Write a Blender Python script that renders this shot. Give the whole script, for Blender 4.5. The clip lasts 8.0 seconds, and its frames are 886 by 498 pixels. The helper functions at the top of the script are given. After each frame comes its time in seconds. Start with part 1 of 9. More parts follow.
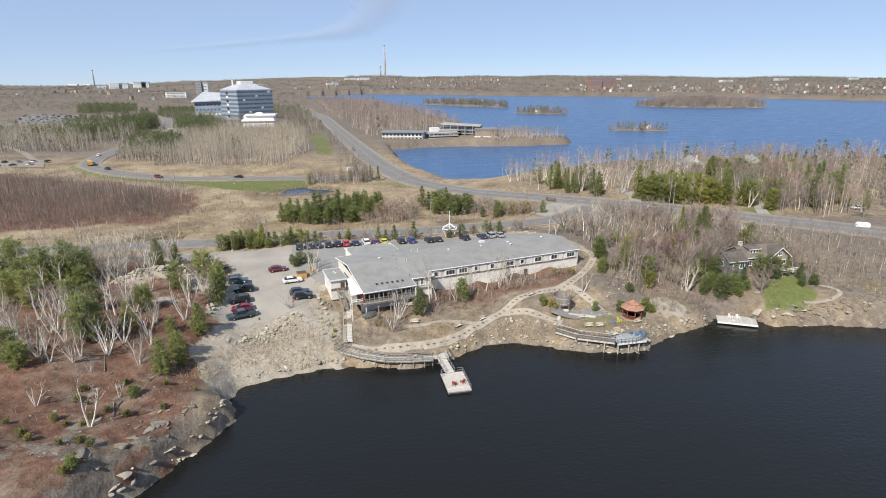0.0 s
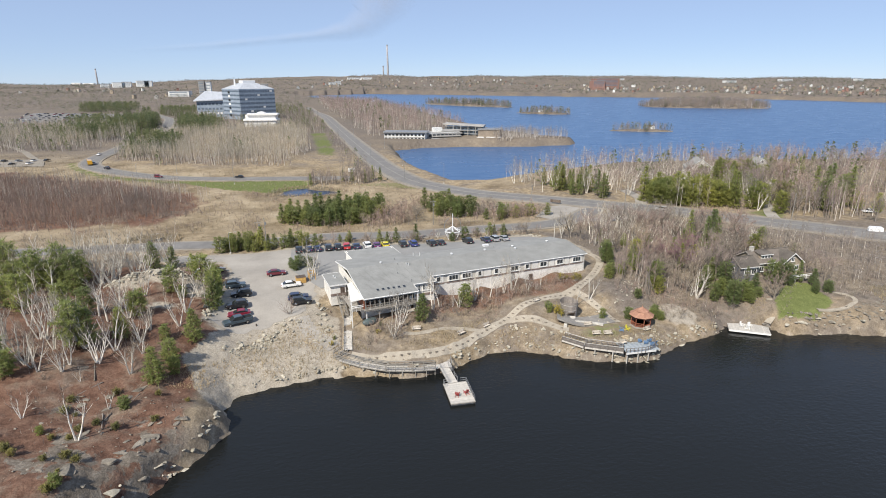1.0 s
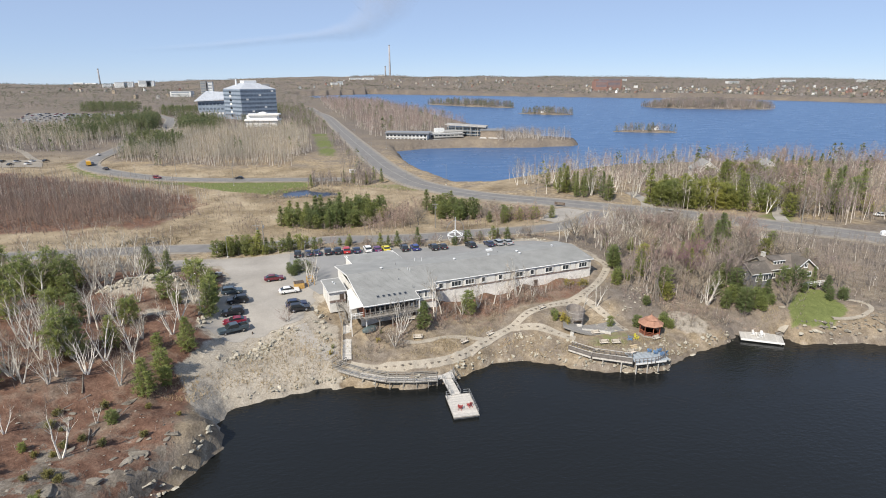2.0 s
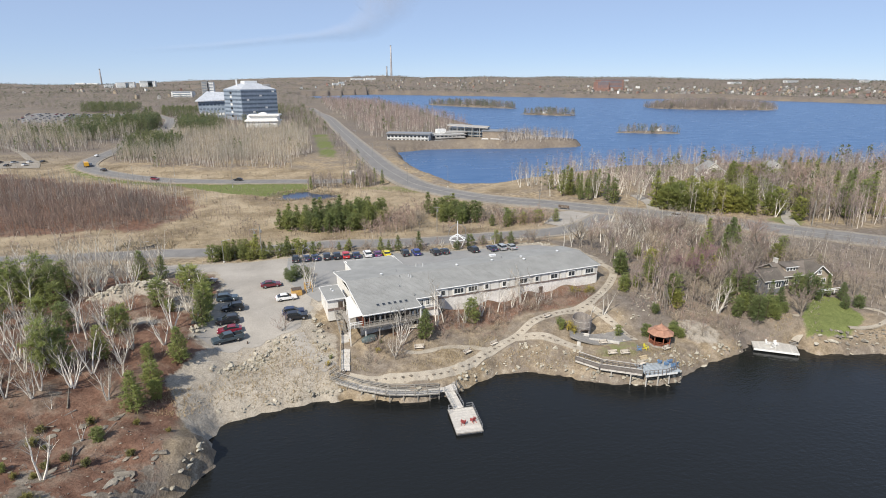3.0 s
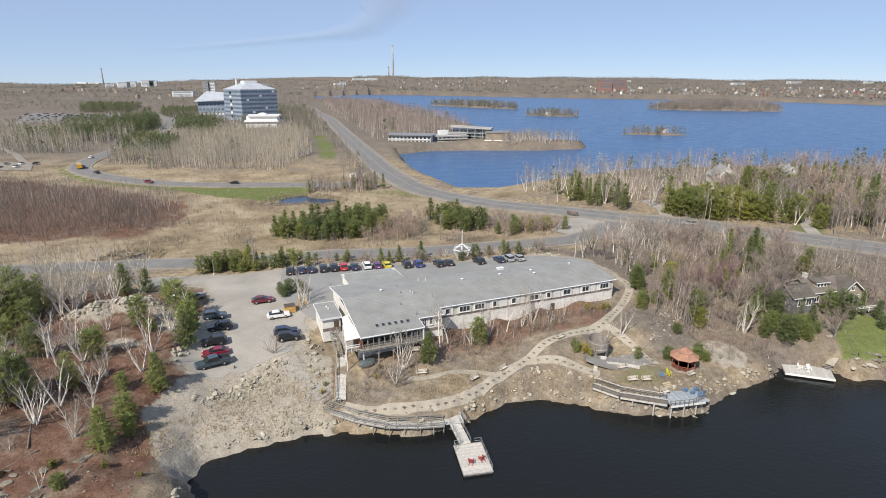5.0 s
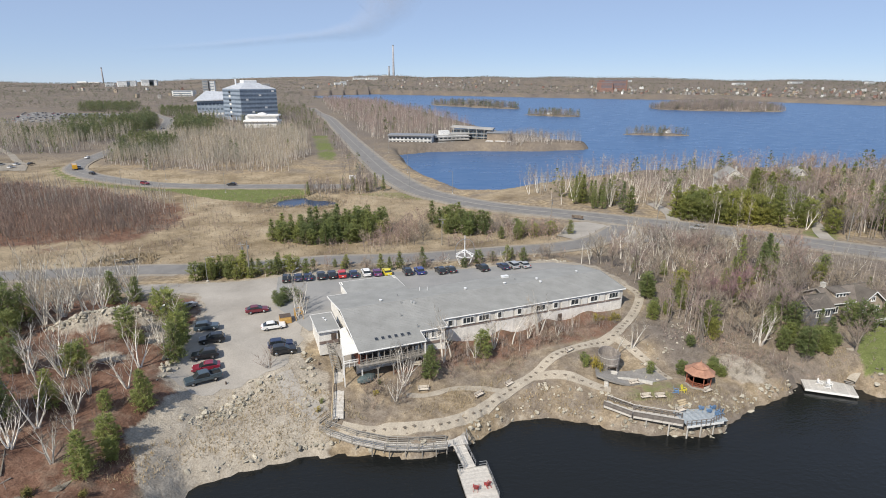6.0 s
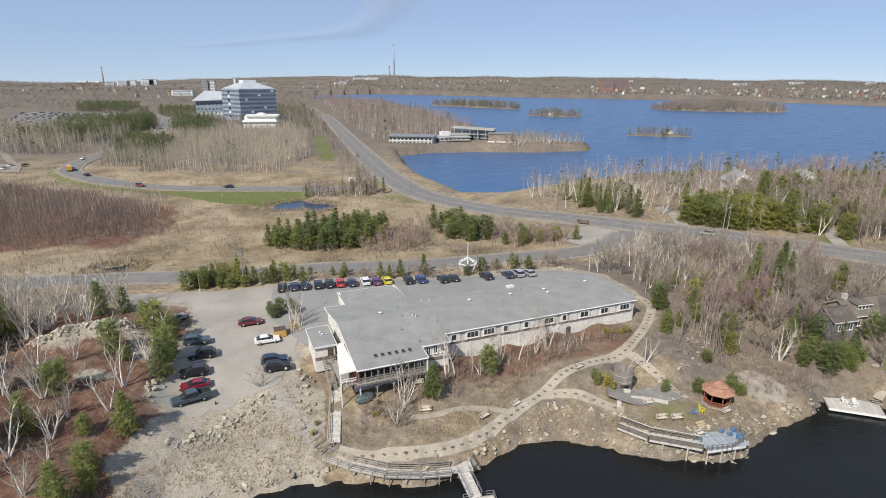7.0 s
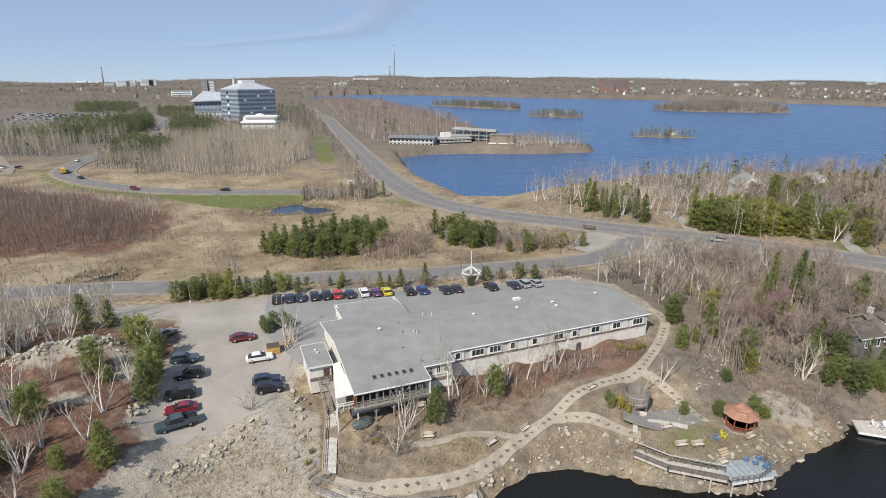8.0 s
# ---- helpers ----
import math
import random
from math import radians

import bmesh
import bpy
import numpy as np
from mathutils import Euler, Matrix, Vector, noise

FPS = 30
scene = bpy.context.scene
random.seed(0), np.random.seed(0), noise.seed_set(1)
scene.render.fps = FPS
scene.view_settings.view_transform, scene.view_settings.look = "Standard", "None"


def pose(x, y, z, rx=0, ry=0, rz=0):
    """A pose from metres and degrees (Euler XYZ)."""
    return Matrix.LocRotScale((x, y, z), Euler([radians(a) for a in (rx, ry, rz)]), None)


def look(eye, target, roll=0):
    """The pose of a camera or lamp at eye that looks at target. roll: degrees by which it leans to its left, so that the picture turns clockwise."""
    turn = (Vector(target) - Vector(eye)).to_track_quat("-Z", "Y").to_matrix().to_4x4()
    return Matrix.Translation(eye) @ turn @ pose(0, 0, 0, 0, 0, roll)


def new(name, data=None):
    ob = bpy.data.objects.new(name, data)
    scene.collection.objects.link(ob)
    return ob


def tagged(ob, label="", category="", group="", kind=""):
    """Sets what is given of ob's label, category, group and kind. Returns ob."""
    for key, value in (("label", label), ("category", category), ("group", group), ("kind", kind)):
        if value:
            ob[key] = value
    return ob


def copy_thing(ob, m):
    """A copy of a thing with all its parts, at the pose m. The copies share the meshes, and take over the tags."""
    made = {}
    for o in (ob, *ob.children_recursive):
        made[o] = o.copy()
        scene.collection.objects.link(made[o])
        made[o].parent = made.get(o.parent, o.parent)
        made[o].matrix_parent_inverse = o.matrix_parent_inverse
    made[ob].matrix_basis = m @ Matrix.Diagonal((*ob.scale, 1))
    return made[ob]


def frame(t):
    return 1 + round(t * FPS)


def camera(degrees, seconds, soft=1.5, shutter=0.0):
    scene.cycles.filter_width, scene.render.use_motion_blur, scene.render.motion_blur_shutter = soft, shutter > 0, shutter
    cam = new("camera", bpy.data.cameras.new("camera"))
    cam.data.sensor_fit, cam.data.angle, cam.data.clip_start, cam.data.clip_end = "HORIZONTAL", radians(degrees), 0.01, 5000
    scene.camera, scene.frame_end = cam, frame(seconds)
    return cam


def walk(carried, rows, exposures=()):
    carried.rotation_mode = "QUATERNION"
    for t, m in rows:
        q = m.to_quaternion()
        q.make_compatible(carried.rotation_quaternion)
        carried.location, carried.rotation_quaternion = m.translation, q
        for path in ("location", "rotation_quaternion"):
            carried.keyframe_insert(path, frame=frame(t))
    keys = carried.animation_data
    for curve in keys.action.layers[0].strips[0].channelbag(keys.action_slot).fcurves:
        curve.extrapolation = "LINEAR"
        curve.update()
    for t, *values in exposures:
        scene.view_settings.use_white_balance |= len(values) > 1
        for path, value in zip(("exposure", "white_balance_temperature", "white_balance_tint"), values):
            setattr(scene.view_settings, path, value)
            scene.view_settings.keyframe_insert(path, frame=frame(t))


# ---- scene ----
cam = camera(78.0, 8.0, soft=0.95)
PATH = [
    (0, (-1.42, -33.65, 53.42), (14.24, 60.69, 24.16), -0.40),
    (0.5, (-1.22, -31.80, 53.40), (14.23, 62.55, 24.11), -0.30),
    (1, (-1.01, -29.93, 53.37), (14.27, 64.45, 24.09), -0.23),
    (1.5, (-0.79, -28.02, 53.36), (14.33, 66.39, 24.09), -0.19),
    (2, (-0.57, -26.06, 53.34), (14.42, 68.39, 24.11), -0.16),
    (2.5, (-0.35, -24.04, 53.34), (14.53, 70.44, 24.15), -0.14),
    (3, (-0.13, -21.95, 53.35), (14.65, 72.56, 24.19), -0.12),
    (3.5, (0.08, -19.77, 53.37), (14.78, 74.75, 24.23), -0.10),
    (4, (0.27, -17.51, 53.40), (14.91, 77.03, 24.27), -0.07),
    (4.5, (0.45, -15.15, 53.44), (15.04, 79.40, 24.32), -0.04),
    (5, (0.63, -12.68, 53.50), (15.18, 81.87, 24.37), 0.00),
    (5.5, (0.80, -10.11, 53.57), (15.32, 84.44, 24.42), 0.05),
    (6, (0.96, -7.42, 53.66), (15.47, 87.12, 24.48), 0.09),
    (6.5, (1.12, -4.61, 53.76), (15.62, 89.93, 24.56), 0.13),
    (7, (1.30, -1.68, 53.87), (15.79, 92.86, 24.66), 0.16),
    (7.5, (1.49, 1.38, 53.99), (15.97, 95.92, 24.79), 0.17),
    (8, (1.72, 4.57, 54.12), (16.18, 99.12, 24.96), 0.16),
]
walk(cam, [(t, look(e, g, r)) for t, e, g, r in PATH], exposures=[(0, 0.30), (2.5, 0.29), (4.5, 0.25), (6, 0.19), (8, 0.10)])

# ---- world, sun ----
SUN_DIR = Vector((-0.66, -0.75, 0.98)).normalized()   # towards the sun
world = bpy.data.worlds.new("world")
scene.world = world
world.use_nodes = True
_nt = world.node_tree
_bg = _nt.nodes["Background"]
_sky = _nt.nodes.new("ShaderNodeTexSky")
_sky.sky_type = "NISHITA"
_sky.sun_disc = False
_sky.sun_elevation = math.asin(SUN_DIR.z)
_sky.sun_rotation = math.atan2(SUN_DIR.x, SUN_DIR.y)
_sky.air_density, _sky.dust_density, _sky.ozone_density = 0.6, 0.0, 5.0
_haze = _nt.nodes.new("ShaderNodeMix")     # thin spring haze evens out the sky
_haze.data_type = "RGBA"
_haze.inputs[0].default_value = 0.7
_haze.inputs[7].default_value = (3.05, 3.8, 5.3, 1)
_nt.links.new(_sky.outputs[0], _haze.inputs[6])
_nt.links.new(_haze.outputs[2], _bg.inputs[0])
_bg.inputs[1].default_value = 0.118
sun_data = bpy.data.lights.new("sun", "SUN")
sun_data.energy, sun_data.angle, sun_data.color = 4.9, radians(0.55), (1.0, 0.93, 0.82)
sun = new("sun", sun_data)
sun.matrix_basis = look(SUN_DIR * 300, (0, 0, 0))


# ---- materials ----
def ramp(nt, fac, stops):
    r = nt.nodes.new("ShaderNodeValToRGB")
    el = r.color_ramp.elements
    while len(el) < len(stops):
        el.new(0.5)
    for e, (at, c) in zip(el, stops):
        e.position, e.color = at, (*c, 1)
    nt.links.new(fac, r.inputs[0])
    return r.outputs[0]


def noise_tex(nt, scale, detail=4, rough=0.6, coord="Object", stretch=None):
    n = nt.nodes.new("ShaderNodeTexNoise")
    n.inputs["Scale"].default_value, n.inputs["Detail"].default_value, n.inputs["Roughness"].default_value = scale, detail, rough
    if coord == "World":
        src = nt.nodes.new("ShaderNodeNewGeometry").outputs["Position"]
    else:
        src = nt.nodes.new("ShaderNodeTexCoord").outputs[coord]
    if stretch:
        mp = nt.nodes.new("ShaderNodeMapping")
        mp.inputs["Scale"].default_value = stretch
        nt.links.new(src, mp.inputs[0])
        src = mp.outputs[0]
    nt.links.new(src, n.inputs["Vector"])
    return n.outputs["Fac"]


def mixc(nt, fac, a, b, mode="MIX"):
    m = nt.nodes.new("ShaderNodeMix")
    m.data_type, m.blend_type = "RGBA", mode
    for value, sock in ((fac, m.inputs[0]), (a, m.inputs[6]), (b, m.inputs[7])):
        if isinstance(value, (int, float)):
            sock.default_value = value
        elif isinstance(value, tuple):
            sock.default_value = (*value, 1)
        else:
            nt.links.new(value, sock)
    return m.outputs[2]


def math_node(nt, op, a, b=0.0, clamp=False):
    m = nt.nodes.new("ShaderNodeMath")
    m.operation, m.use_clamp = op, clamp
    for value, sock in ((a, m.inputs[0]), (b, m.inputs[1])):
        if isinstance(value, (int, float)):
            sock.default_value = value
        else:
            nt.links.new(value, sock)
    return m.outputs[0]


def bump(nt, height, strength, distance):
    b = nt.nodes.new("ShaderNodeBump")
    b.inputs["Strength"].default_value, b.inputs["Distance"].default_value = strength, distance
    nt.links.new(height, b.inputs["Height"])
    return b.outputs[0]


def blank(name, roughness=0.8, metallic=0.0):
    m = bpy.data.materials.new(name)
    m.use_nodes = True
    b = m.node_tree.nodes["Principled BSDF"]
    b.inputs["Roughness"].default_value, b.inputs["Metallic"].default_value = roughness, metallic
    return m, m.node_tree, b


def mat(name, dark, light, scale=3.0, roughness=0.8, metallic=0.0, fine=30.0, vary=0.25, relief=0.3, depth=0.02, spec=0.35, coord="World", stretch=None, grain_amount=1.0):
    """A surface with two scales of variation, a relief and a shift from object to object."""
    m, nt, b = blank(name, roughness, metallic)
    big = noise_tex(nt, scale, 5, 0.6, coord, stretch)
    small = noise_tex(nt, fine, 3, 0.6, coord, stretch)
    col = ramp(nt, big, [(0.3, dark), (0.7, light)])
    grain = ramp(nt, small, [(0.3, (1 - 0.28 * grain_amount,) * 3), (0.7, (1 + 0.18 * grain_amount,) * 3)])
    col = mixc(nt, 1.0, col, grain, "MULTIPLY")
    if vary:
        info = nt.nodes.new("ShaderNodeObjectInfo")
        shift = ramp(nt, info.outputs["Random"], [(0.0, (1 - vary, 1 - vary * 0.9, 1 - vary)), (1.0, (1 + vary, 1 + vary, 1 + vary * 0.8))])
        col = mixc(nt, 1.0, col, shift, "MULTIPLY")
    nt.links.new(col, b.inputs["Base Color"])
    b.inputs["Specular IOR Level"].default_value = spec
    if relief:
        nt.links.new(bump(nt, small, relief, depth), b.inputs["Normal"])
    return m


def paint(name, colour, roughness=0.3, metallic=0.0, coat=0.0):
    m, nt, b = blank(name, roughness, metallic)
    n = noise_tex(nt, 2.0, 4, 0.6)
    nt.links.new(ramp(nt, n, [(0.3, tuple(c * 0.88 for c in colour)), (0.7, tuple(min(1, c * 1.08) for c in colour))]), b.inputs["Base Color"])
    b.inputs["Coat Weight"].default_value = coat
    return m


def foliage(name, dark, mid, light, thin=0.0, single=True):
    m, nt, b = blank(name, 0.65)
    geo = nt.nodes.new("ShaderNodeNewGeometry")
    col = ramp(nt, geo.outputs["Random Per Island"], [(0.0, dark), (0.5, mid), (1.0, light)])
    info = nt.nodes.new("ShaderNodeObjectInfo")
    spread = 1.0 if single else 0.15
    shift = ramp(nt, info.outputs["Random"], [(0.0, (1 - 0.25 * spread, 1 - 0.22 * spread, 1 - 0.2 * spread)), (0.6, (1 + 0.05 * spread, 1 + 0.05 * spread, 1 - 0.05 * spread)), (1.0, (1 + 0.18 * spread, 1 + 0.14 * spread, 1 - 0.04 * spread))])
    patch = ramp(nt, noise_tex(nt, 0.05, 3, 0.6, "World"), [(0.35, (0.8, 0.85, 0.85)), (0.65, (1.2, 1.12, 1.0))])
    col = mixc(nt, 1.0, mixc(nt, 1.0, col, shift, "MULTIPLY"), patch, "MULTIPLY")
    nt.links.new(col, b.inputs["Base Color"])
    b.inputs["Specular IOR Level"].default_value = 0.2
    if thin:
        through_light = nt.nodes.new("ShaderNodeBsdfTranslucent")
        blend = nt.nodes.new("ShaderNodeMixShader")
        blend.inputs[0].default_value = thin
        nt.links.new(col, through_light.inputs["Color"])
        nt.links.new(b.outputs[0], blend.inputs[1])
        nt.links.new(through_light.outputs[0], blend.inputs[2])
        nt.links.new(blend.outputs[0], nt.nodes["Material Output"].inputs["Surface"])
    return m


asphalt = mat("asphalt", (0.155, 0.149, 0.142), (0.212, 0.203, 0.192), 0.25, 0.9, fine=6, relief=0.2, vary=0, grain_amount=0.5)
lot_gravel = mat("lot_gravel", (0.262, 0.242, 0.214), (0.365, 0.338, 0.300), 0.13, 0.95, fine=4, relief=0.2, vary=0, grain_amount=0.45)
grey_lot = mat("grey_lot", (0.22, 0.22, 0.215), (0.27, 0.265, 0.255), 0.2, 0.95, fine=5, relief=0.15, vary=0, grain_amount=0.4)
shingle = mat("shingle", (0.235, 0.235, 0.225), (0.30, 0.30, 0.288), 0.35, 0.9, fine=7, relief=0.25, vary=0.05, grain_amount=0.5)
white_siding = mat("white_siding", (0.60, 0.58, 0.54), (0.78, 0.76, 0.72), 0.6, 0.7, fine=12, relief=0.15, vary=0.06)
pale_siding = mat("pale_siding", (0.48, 0.45, 0.41), (0.64, 0.61, 0.56), 0.6, 0.8, fine=12, relief=0.15, vary=0.08)
beige_siding = mat("beige_siding", (0.38, 0.34, 0.29), (0.52, 0.475, 0.41), 0.6, 0.8, fine=12, relief=0.15, vary=0.08)
brown_band = mat("brown_band", (0.17, 0.125, 0.11), (0.28, 0.225, 0.20), 1.2, 0.9, fine=10, relief=0.3, vary=0.1)
white_paint = mat("white_paint", (0.68, 0.67, 0.65), (0.82, 0.81, 0.79), 0.8, 0.5, fine=15, relief=0.1, vary=0.06)
block_wall = mat("block_wall", (0.62, 0.59, 0.55), (0.84, 0.81, 0.77), 0.5, 0.85, fine=6, relief=0.25, vary=0.05)
grey_wood = mat("grey_wood", (0.205, 0.188, 0.172), (0.335, 0.312, 0.288), 2.0, 0.85, fine=20, relief=0.4, vary=0.18)
pale_wood = mat("pale_wood", (0.42, 0.39, 0.36), (0.56, 0.53, 0.49), 2.0, 0.85, fine=20, relief=0.4, vary=0.12)
tan_wood = mat("tan_wood", (0.40, 0.31, 0.20), (0.56, 0.45, 0.31), 2.0, 0.8, fine=20, relief=0.4, vary=0.15)
dark_wood = mat("dark_wood", (0.07, 0.05, 0.04), (0.16, 0.12, 0.10), 2.0, 0.8, fine=20, relief=0.4, vary=0.2)
red_wood = mat("red_wood", (0.20, 0.07, 0.045), (0.33, 0.12, 0.07), 2.0, 0.7, fine=20, relief=0.4, vary=0.15)
copper_roof = mat("copper_roof", (0.29, 0.15, 0.10), (0.41, 0.225, 0.155), 1.5, 0.75, fine=14, relief=0.3, vary=0.08)
concrete = mat("concrete", (0.42, 0.40, 0.36), (0.56, 0.53, 0.48), 0.8, 0.9, fine=9, relief=0.25, vary=0.08)
path_gravel = mat("path_gravel", (0.30, 0.262, 0.208), (0.405, 0.36, 0.292), 0.5, 0.95, fine=7, relief=0.4, vary=0)
slab_stone = mat("slab_stone", (0.13, 0.105, 0.085), (0.22, 0.185, 0.15), 1.5, 0.9, fine=9, relief=0.4, vary=0.25)
rock = mat("rock", (0.27, 0.243, 0.20), (0.48, 0.44, 0.37), 0.7, 0.9, fine=5, relief=0.8, depth=0.08, vary=0.2)
dark_rock = mat("dark_rock", (0.155, 0.134, 0.112), (0.30, 0.264, 0.222), 0.7, 0.9, fine=5, relief=0.8, depth=0.08, vary=0.2)
birch_bark = mat("birch_bark", (0.52, 0.47, 0.425), (0.80, 0.755, 0.695), 1.6, 0.8, fine=9, relief=0.3, vary=0.2)
grey_bark = mat("grey_bark", (0.17, 0.14, 0.115), (0.30, 0.255, 0.215), 1.6, 0.9, fine=9, relief=0.5, vary=0.25)
pine_bark = mat("pine_bark", (0.11, 0.08, 0.06), (0.20, 0.15, 0.11), 1.6, 0.9, fine=9, relief=0.5, vary=0.2)
metal_grey = mat("metal_grey", (0.30, 0.30, 0.30), (0.42, 0.42, 0.42), 1.0, 0.45, 0.6, relief=0.05, vary=0.05)
metal_white = mat("metal_white", (0.66, 0.67, 0.68), (0.8, 0.8, 0.8), 1.0, 0.4, 0.1, relief=0.05, vary=0.05)
black_rubber = mat("black_rubber", (0.012, 0.012, 0.012), (0.03, 0.03, 0.03), 3.0, 0.85, relief=0.2, vary=0.05)
glass = paint("glass", (0.025, 0.03, 0.035), 0.06)
pane_glass = paint("pane_glass", (0.035, 0.042, 0.05), 0.08)
blue_glass = mat("blue_glass", (0.11, 0.14, 0.18), (0.17, 0.21, 0.265), 0.08, 0.2, fine=0.6, relief=0, vary=0.05)
blue_panel = mat("blue_panel", (0.24, 0.29, 0.36), (0.31, 0.365, 0.435), 0.2, 0.4, fine=1, relief=0, vary=0.05)
plaster = mat("plaster", (0.62, 0.62, 0.61), (0.76, 0.76, 0.75), 0.1, 0.8, fine=1, relief=0.1, vary=0.1)
grey_concrete = mat("grey_concrete", (0.28, 0.27, 0.26), (0.40, 0.385, 0.365), 0.15, 0.85, fine=1.5, relief=0.1, vary=0.1)
red_brick = mat("red_brick", (0.25, 0.145, 0.12), (0.34, 0.20, 0.165), 0.1, 0.9, fine=1, relief=0.1, vary=0.15)
needle = foliage("needle", (0.225, 0.270, 0.115), (0.310, 0.355, 0.155), (0.400, 0.435, 0.205), 0.6)
cedar = foliage("cedar", (0.250, 0.275, 0.100), (0.340, 0.360, 0.135), (0.430, 0.440, 0.180), 0.6)
twig = foliage("twig", (0.185, 0.155, 0.140), (0.275, 0.238, 0.220), (0.39, 0.345, 0.32))
# far_* and hill_* foliage is greyed: mild distance haze put into the colour.
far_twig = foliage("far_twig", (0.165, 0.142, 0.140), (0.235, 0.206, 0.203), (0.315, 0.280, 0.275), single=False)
beige_twig = foliage("beige_twig", (0.30, 0.266, 0.220), (0.40, 0.360, 0.300), (0.50, 0.455, 0.385), single=False)
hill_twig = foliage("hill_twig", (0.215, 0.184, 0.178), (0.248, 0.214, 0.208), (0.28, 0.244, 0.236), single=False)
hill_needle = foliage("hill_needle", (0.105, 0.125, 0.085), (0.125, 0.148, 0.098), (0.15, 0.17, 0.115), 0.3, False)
dark_needle = foliage("dark_needle", (0.205, 0.240, 0.105), (0.285, 0.322, 0.142), (0.370, 0.400, 0.185), 0.6)
far_needle = foliage("far_needle", (0.125, 0.150, 0.080), (0.180, 0.208, 0.108), (0.245, 0.268, 0.142), 0.45, False)
red_twig = foliage("red_twig", (0.205, 0.145, 0.128), (0.290, 0.213, 0.190), (0.385, 0.293, 0.262), single=False)
bud_twig = foliage("bud_twig", (0.10, 0.085, 0.035), (0.17, 0.15, 0.06), (0.25, 0.21, 0.09))
straw = foliage("straw", (0.235, 0.192, 0.135), (0.335, 0.282, 0.207), (0.43, 0.37, 0.285), single=False)
gold_straw = foliage("gold_straw", (0.24, 0.188, 0.118), (0.345, 0.280, 0.185), (0.45, 0.375, 0.262), single=False)
leaf_yellow = foliage("leaf_yellow", (0.18, 0.15, 0.03), (0.28, 0.23, 0.05), (0.37, 0.31, 0.09))


def ground_material():
    m, nt, b = blank("ground", 0.95)
    zone = nt.nodes.new("ShaderNodeVertexColor")
    zone.layer_name = "zone"
    sep = nt.nodes.new("ShaderNodeSeparateColor")
    nt.links.new(zone.outputs["Color"], sep.inputs[0])
    big = noise_tex(nt, 0.09, 6, 0.65, "World")
    mid = noise_tex(nt, 0.6, 5, 0.65, "World")
    small = noise_tex(nt, 4.0, 4, 0.7, "World")
    grass = ramp(nt, mid, [(0.25, (0.145, 0.110, 0.070)), (0.48, (0.300, 0.235, 0.150)), (0.72, (0.48, 0.39, 0.262))])
    wood = ramp(nt, mid, [(0.25, (0.14, 0.112, 0.086)), (0.5, (0.21, 0.175, 0.138)), (0.75, (0.29, 0.25, 0.20))])
    grass = mixc(nt, ramp(nt, big, [(0.4, (0, 0, 0)), (0.6, (1, 1, 1))]), grass, wood)
    woods = nt.nodes.new("ShaderNodeVertexColor")
    woods.layer_name = "woods"
    cover = nt.nodes.new("ShaderNodeSeparateColor")
    nt.links.new(woods.outputs["Color"], cover.inputs[0])
    reed = ramp(nt, noise_tex(nt, 0.055, 8, 0.68, "World"), [(0.30, (0.120, 0.090, 0.056)), (0.42, (0.215, 0.168, 0.108)), (0.55, (0.345, 0.280, 0.190)), (0.64, (0.40, 0.335, 0.24)), (0.74, (0.20, 0.168, 0.088))])
    grass = mixc(nt, cover.outputs[1], grass, reed)
    floor = ramp(nt, mid, [(0.25, (0.105, 0.090, 0.080)), (0.5, (0.145, 0.127, 0.115)), (0.75, (0.19, 0.168, 0.153))])
    grass = mixc(nt, cover.outputs[0], grass, floor)
    litter = ramp(nt, mid, [(0.28, (0.084, 0.045, 0.032)), (0.5, (0.150, 0.086, 0.061)), (0.72, (0.228, 0.143, 0.103))])
    stone = ramp(nt, mid, [(0.3, (0.105, 0.088, 0.072)), (0.5, (0.172, 0.148, 0.122)), (0.7, (0.26, 0.228, 0.190))])
    litter = mixc(nt, ramp(nt, noise_tex(nt, 0.12, 7, 0.7, "World"), [(0.50, (0, 0, 0)), (0.62, (0.6, 0.6, 0.6))]), litter, wood)
    bare = math_node(nt, "ADD", noise_tex(nt, 0.10, 8, 0.66, "World"), math_node(nt, "MULTIPLY", zone.outputs["Alpha"], 0.19))
    litter = mixc(nt, ramp(nt, bare, [(0.685, (0, 0, 0)), (0.705, (1, 1, 1))]), litter, stone)
    sand = ramp(nt, mid, [(0.25, (0.265, 0.233, 0.190)), (0.5, (0.340, 0.304, 0.252)), (0.75, (0.41, 0.372, 0.315))])
    green = ramp(nt, mid, [(0.3, (0.110, 0.132, 0.044)), (0.7, (0.165, 0.187, 0.068))])
    edge = lambda ch: ramp(nt, math_node(nt, "ADD", ch, math_node(nt, "MULTIPLY", math_node(nt, "SUBTRACT", mid, 0.5), 0.9)), [(0.38, (0, 0, 0)), (0.62, (1, 1, 1))])
    col = mixc(nt, edge(sep.outputs[0]), grass, litter)
    col = mixc(nt, edge(sep.outputs[1]), col, sand)
    col = mixc(nt, edge(sep.outputs[2]), col, green)
    grain = ramp(nt, small, [(0.3, (0.66, 0.648, 0.635)), (0.7, (1.24, 1.24, 1.23))])
    col = mixc(nt, 1.0, col, grain, "MULTIPLY")
    nt.links.new(col, b.inputs["Base Color"])
    b.inputs["Specular IOR Level"].default_value = 0.15
    height = math_node(nt, "ADD", math_node(nt, "MULTIPLY", mid, 1.0), math_node(nt, "MULTIPLY", small, 0.25))
    nt.links.new(bump(nt, height, 0.9, 0.35), b.inputs["Normal"])
    return m


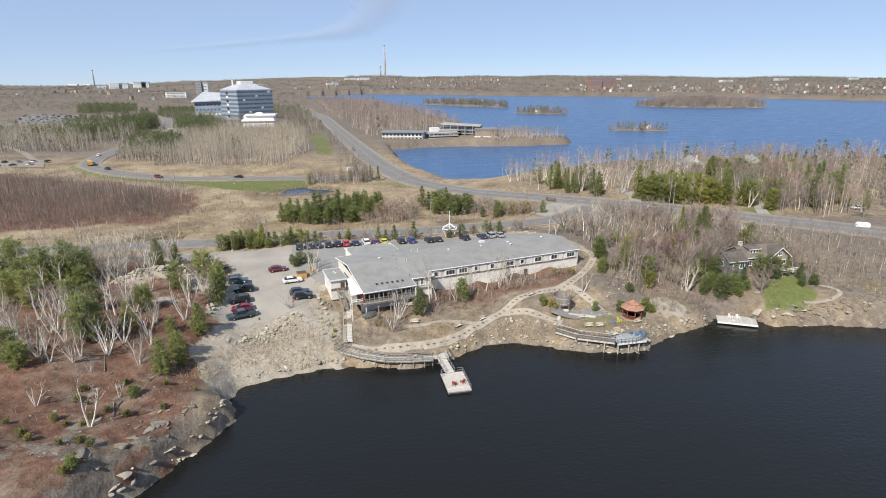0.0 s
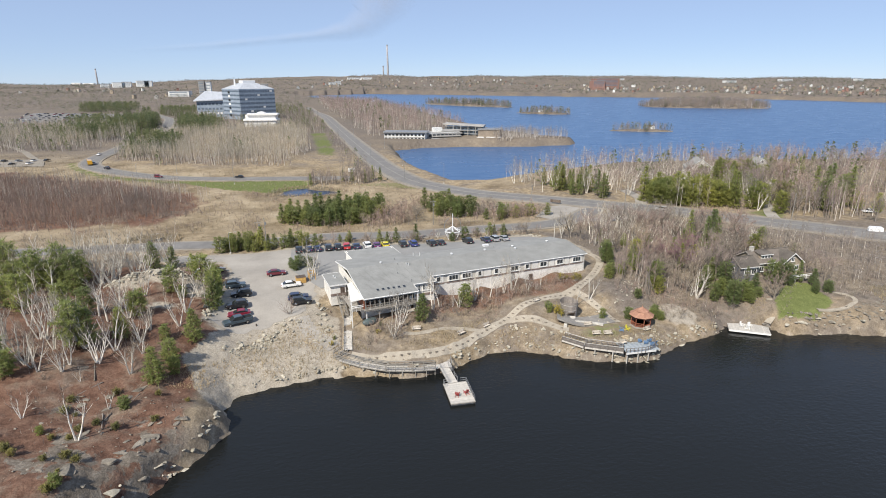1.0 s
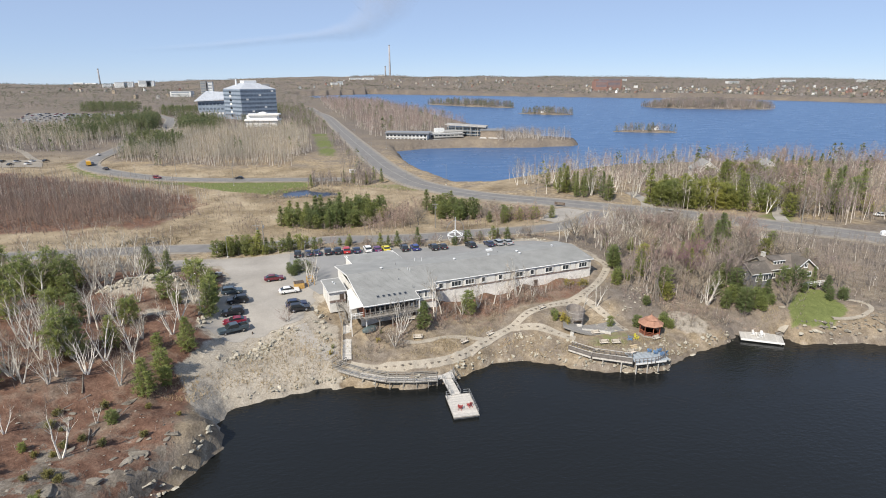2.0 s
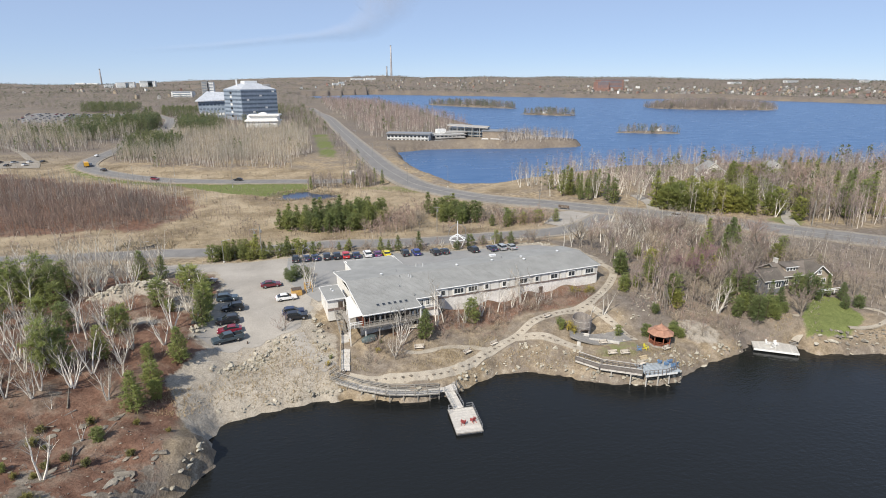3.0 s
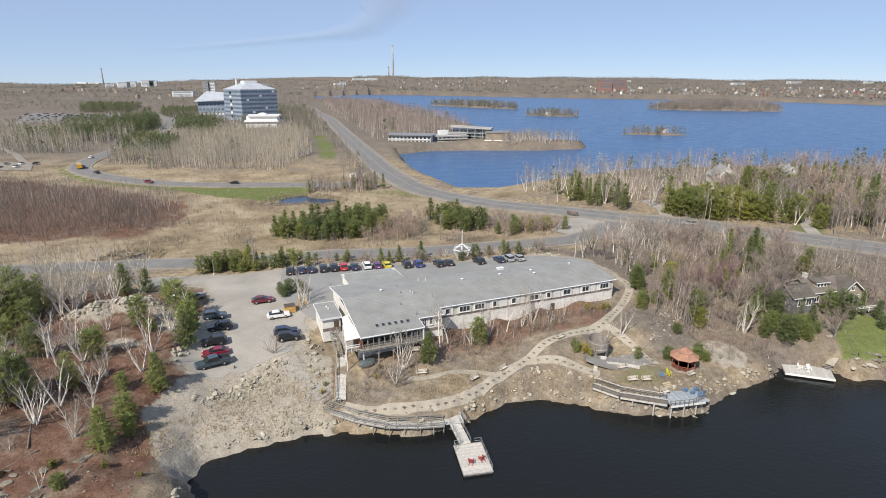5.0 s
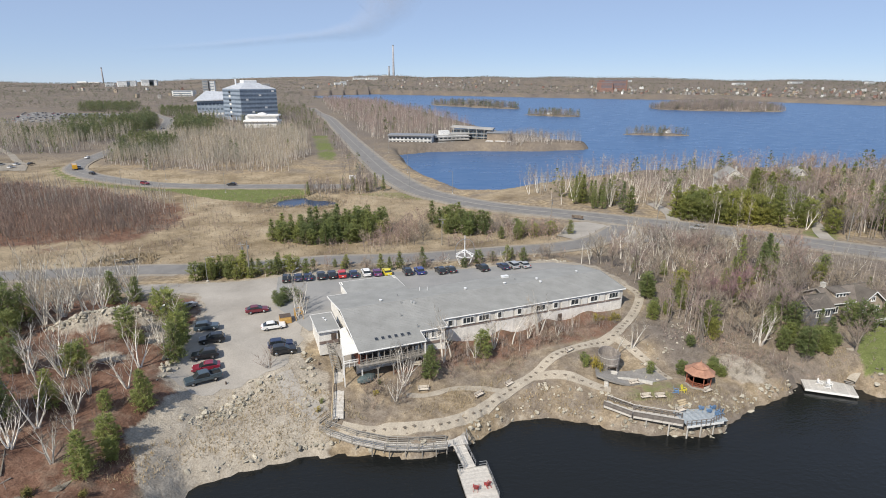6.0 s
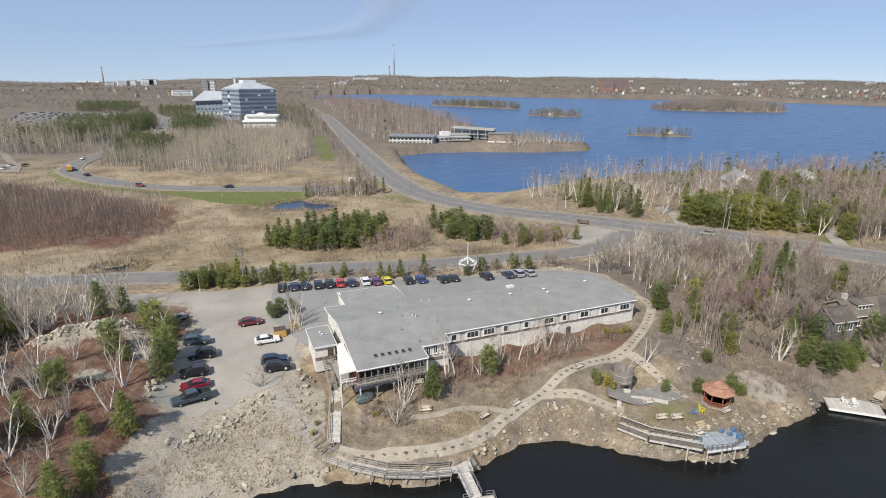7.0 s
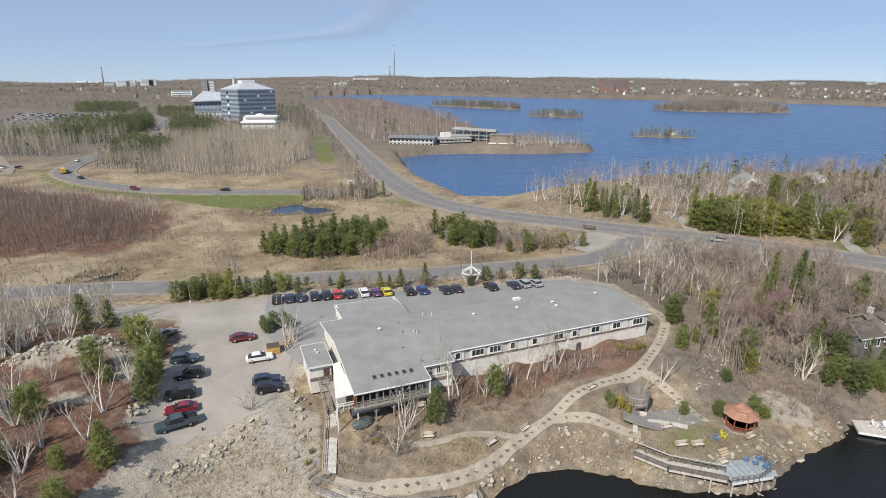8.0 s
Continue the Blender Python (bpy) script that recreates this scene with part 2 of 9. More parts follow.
def water_material(name, colour, smooth_r, rough_r, strength, depth):
    m, nt, b = blank(name, 0.11)
    b.inputs["Base Color"].default_value = (*colour, 1)
    b.inputs["IOR"].default_value = 1.31
    n1 = noise_tex(nt, 0.9, 3, 0.6, "World", (1.0, 1.8, 1.0))
    n2 = noise_tex(nt, 0.05, 3, 0.6, "World", (1.0, 2.5, 1.0))
    nt.links.new(bump(nt, math_node(nt, "MULTIPLY", n1, n2), strength, depth), b.inputs["Normal"])
    r = ramp(nt, n2, [(0.35, (smooth_r,) * 3), (0.65, (rough_r,) * 3)])
    nt.links.new(r, b.inputs["Roughness"])
    return m


ground_mat = ground_material()
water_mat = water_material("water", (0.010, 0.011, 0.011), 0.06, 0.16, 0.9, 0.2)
# Pond and far lake: blue of the reflected sky is put into the base colour.
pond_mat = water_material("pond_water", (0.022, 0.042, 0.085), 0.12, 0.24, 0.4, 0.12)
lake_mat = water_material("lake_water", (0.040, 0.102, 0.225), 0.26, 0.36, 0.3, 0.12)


# ==== geometry ====


# ---- mesh helpers ----
class G:
    """Gathers vertices and faces of one mesh."""

    def __init__(self):
        self.v, self.f = [], []

    def add(self, verts, faces):
        n = len(self.v)
        self.v += [tuple(p) for p in verts]
        self.f += [tuple(i + n for i in f) for f in faces]
        return self

    def box(self, c, s, rz=0.0, tilt=None, bevel=0.0):
        """A box round c with sides s, turned by rz degrees; with bevel its upper and lower rims are chamfered."""
        a, b, h = s[0] / 2, s[1] / 2, s[2] / 2
        k = min(bevel, a * 0.6, b * 0.6, h * 0.6)
        if k:
            ring = lambda x, y, z: [(-x, -y, z), (x, -y, z), (x, y, z), (-x, y, z)]
            pts = ring(a - k, b - k, -h) + ring(a, b, -h + k) + ring(a, b, h - k) + ring(a - k, b - k, h)
            faces = [(3, 2, 1, 0), (12, 13, 14, 15)]
            for r in range(3):
                for i in range(4):
                    j = (i + 1) % 4
                    faces.append((r * 4 + i, r * 4 + j, r * 4 + 4 + j, r * 4 + 4 + i))
        else:
            pts = [(x, y, z) for z in (-h, h) for x, y in ((-a, -b), (a, -b), (a, b), (-a, b))]
            faces = [(3, 2, 1, 0), (4, 5, 6, 7), (0, 1, 5, 4), (1, 2, 6, 5), (2, 3, 7, 6), (3, 0, 4, 7)]
        m = Matrix.Translation(c) @ (tilt if tilt is not None else Matrix.Rotation(radians(rz), 4, "Z"))
        return self.add([m @ Vector(p) for p in pts], faces)

    def beam(self, a, b, w, h, bevel=0.0):
        """A bar of width w and height h from a to b."""
        a, b = Vector(a), Vector(b)
        d = b - a
        x = d.normalized()
        y = Vector((0, 0, 1)).cross(x)
        y = Vector((0, 1, 0)) if y.length < 1e-4 else y.normalized()
        z = x.cross(y)
        t = Matrix((x, y, z)).transposed().to_4x4()
        return self.box((a + b) / 2, (d.length, w, h), tilt=t, bevel=bevel)

    def tube(self, a, b, r0, r1, n=6, cap=True):
        a, b = Vector(a), Vector(b)
        d = (b - a).normalized()
        u = d.orthogonal().normalized()
        w = d.cross(u)
        ring = lambda c, r: [c + (u * math.cos(2 * math.pi * i / n) + w * math.sin(2 * math.pi * i / n)) * r for i in range(n)]
        faces = [(i, (i + 1) % n, n + (i + 1) % n, n + i) for i in range(n)]
        if cap:
            faces += [tuple(range(n - 1, -1, -1)), tuple(range(n, 2 * n))]
        return self.add(ring(a, r0) + ring(b, r1), faces)

    def lathe(self, c, profile, n=16, phase=0.0, squash=1.0):
        """A body of revolution from (radius, height) pairs."""
        pts, faces = [], []
        for r, z in profile:
            pts += [(c[0] + r * math.cos(phase + 2 * math.pi * i / n), c[1] + squash * r * math.sin(phase + 2 * math.pi * i / n), c[2] + z) for i in range(n)]
        for k in range(len(profile) - 1):
            faces += [(k * n + i, k * n + (i + 1) % n, (k + 1) * n + (i + 1) % n, (k + 1) * n + i) for i in range(n)]
        faces += [tuple(range(n - 1, -1, -1)), tuple(range((len(profile) - 1) * n, len(profile) * n))]
        return self.add(pts, faces)

    def prism(self, outline, z0, z1):
        n = len(outline)
        pts = [(x, y, z0) for x, y in outline] + [(x, y, z1) for x, y in outline]
        return self.add(pts, [tuple(range(n - 1, -1, -1)), tuple(range(n, 2 * n))] + [(i, (i + 1) % n, n + (i + 1) % n, n + i) for i in range(n)])

    def extrude(self, outline, axis_m, width):
        """A closed outline in local x, z, drawn out along local y by width round the middle."""
        n = len(outline)
        pts = [axis_m @ Vector((x, -width / 2, z)) for x, z in outline] + [axis_m @ Vector((x, width / 2, z)) for x, z in outline]
        return self.add(pts, [tuple(range(n)), tuple(range(2 * n - 1, n - 1, -1))] + [((i + 1) % n, i, n + i, n + (i + 1) % n) for i in range(n)])

    def mesh(self, name, smooth=False):
        me = bpy.data.meshes.new(name)
        me.from_pydata(self.v, [], self.f)
        if smooth:
            me.shade_smooth()
        me.update()
        return me


def part(name, g, material, parent=None, label="", smooth=False):
    """Links the mesh as one object, under a thing or a part if one is given."""
    me = g if isinstance(g, bpy.types.Mesh) else g.mesh(name, smooth)
    if not me.materials:
        me.materials.append(material)
    ob = new(name, me)
    ob.parent = parent
    if label:
        ob["label"] = label
    return ob


def thing(name, m, label, category, group="", kind=""):
    ob = new(name)
    ob.empty_display_size = 0.3
    ob.matrix_basis = m
    return tagged(ob, label, category, group, kind)


class Kind:
    """A kind of thing that is built once, at its first place, and copied to the others."""

    def __init__(self, make):
        self.make, self.first = make, None

    def put(self, m, label=""):
        if self.first is None:
            self.first = self.make()
            self.first.matrix_basis = m
            ob = self.first
        else:
            ob = copy_thing(self.first, m @ Matrix.Scale(1 / self.first.scale.x, 4))
        if label:
            ob["label"] = label
        return ob


def at(x, y, rz=0.0, scale=1.0, dz=0.0, z=None):
    return pose(x, y, (hz(x, y) if z is None else z) + dz, 0, 0, rz) @ Matrix.Scale(scale, 4)


# ---- ground ----
NEAR_LAKE = [(-60, 5), (-45, 18), (-33, 33), (-28.6, 39.6), (-22.8, 49.3), (-25.2, 56), (-23.9, 60), (-19.8, 61.4), (-13.9, 63.2), (-8.2, 64.2), (0.8, 63.2),
             (7.2, 61.4), (12.3, 61.8), (16.2, 63.5), (21.3, 66.6), (26.3, 68.9), (32.4, 67.9), (36.7, 65.7), (41.6, 62.6), (48.8, 60.6), (56.1, 59.8),
             (59.8, 62.8), (65, 65.2), (71.5, 67.4), (77.0, 69.2), (79.8, 72.0), (85.6, 71.0), (88.8, 69.0), (90.5, 66.0), (94.5, 65.2), (101, 64.6), (114.8, 60.6), (150, 55), (260, 40), (300, -300), (-300, -300), (-120, -30)]
FAR_LAKE = [(51, 246), (42, 280), (34, 310), (31, 350), (32, 389), (32, 418), (60, 432), (92, 433), (140, 425), (187, 429), (196, 440), (176, 465), (150, 540), (140, 640),
            (128, 777), (110, 1000), (60, 1280), (-112, 1690), (-250, 2240), (82, 2600), (399, 2304), (578, 2080), (892, 1787), (1143, 1552), (1238, 1336),
            (1271, 1172), (1700, 1000), (2300, 900), (2000, 420), (900, 330), (480, 275), (322, 272), (240, 290), (157, 288), (97, 262), (65, 243)]
POND = [(-37, 224), (-34.5, 233), (-28, 238), (-23, 239.5), (-17, 233), (-9.5, 226.5), (-11, 221), (-16, 218.5), (-20, 222.5), (-25, 224), (-30, 221.5)]
PUDDLE = [(-70, 147.3), (-67.5, 152), (-63.5, 154.4), (-60.8, 151.5), (-62.5, 147.3)]
# marsh water: outline, level
WATERS = [(POND, 3.94), (PUDDLE, 4.9)]
ISLANDS = [(722, 1040, 125, 50, -33, 11), (262, 1250, 150, 28, -59, 6), (325, 893, 52, 20, -42, 3.5), (316, 544, 35, 11, -22, 2.4)]


def polygon_distance(x, y, poly):
    """The distance from the rim of poly, positive inside."""
    p = np.array(poly, float)
    q = np.roll(p, -1, 0)
    best = np.full(x.shape, 1e18)
    inside = np.zeros(x.shape, bool)
    for (ax, ay), (bx, by) in zip(p, q):
        dx, dy = bx - ax, by - ay
        s = np.clip(((x - ax) * dx + (y - ay) * dy) / (dx * dx + dy * dy), 0, 1)
        best = np.minimum(best, (x - ax - s * dx) ** 2 + (y - ay - s * dy) ** 2)
        if ay != by:
            inside ^= ((ay > y) != (by > y)) & (x < dx * (y - ay) / dy + ax)
    d = np.sqrt(best)
    return np.where(inside, d, -d)


def line_distance(x, y, points):
    best = np.full(np.shape(x), 1e18)
    for (ax, ay), (bx, by) in zip(points, points[1:]):
        dx, dy = bx - ax, by - ay
        s = np.clip(((x - ax) * dx + (y - ay) * dy) / (dx * dx + dy * dy), 0, 1)
        best = np.minimum(best, (x - ax - s * dx) ** 2 + (y - ay - s * dy) ** 2)
    return np.sqrt(best)


def smooth(a, b, x):
    t = np.clip((x - a) / (b - a), 0, 1)
    return t * t * (3 - 2 * t)


def waves(x, y, size, seed=0.0):
    """Smooth noise between about -1 and 1 out of a few crossed waves."""
    k = 2 * math.pi / size
    out = 0
    for i, (ang, f) in enumerate(((0.3, 1.0), (1.4, 1.27), (2.5, 0.83), (3.9, 1.61), (5.2, 2.13))):
        out = out + np.sin(k * f * (x * math.cos(ang) + y * math.sin(ang)) + seed * (i + 1.7) + 1.3 * np.sin(k * 0.43 * (x * math.sin(ang) - y * math.cos(ang)) + i + seed)) / f
    return out / 3.2


# level pads: x, y, reach, height
HILL_PADS = [(-38, 70, 7, 8.0), (-46, 92, 8, 9.2), (-62, 66, 14, 10.5), (-42, 48, 6, 5.2), (-62, 34, 12, 8), (-33, 58, 4, 4.6), (-70, 105, 12, 9), (-34, 92, 4, 7.6), (-30, 66, 3, 4.3)]
LOT_PADS = [(-24, 79, 4.5, 5.5), (-15, 86, 5, 6.6), (-22, 94, 7, 7.0), (-22, 108, 8, 8.1), (-40, 118, 9, 7.9), (-12, 118, 10, 8.4), (15, 113, 13, 8.4), (45, 115, 10, 8.4), (10, 97, 9, 8.3), (40, 103, 9, 8.3)]
SHORE_PADS = [(-4, 80, 4, 4.5), (-4, 68, 4, 3.0), (10, 72, 5, 3.7), (9.5, 77.6, 2.4, 6.5), (25, 74, 5, 3.5), (38, 80, 4, 6.0), (20, 83, 3.5, 5.2), (22, 86, 2.5, 5.0), (32, 88.5, 2.5, 5.2), (42, 91, 2.5, 5.6), (52, 93.3, 2.5, 6.1), (4, 78, 4, 5.0), (47, 69, 6, 2.7), (56, 70, 5, 2.5), (57, 88, 5, 6.2),
              (66, 101, 7, 7.2), (75, 77, 6, 3.4), (94, 73, 7, 4.2), (98, 91, 8, 7.6), (118, 78, 9, 5.0), (-21, 70, 4.5, 2.9), (-25, 63, 3, 2.6), (-10, 71, 4, 3.7), (120, 100, 14, 7)]
BACK_PADS = [(-90, 138, 14, 6.2), (-40, 134, 10, 6.4), (20, 136, 12, 6.6), (70, 140, 14, 6.8), (110, 150, 18, 6.8), (-100, 190, 30, 4.4), (-30, 180, 24, 4.5), (25, 190, 18, 5.2), (-60, 228, 18, 4.6), (130, 210, 30, 6.0)]


def land(x, y):
    """The height of the land, from level pads that blend into each other."""
    top, total = 6.0 * np.full(x.shape, 2e-4), np.full(x.shape, 2e-4)
    for px, py, r, z in HILL_PADS + LOT_PADS + SHORE_PADS + BACK_PADS:
        w = np.exp(-np.minimum(((x - px) ** 2 + (y - py) ** 2) / (1.6 * r * r), 60))
        top, total = top + w * z, total + w
    h = top / total
    far = np.hypot(x, y)
    h = h + smooth(300, 900, y) * 3.0 * (1 + waves(x, y, 420, 2.0)) * (x < 60)
    ridge = 14 + 58 * smooth(-2400, 300, x) - 34 * smooth(1200, 3200, x) + 10 * waves(x, y, 1900, 4.0) + 6 * waves(x, y, 700, 1.0)
    return h + smooth(2200, 4300, far) * ridge + smooth(1300, 2400, far) * 7 * (1 + waves(x, y, 600, 3.0))


def pave_mask(x, y):
    """1 on the car park and the roads, where the ground is even."""
    lot = smooth(-2.5, 0.5, polygon_distance(x, y, LOT))
    return np.maximum(lot, smooth(-4, 0, polygon_distance(x, y, NORTH_LOT)))


SHORE_PATH = [(-3.5, 67.0), (0, 65.7), (4.7, 64.9), (9, 64.6), (13, 65.2), (17.3, 67.0), (21.2, 69.8), (24.8, 72.4), (29.4, 75.2), (33, 77.2), (37.6, 79.4), (43, 81.2), (48.5, 83.6), (53, 87.8), (57, 92), (60.8, 97), (62.5, 101), (61.5, 105.5), (57, 108)]
LAWN = [(90.5, 68.5), (98, 66.5), (105.5, 70), (107, 79), (102, 80.5), (94, 74.5)]
BEACH = [(64.5, 69.5), (69, 68.5), (72.5, 71), (71.5, 76), (68, 77), (65, 75)]
LOT = [(-31.5, 78), (-27, 74.5), (-20, 77), (-13.5, 80), (-11, 88), (-12, 97), (-15, 104), (-17.5, 112), (-18.5, 121), (-52, 122.5), (-53, 117.5), (-35.5, 114), (-31.5, 104), (-31.5, 92)]
NORTH_LOT = [(-19.5, 121.5), (-18, 104), (-10, 92), (10, 96), (60, 108), (58, 118), (50, 122.5)]


def heights(x, y):
    x, y = np.asarray(x, float), np.asarray(y, float)
    h = land(x, y)
    lake = np.maximum(polygon_distance(x, y, NEAR_LAKE) + 0.5 * waves(x, y, 5, 1.0) + 0.25 * waves(x, y, 1.9, 3.0),
                      polygon_distance(x, y, FAR_LAKE) + smooth(150, 400, y) * 2.0 * waves(x, y, 30, 2.0))
    rough = 1 - pave_mask(x, y)
    rocky = smooth(-24, -34, x) * smooth(112, 95, y)
    h = h + rough * (0.16 * waves(x, y, 9, 5.0) + 0.08 * waves(x, y, 3.1, 7.0) + rocky * (0.55 * waves(x, y, 13, 9.0) + 0.22 * waves(x, y, 4.3, 4.0)))
    mound = np.hypot((x + 48) * 0.96 + (y - 96) * 0.28, 0) / 7.5
    across = (-(x + 48) * 0.28 + (y - 96) * 0.96) / 2.2
    h = h + 3.0 * np.exp(-mound ** 4 - across ** 2)
    coast = -lake
    bank = 1 - np.exp(-np.maximum(coast, 0) / 2.3)
    h = np.where(coast > 0, h * bank + 0.35 * smooth(0, 0.5, coast), np.maximum(coast * 0.5, -4))
    for outline, level in WATERS:
        pond = polygon_distance(x, y, outline) + 1.2 * waves(x, y, 6, 1.0) + (2.2 * waves(x, y, 15, 5.0) if outline is POND else 0)
        h = np.where(pond > -8, np.minimum(h, level - 0.04 + np.clip(-pond, -1, 8) * 0.09), h)
    for cx, cy, rx, ry, rz, top in ISLANDS:
        c, s = math.cos(radians(rz)), math.sin(radians(rz))
        u, v = ((x - cx) * c + (y - cy) * s) / rx, (-(x - cx) * s + (y - cy) * c) / ry
        e = 1 - np.hypot(u, v) + 0.12 * waves(x, y, rx * 0.5, 1.0)
        h = np.where(e > 0, top * (1 - np.exp(-np.maximum(e, 0) * 2.4)) + 0.2, h)
    return h


def hz(x, y):
    return float(heights(np.array([x], float), np.array([y], float))[0])


def steps(*spans):
    out = []
    for a, b, d in spans:
        out += list(np.arange(a, b, d))
    return np.array(out + [spans[-1][1]])


def build_ground():
    xs = steps((-5200, -1500, 110), (-1500, -500, 22), (-500, -130, 5), (-130, -76, 2.5), (-76, 126, 1.0), (126, 200, 2.5), (200, 520, 6), (520, 1500, 22), (1500, 5200, 110))
    ys = steps((-900, -100, 80), (-100, 10, 8), (10, 126, 1.0), (126, 266, 1.6), (266, 600, 5), (600, 1500, 14), (1500, 4850, 60))
    x, y = np.meshgrid(xs, ys)
    z = heights(x, y)
    nx, ny = len(xs), len(ys)
    me = bpy.data.meshes.new("ground")
    idx = np.arange(nx * ny).reshape(ny, nx)
    quads = np.stack([idx[:-1, :-1], idx[:-1, 1:], idx[1:, 1:], idx[1:, :-1]], -1).reshape(-1, 4)
    me.vertices.add(nx * ny)
    me.vertices.foreach_set("co", np.stack([x, y, z], -1).astype(np.float32).ravel())
    me.loops.add(quads.size)
    me.loops.foreach_set("vertex_index", quads.astype(np.int32).ravel())
    me.polygons.add(len(quads))
    me.polygons.foreach_set("loop_start", np.arange(0, quads.size, 4, dtype=np.int32))
    me.update(calc_edges=True)
    me.shade_smooth()
    # what lies on the ground: red leaf litter and rock, green sand and rubble, blue mown grass
    coast = -polygon_distance(x, y, NEAR_LAKE)
    litter = smooth(-24, -33, x) * smooth(118, 104, y)
    slope = smooth(1.5, 6, x) * smooth(57, 50, x) * smooth(73.5, 77, y - 0.16 * x) * smooth(96, 90, y - 0.2 * x) * 0.6
    wood_e = smooth(58, 66, x) * smooth(60, 66, y) * smooth(145, 125, y) * 0.34 * smooth(128, 108, x)
    litter = np.maximum(np.maximum(litter, slope), wood_e)
    sand = np.maximum(smooth(-3.5, 1, polygon_distance(x, y, LOT)), smooth(8, 3, coast) * smooth(-30, -24, x) * smooth(64, 58, x) * 0.14)
    bank = smooth(-1.0, 1.5, polygon_distance(x, y, [(-33.5, 64), (-31.5, 70), (-29, 74), (-27, 77), (-20, 80), (-12, 84), (-5.5, 80), (-4.5, 62), (-23.5, 59.5), (-23.5, 53), (-26.5, 52.5), (-29.5, 56.5), (-31, 60)]))
    sand = np.maximum(sand, bank * 0.9)
    sand = np.maximum(sand, smooth(2.0, 0.6, coast) * 0.34)
    sand = np.maximum(sand, np.exp(-(((x + 36.5) / 3.5) ** 2 + ((y - 92) / 5) ** 2)) * 0.9)
    sand = np.maximum(sand, np.exp(-(((x + 49) / 7.0) ** 4 + ((y - 96 - 0.28 * (x + 48)) / 3.4) ** 2)) * 1.0)
    sand = np.maximum(sand, np.exp(-(((x + 39) / 3.6) ** 2 + ((y - 96.5) / 3.2) ** 2)) * 0.9)
    sand = np.maximum(sand, np.exp(-(((x + 41.5) / 4.2) ** 2 + ((y - 82.5) / 2.6) ** 2)) * 0.8)
    beach = np.exp(-(((x - 69.0) / 3.6) ** 2 + ((y - 73.4) / 4.2) ** 2) * 1.1)
    sand = np.maximum(sand, np.maximum(np.clip(beach * 1.7, 0, 1), smooth(-6, -1, polygon_distance(x, y, NORTH_LOT)) * 0.8))
    lawn = np.maximum(smooth(-1.5, 1.5, polygon_distance(x, y, LAWN)), 0)
    strip = smooth(-3, 3, polygon_distance(x, y, [(-84, 257), (-59, 262), (-25, 256), (-23, 240), (-40, 228), (-58, 235)]))
    garden = 0.52 * smooth(-1, 1.5, polygon_distance(x, y, [(43, 66.5), (50, 65), (56, 66), (57, 71), (50, 73), (44, 71)]))
    outer = smooth(-2, 2.5, polygon_distance(x, y, [(-2, 250), (-54, 259), (-89, 268), (-110, 278), (-140, 298), (-160, 322), (-170, 342), (-174, 338), (-168, 320), (-148, 293), (-115, 271), (-92, 260), (-60, 250)]))
    strip = np.maximum(strip, outer * 0.75)
    strip = np.maximum(strip, (0.66 + 0.18 * waves(x, y, 38, 2.0)) * smooth(-4, 6, polygon_distance(x, y, [(-42, 510), (-24, 516), (-12, 372), (-10, 330), (-27, 350)])))
    strip = np.maximum(strip, 0.55 * smooth(-3, 3, polygon_distance(x, y, [(-6, 240), (10, 243), (22, 240), (34, 216), (20, 222), (6, 232)])))
    yard = smooth(-4, 3, polygon_distance(x, y, [(120, 92), (150, 90), (175, 110), (150, 118), (124, 108)])) * 0.3
    verge = smooth(-4, 3, polygon_distance(x, y, [(139.5, 143.8), (144.1, 133), (153, 140), (158, 157)])) * 0.7
    green = np.maximum.reduce([lawn, strip, garden, yard, verge]) * (0.9 + 0.12 * waves(x, y, 7, 2.0))
    litter = np.where(y > 240, np.maximum(litter, 0.12 + 0.1 * waves(x, y, 60, 3.0)), litter)
    thicket = smooth(-14, 16, polygon_distance(x, y, THICKET) + 7 * waves(x, y, 26, 3.0)) * 0.95
    litter = np.maximum(litter, thicket)
    stone = smooth(-26, -33, x) * (0.30 + 0.35 * smooth(58, 46, y)) * smooth(100, 90, y) + 0.5 * smooth(4.5, 1.5, coast) * smooth(-22, -27, x)
    isle = np.zeros(x.shape)
    for cx, cy, rx, ry, rz, top in ISLANDS:
        c, s = math.cos(radians(rz)), math.sin(radians(rz))
        e = 1 - np.hypot(((x - cx) * c + (y - cy) * s) / rx, (-(x - cx) * s + (y - cy) * c) / ry)
        isle = np.maximum(isle, smooth(-0.3, -0.1, e) * smooth(0.35, 0.1, e))
    sand = np.maximum(sand, isle * 0.45)
    zone = np.stack([litter, sand, green, stone], -1).astype(np.float32)
    layer = me.color_attributes.new("zone", "FLOAT_COLOR", "POINT")
    layer.data.foreach_set("color", zone.ravel())
    woods = np.maximum(smooth(305, 420, y) * 0.9, smooth(150, 260, y) * smooth(95, 150, x) * 0.8)
    woods = np.maximum(woods, smooth(64, 72, x) * smooth(96, 86, y) * 0.4)
    woods = np.maximum(woods, np.maximum(smooth(64, 71, x) * smooth(66.5, 71, y - 0.05 * (x - 60)), smooth(54, 58, x) * smooth(74.5, 77.5, y) * (line_distance(x, y, SHORE_PATH) > 1.5)) * smooth(140, 125, y) * smooth(128, 112, x) * 0.9)
    woods = np.maximum(woods, smooth(104, 114, x) * smooth(62, 68, y) * smooth(140, 125, y) * 0.75)
    woods = np.maximum(woods, smooth(125, 115, y) * 0.3)
    woods = woods * (0.8 + 0.25 * waves(x, y, 90, 5.0)) * (1 - 0.95 * np.clip(beach * 1.6, 0, 1))
